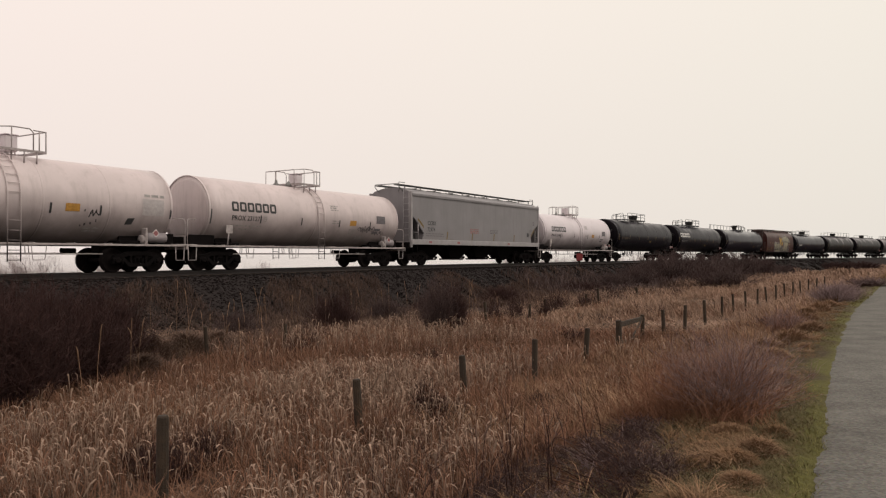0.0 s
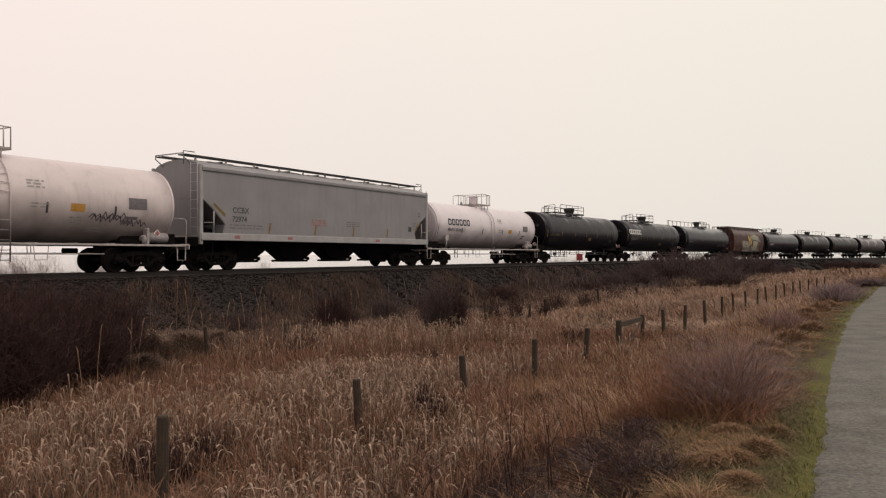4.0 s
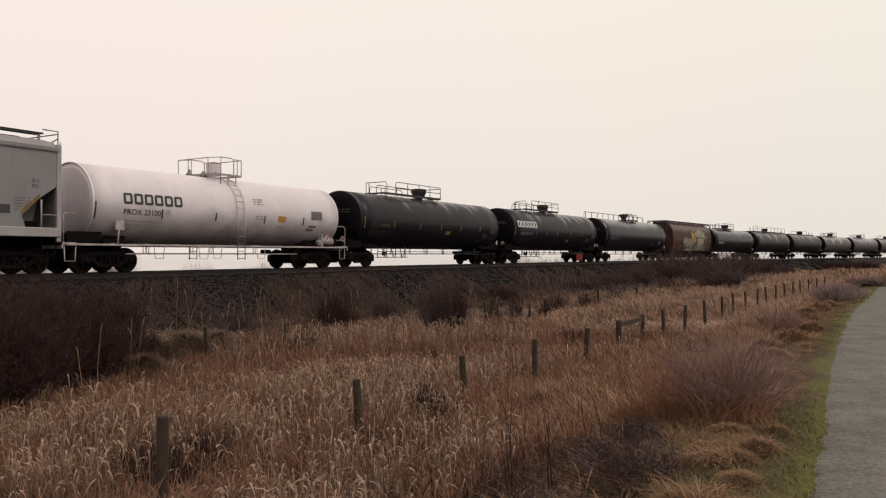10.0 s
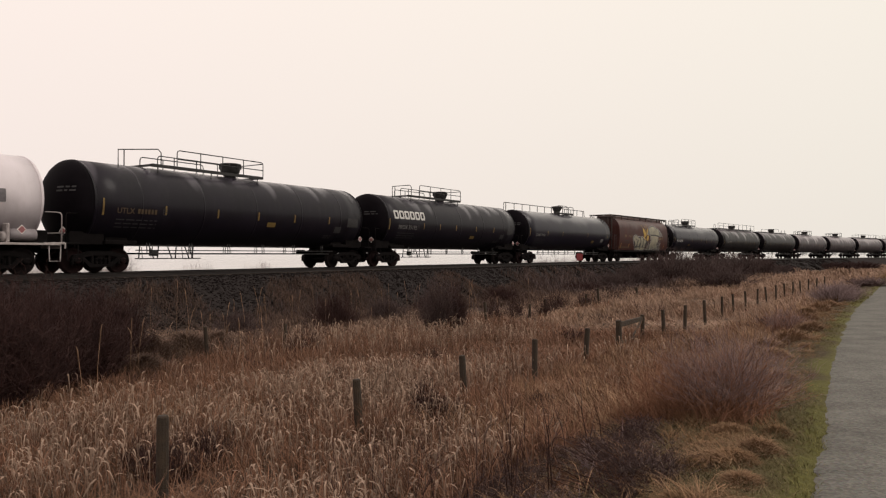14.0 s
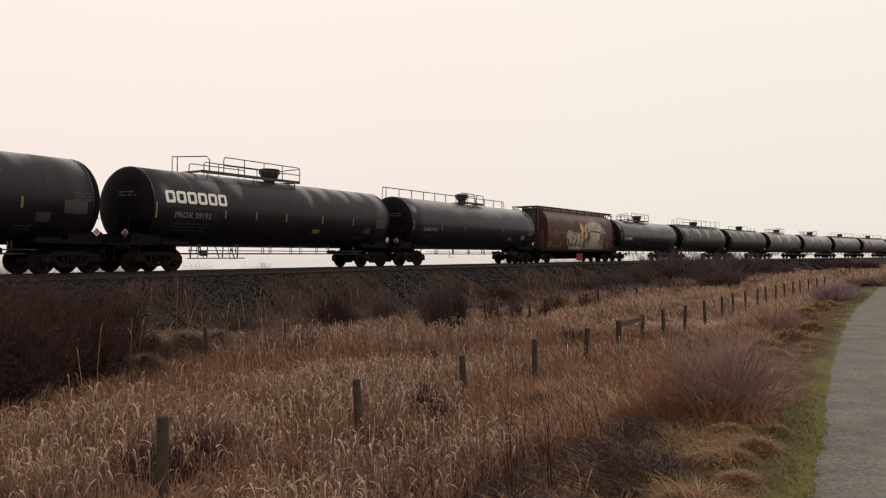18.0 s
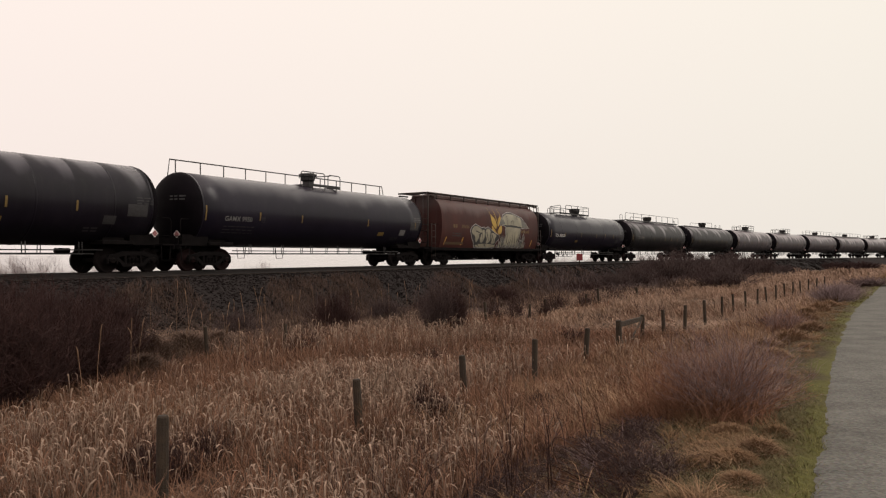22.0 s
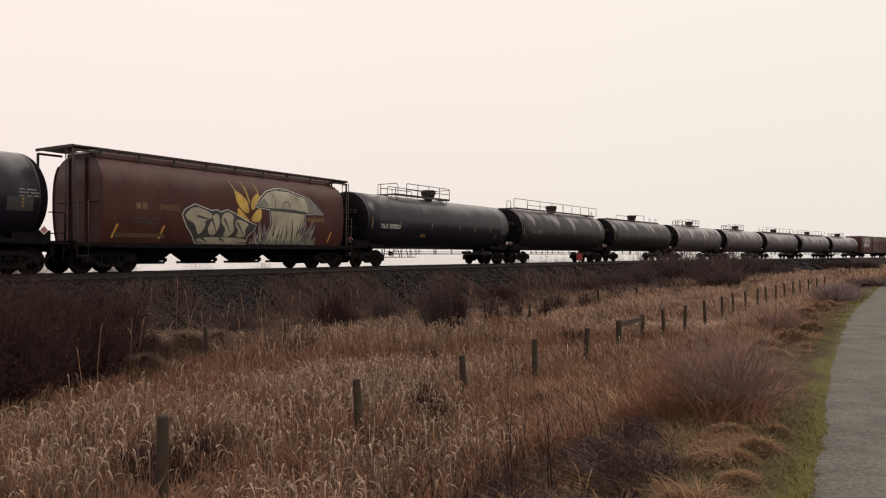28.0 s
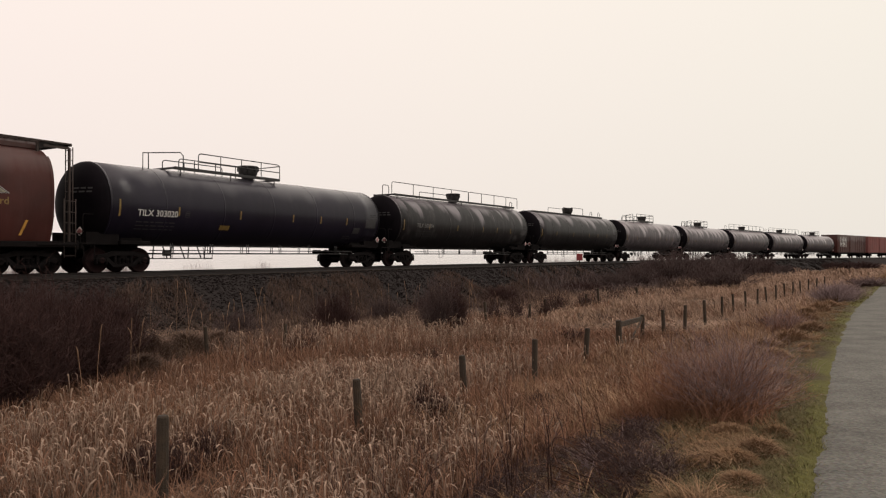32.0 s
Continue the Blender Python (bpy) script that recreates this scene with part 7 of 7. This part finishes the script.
HUMP = "humped tussock of tan dead grass on the path bank"
for k, (s, u, w, h) in enumerate(((-27.44, 24.09, 0.5, 0.15), (-28.37, 24.26, 0.46, 0.13), (-28.0, 24.41, 0.44, 0.14), (-27.3, 24.45, 0.4, 0.08), (-28.95, 24.38, 0.4, 0.1), (-28.7, 24.0, 0.36, 0.09), (-27.9, 23.95, 0.34, 0.08),
                                  (-25.2, 24.3, 0.4, 0.08), (-24.0, 24.2, 0.5, 0.1), (-29.6, 24.1, 0.5, 0.1))):
    straw_mound(s, u, w * 0.72, h * 0.9, 1500, 0.005, M["tan_tuft"] if k % 2 == 0 else M["mat"], HUMP, 300 + k)
for k, (s, u, w, h) in enumerate(((-10.2, 23.75, 0.9, 0.42), (-11.2, 23.5, 0.8, 0.36), (-13.4, 23.7, 0.8, 0.34), (-16.6, 24.0, 0.8, 0.3), (-18.8, 23.8, 0.9, 0.34), (-20.0, 23.5, 0.9, 0.34), (-21.5, 23.8, 0.8, 0.26), (-7.6, 23.8, 0.8, 0.3))):
    straw_mound(s, u, w * 0.75, h * 0.75, 1300, 0.008, M["pale_straw"], HUMP, 320 + k)
for k, (s, u, w, h) in enumerate(((-22.8, 10.3, 1.6, 0.75), (-21.6, 10.3, 1.5, 0.7), (-24.0, 11.6, 1.1, 0.5), (-20.3, 9.8, 1.3, 0.6))):
    straw_mound(s, u, w * 0.8, h, 2000, 0.010, M["scrub_pale"], "grey-brown mound of fallen dead grass below the embankment", 340 + k)
# single tall stalks before the embankment
rng = np.random.RandomState(7)
stalks = Shape()
for s, u, h in [(rng.uniform(-25, -2), rng.uniform(6.0, 11.5), rng.uniform(0.9, 1.75)) for _ in range(60)] + [(-18.9, 6.6, 1.9), (-16.4, 7.5, 1.6), (-15.9, 7.2, 1.6), (-23.6, 13.6, 1.3), (-22.6, 13.2, 1.3), (-21.7, 13.0, 1.25), (-26.3, 13.4, 1.5), (-25.3, 13.0, 1.5), (-25.0, 12.8, 1.45), (-26.9, 13.9, 1.2), (-24.6, 12.4, 1.2)]:
    x, y, _ = along(s, u)
    z = float(ground_z(s, u))
    dx, dy = rng.normal(0, 0.1, 2)
    stalks.tube([(x, y, z - 0.05), (x + dx * 0.3, y + dy * 0.3, z + h * 0.5), (x + dx, y + dy, z + h * 0.85)], 0.005, 4, 0.003)
    stalks.tube([(x + dx, y + dy, z + h * 0.82), (x + dx * 1.15, y + dy * 1.15, z + h * 0.93), (x + dx * 1.5, y + dy * 1.5, z + h)], 0.013, 4, 0.003)
whole("tall_stalks", stalks, M["pale_straw"], "single tall pale dead stalks", "dead stalks", kind="stuff")
# bare dark stems in the foreground grass
stems = Shape()
for k in range(60):
    s, u = rng.uniform(-30.5, -26.5), rng.uniform(20.4, 23.2)
    x, y, _ = along(s, u)
    z = float(ground_z(s, u))
    h = rng.uniform(0.45, 0.95)
    dx, dy = rng.normal(0, 0.16, 2)
    stems.tube([(x, y, z - 0.05), (x + dx * 0.4, y + dy * 0.4, z + h * 0.6), (x + dx, y + dy, z + h)], 0.006, 4, 0.002)
    stems.tube([(x + dx * 0.4, y + dy * 0.4, z + h * 0.6), (x + dx * 0.4 + rng.normal(0, 0.12), y + dy * 0.4 + rng.normal(0, 0.12), z + h * 0.9)], 0.003, 3, 0.001)
whole("bare_stems", stems, B, "bare dark stems standing in the grass", "dead stalks", kind="stuff")

# ---------------------------------------------------------------- small things
gate = thing("gate_panel", pose(*along(-14.0, 19.46)[:2], float(ground_z(-14.0, 19.46)), 0, 0, 90 - math.degrees(along(-14.0)[2])), "short weathered timber panel between two fence posts", "fence panel")
part("top_rail", Shape().box((0, 0, 0.93), (2.05, 0.07, 0.13), bevel=0.01), M["post"], gate)
part("rail_board", Shape().box((0, 0, 0.45), (2.0, 0.03, 0.08)), M["post"], gate)
part("brace", Shape().rod((-0.95, 0.0, 0.1), (0.9, 0.0, 0.85), 0.03, 6), M["post"], gate)
for k, (s, u, h, r) in enumerate(((-21.9, 11.4, 0.95, 0.05), (-19.4, 11.6, 0.7, 0.05), (-9.85, 12.8, 0.9, 0.06), (-4.2, 12.7, 0.8, 0.06), (-6.1, 12.8, 0.7, 0.06), (2.2, 12.8, 0.95, 0.07), (0.65, 12.6, 0.75, 0.06), (8.5, 12.8, 0.9, 0.07))):
    x, y, _ = along(s, u)
    z = float(ground_z(s, u))
    sh, m = fence_post(x, y, z, z + h, r, 6, 200 + k)
    whole("old_stake", sh, M["post"], "old dark leaning wooden stake in the marsh grass", "stake", "old stakes", at=m)
bx, by, _ = along(23.6, 2.7)
board = thing("red_marker_board", pose(bx, by, 0.55, 0, 0, math.degrees(math.atan2(-bx, by))), "small red marker board on a post by the rails", "marker board")
part("post", Shape().box((0, 0.04, 0.3), (0.08, 0.08, 0.8)), M["post"], board)
part("board", Shape().box((0, -0.03, 0.83), (0.5, 0.05, 0.58), bevel=0.01), M["red_box"], board, "red board")
sx, sy, _ = along(21.0, -2.3)
whole("leaning_stake", Shape().rod((0, 0, -0.1), (-0.08, 0.0, 1.3), 0.05, 8), M["post"], "thin dark leaning stake beyond the rails", "stake", at=pose(sx, sy, float(ground_z(21.0, -2.3))))


# ---------------------------------------------------------------- all that moves
def motions():
    for car, c16 in TRAIN:
        walk(car, [(t, car_pose(c16 - SPEED * (t - 16.0))) for t in (0, 4, 8, 12, 16, 20, 24, 28, 32)])
    step = 0.16
    count = int(32 / step)
    turn = math.degrees(SPEED / WHEEL_R)
    for w in WHEELS:
        x = w.location.x
        walk(w, [(k * step, pose(x, 0, WHEEL_R, 0, -turn * k * step, 0)) for k in range(count + 1)])


motions()
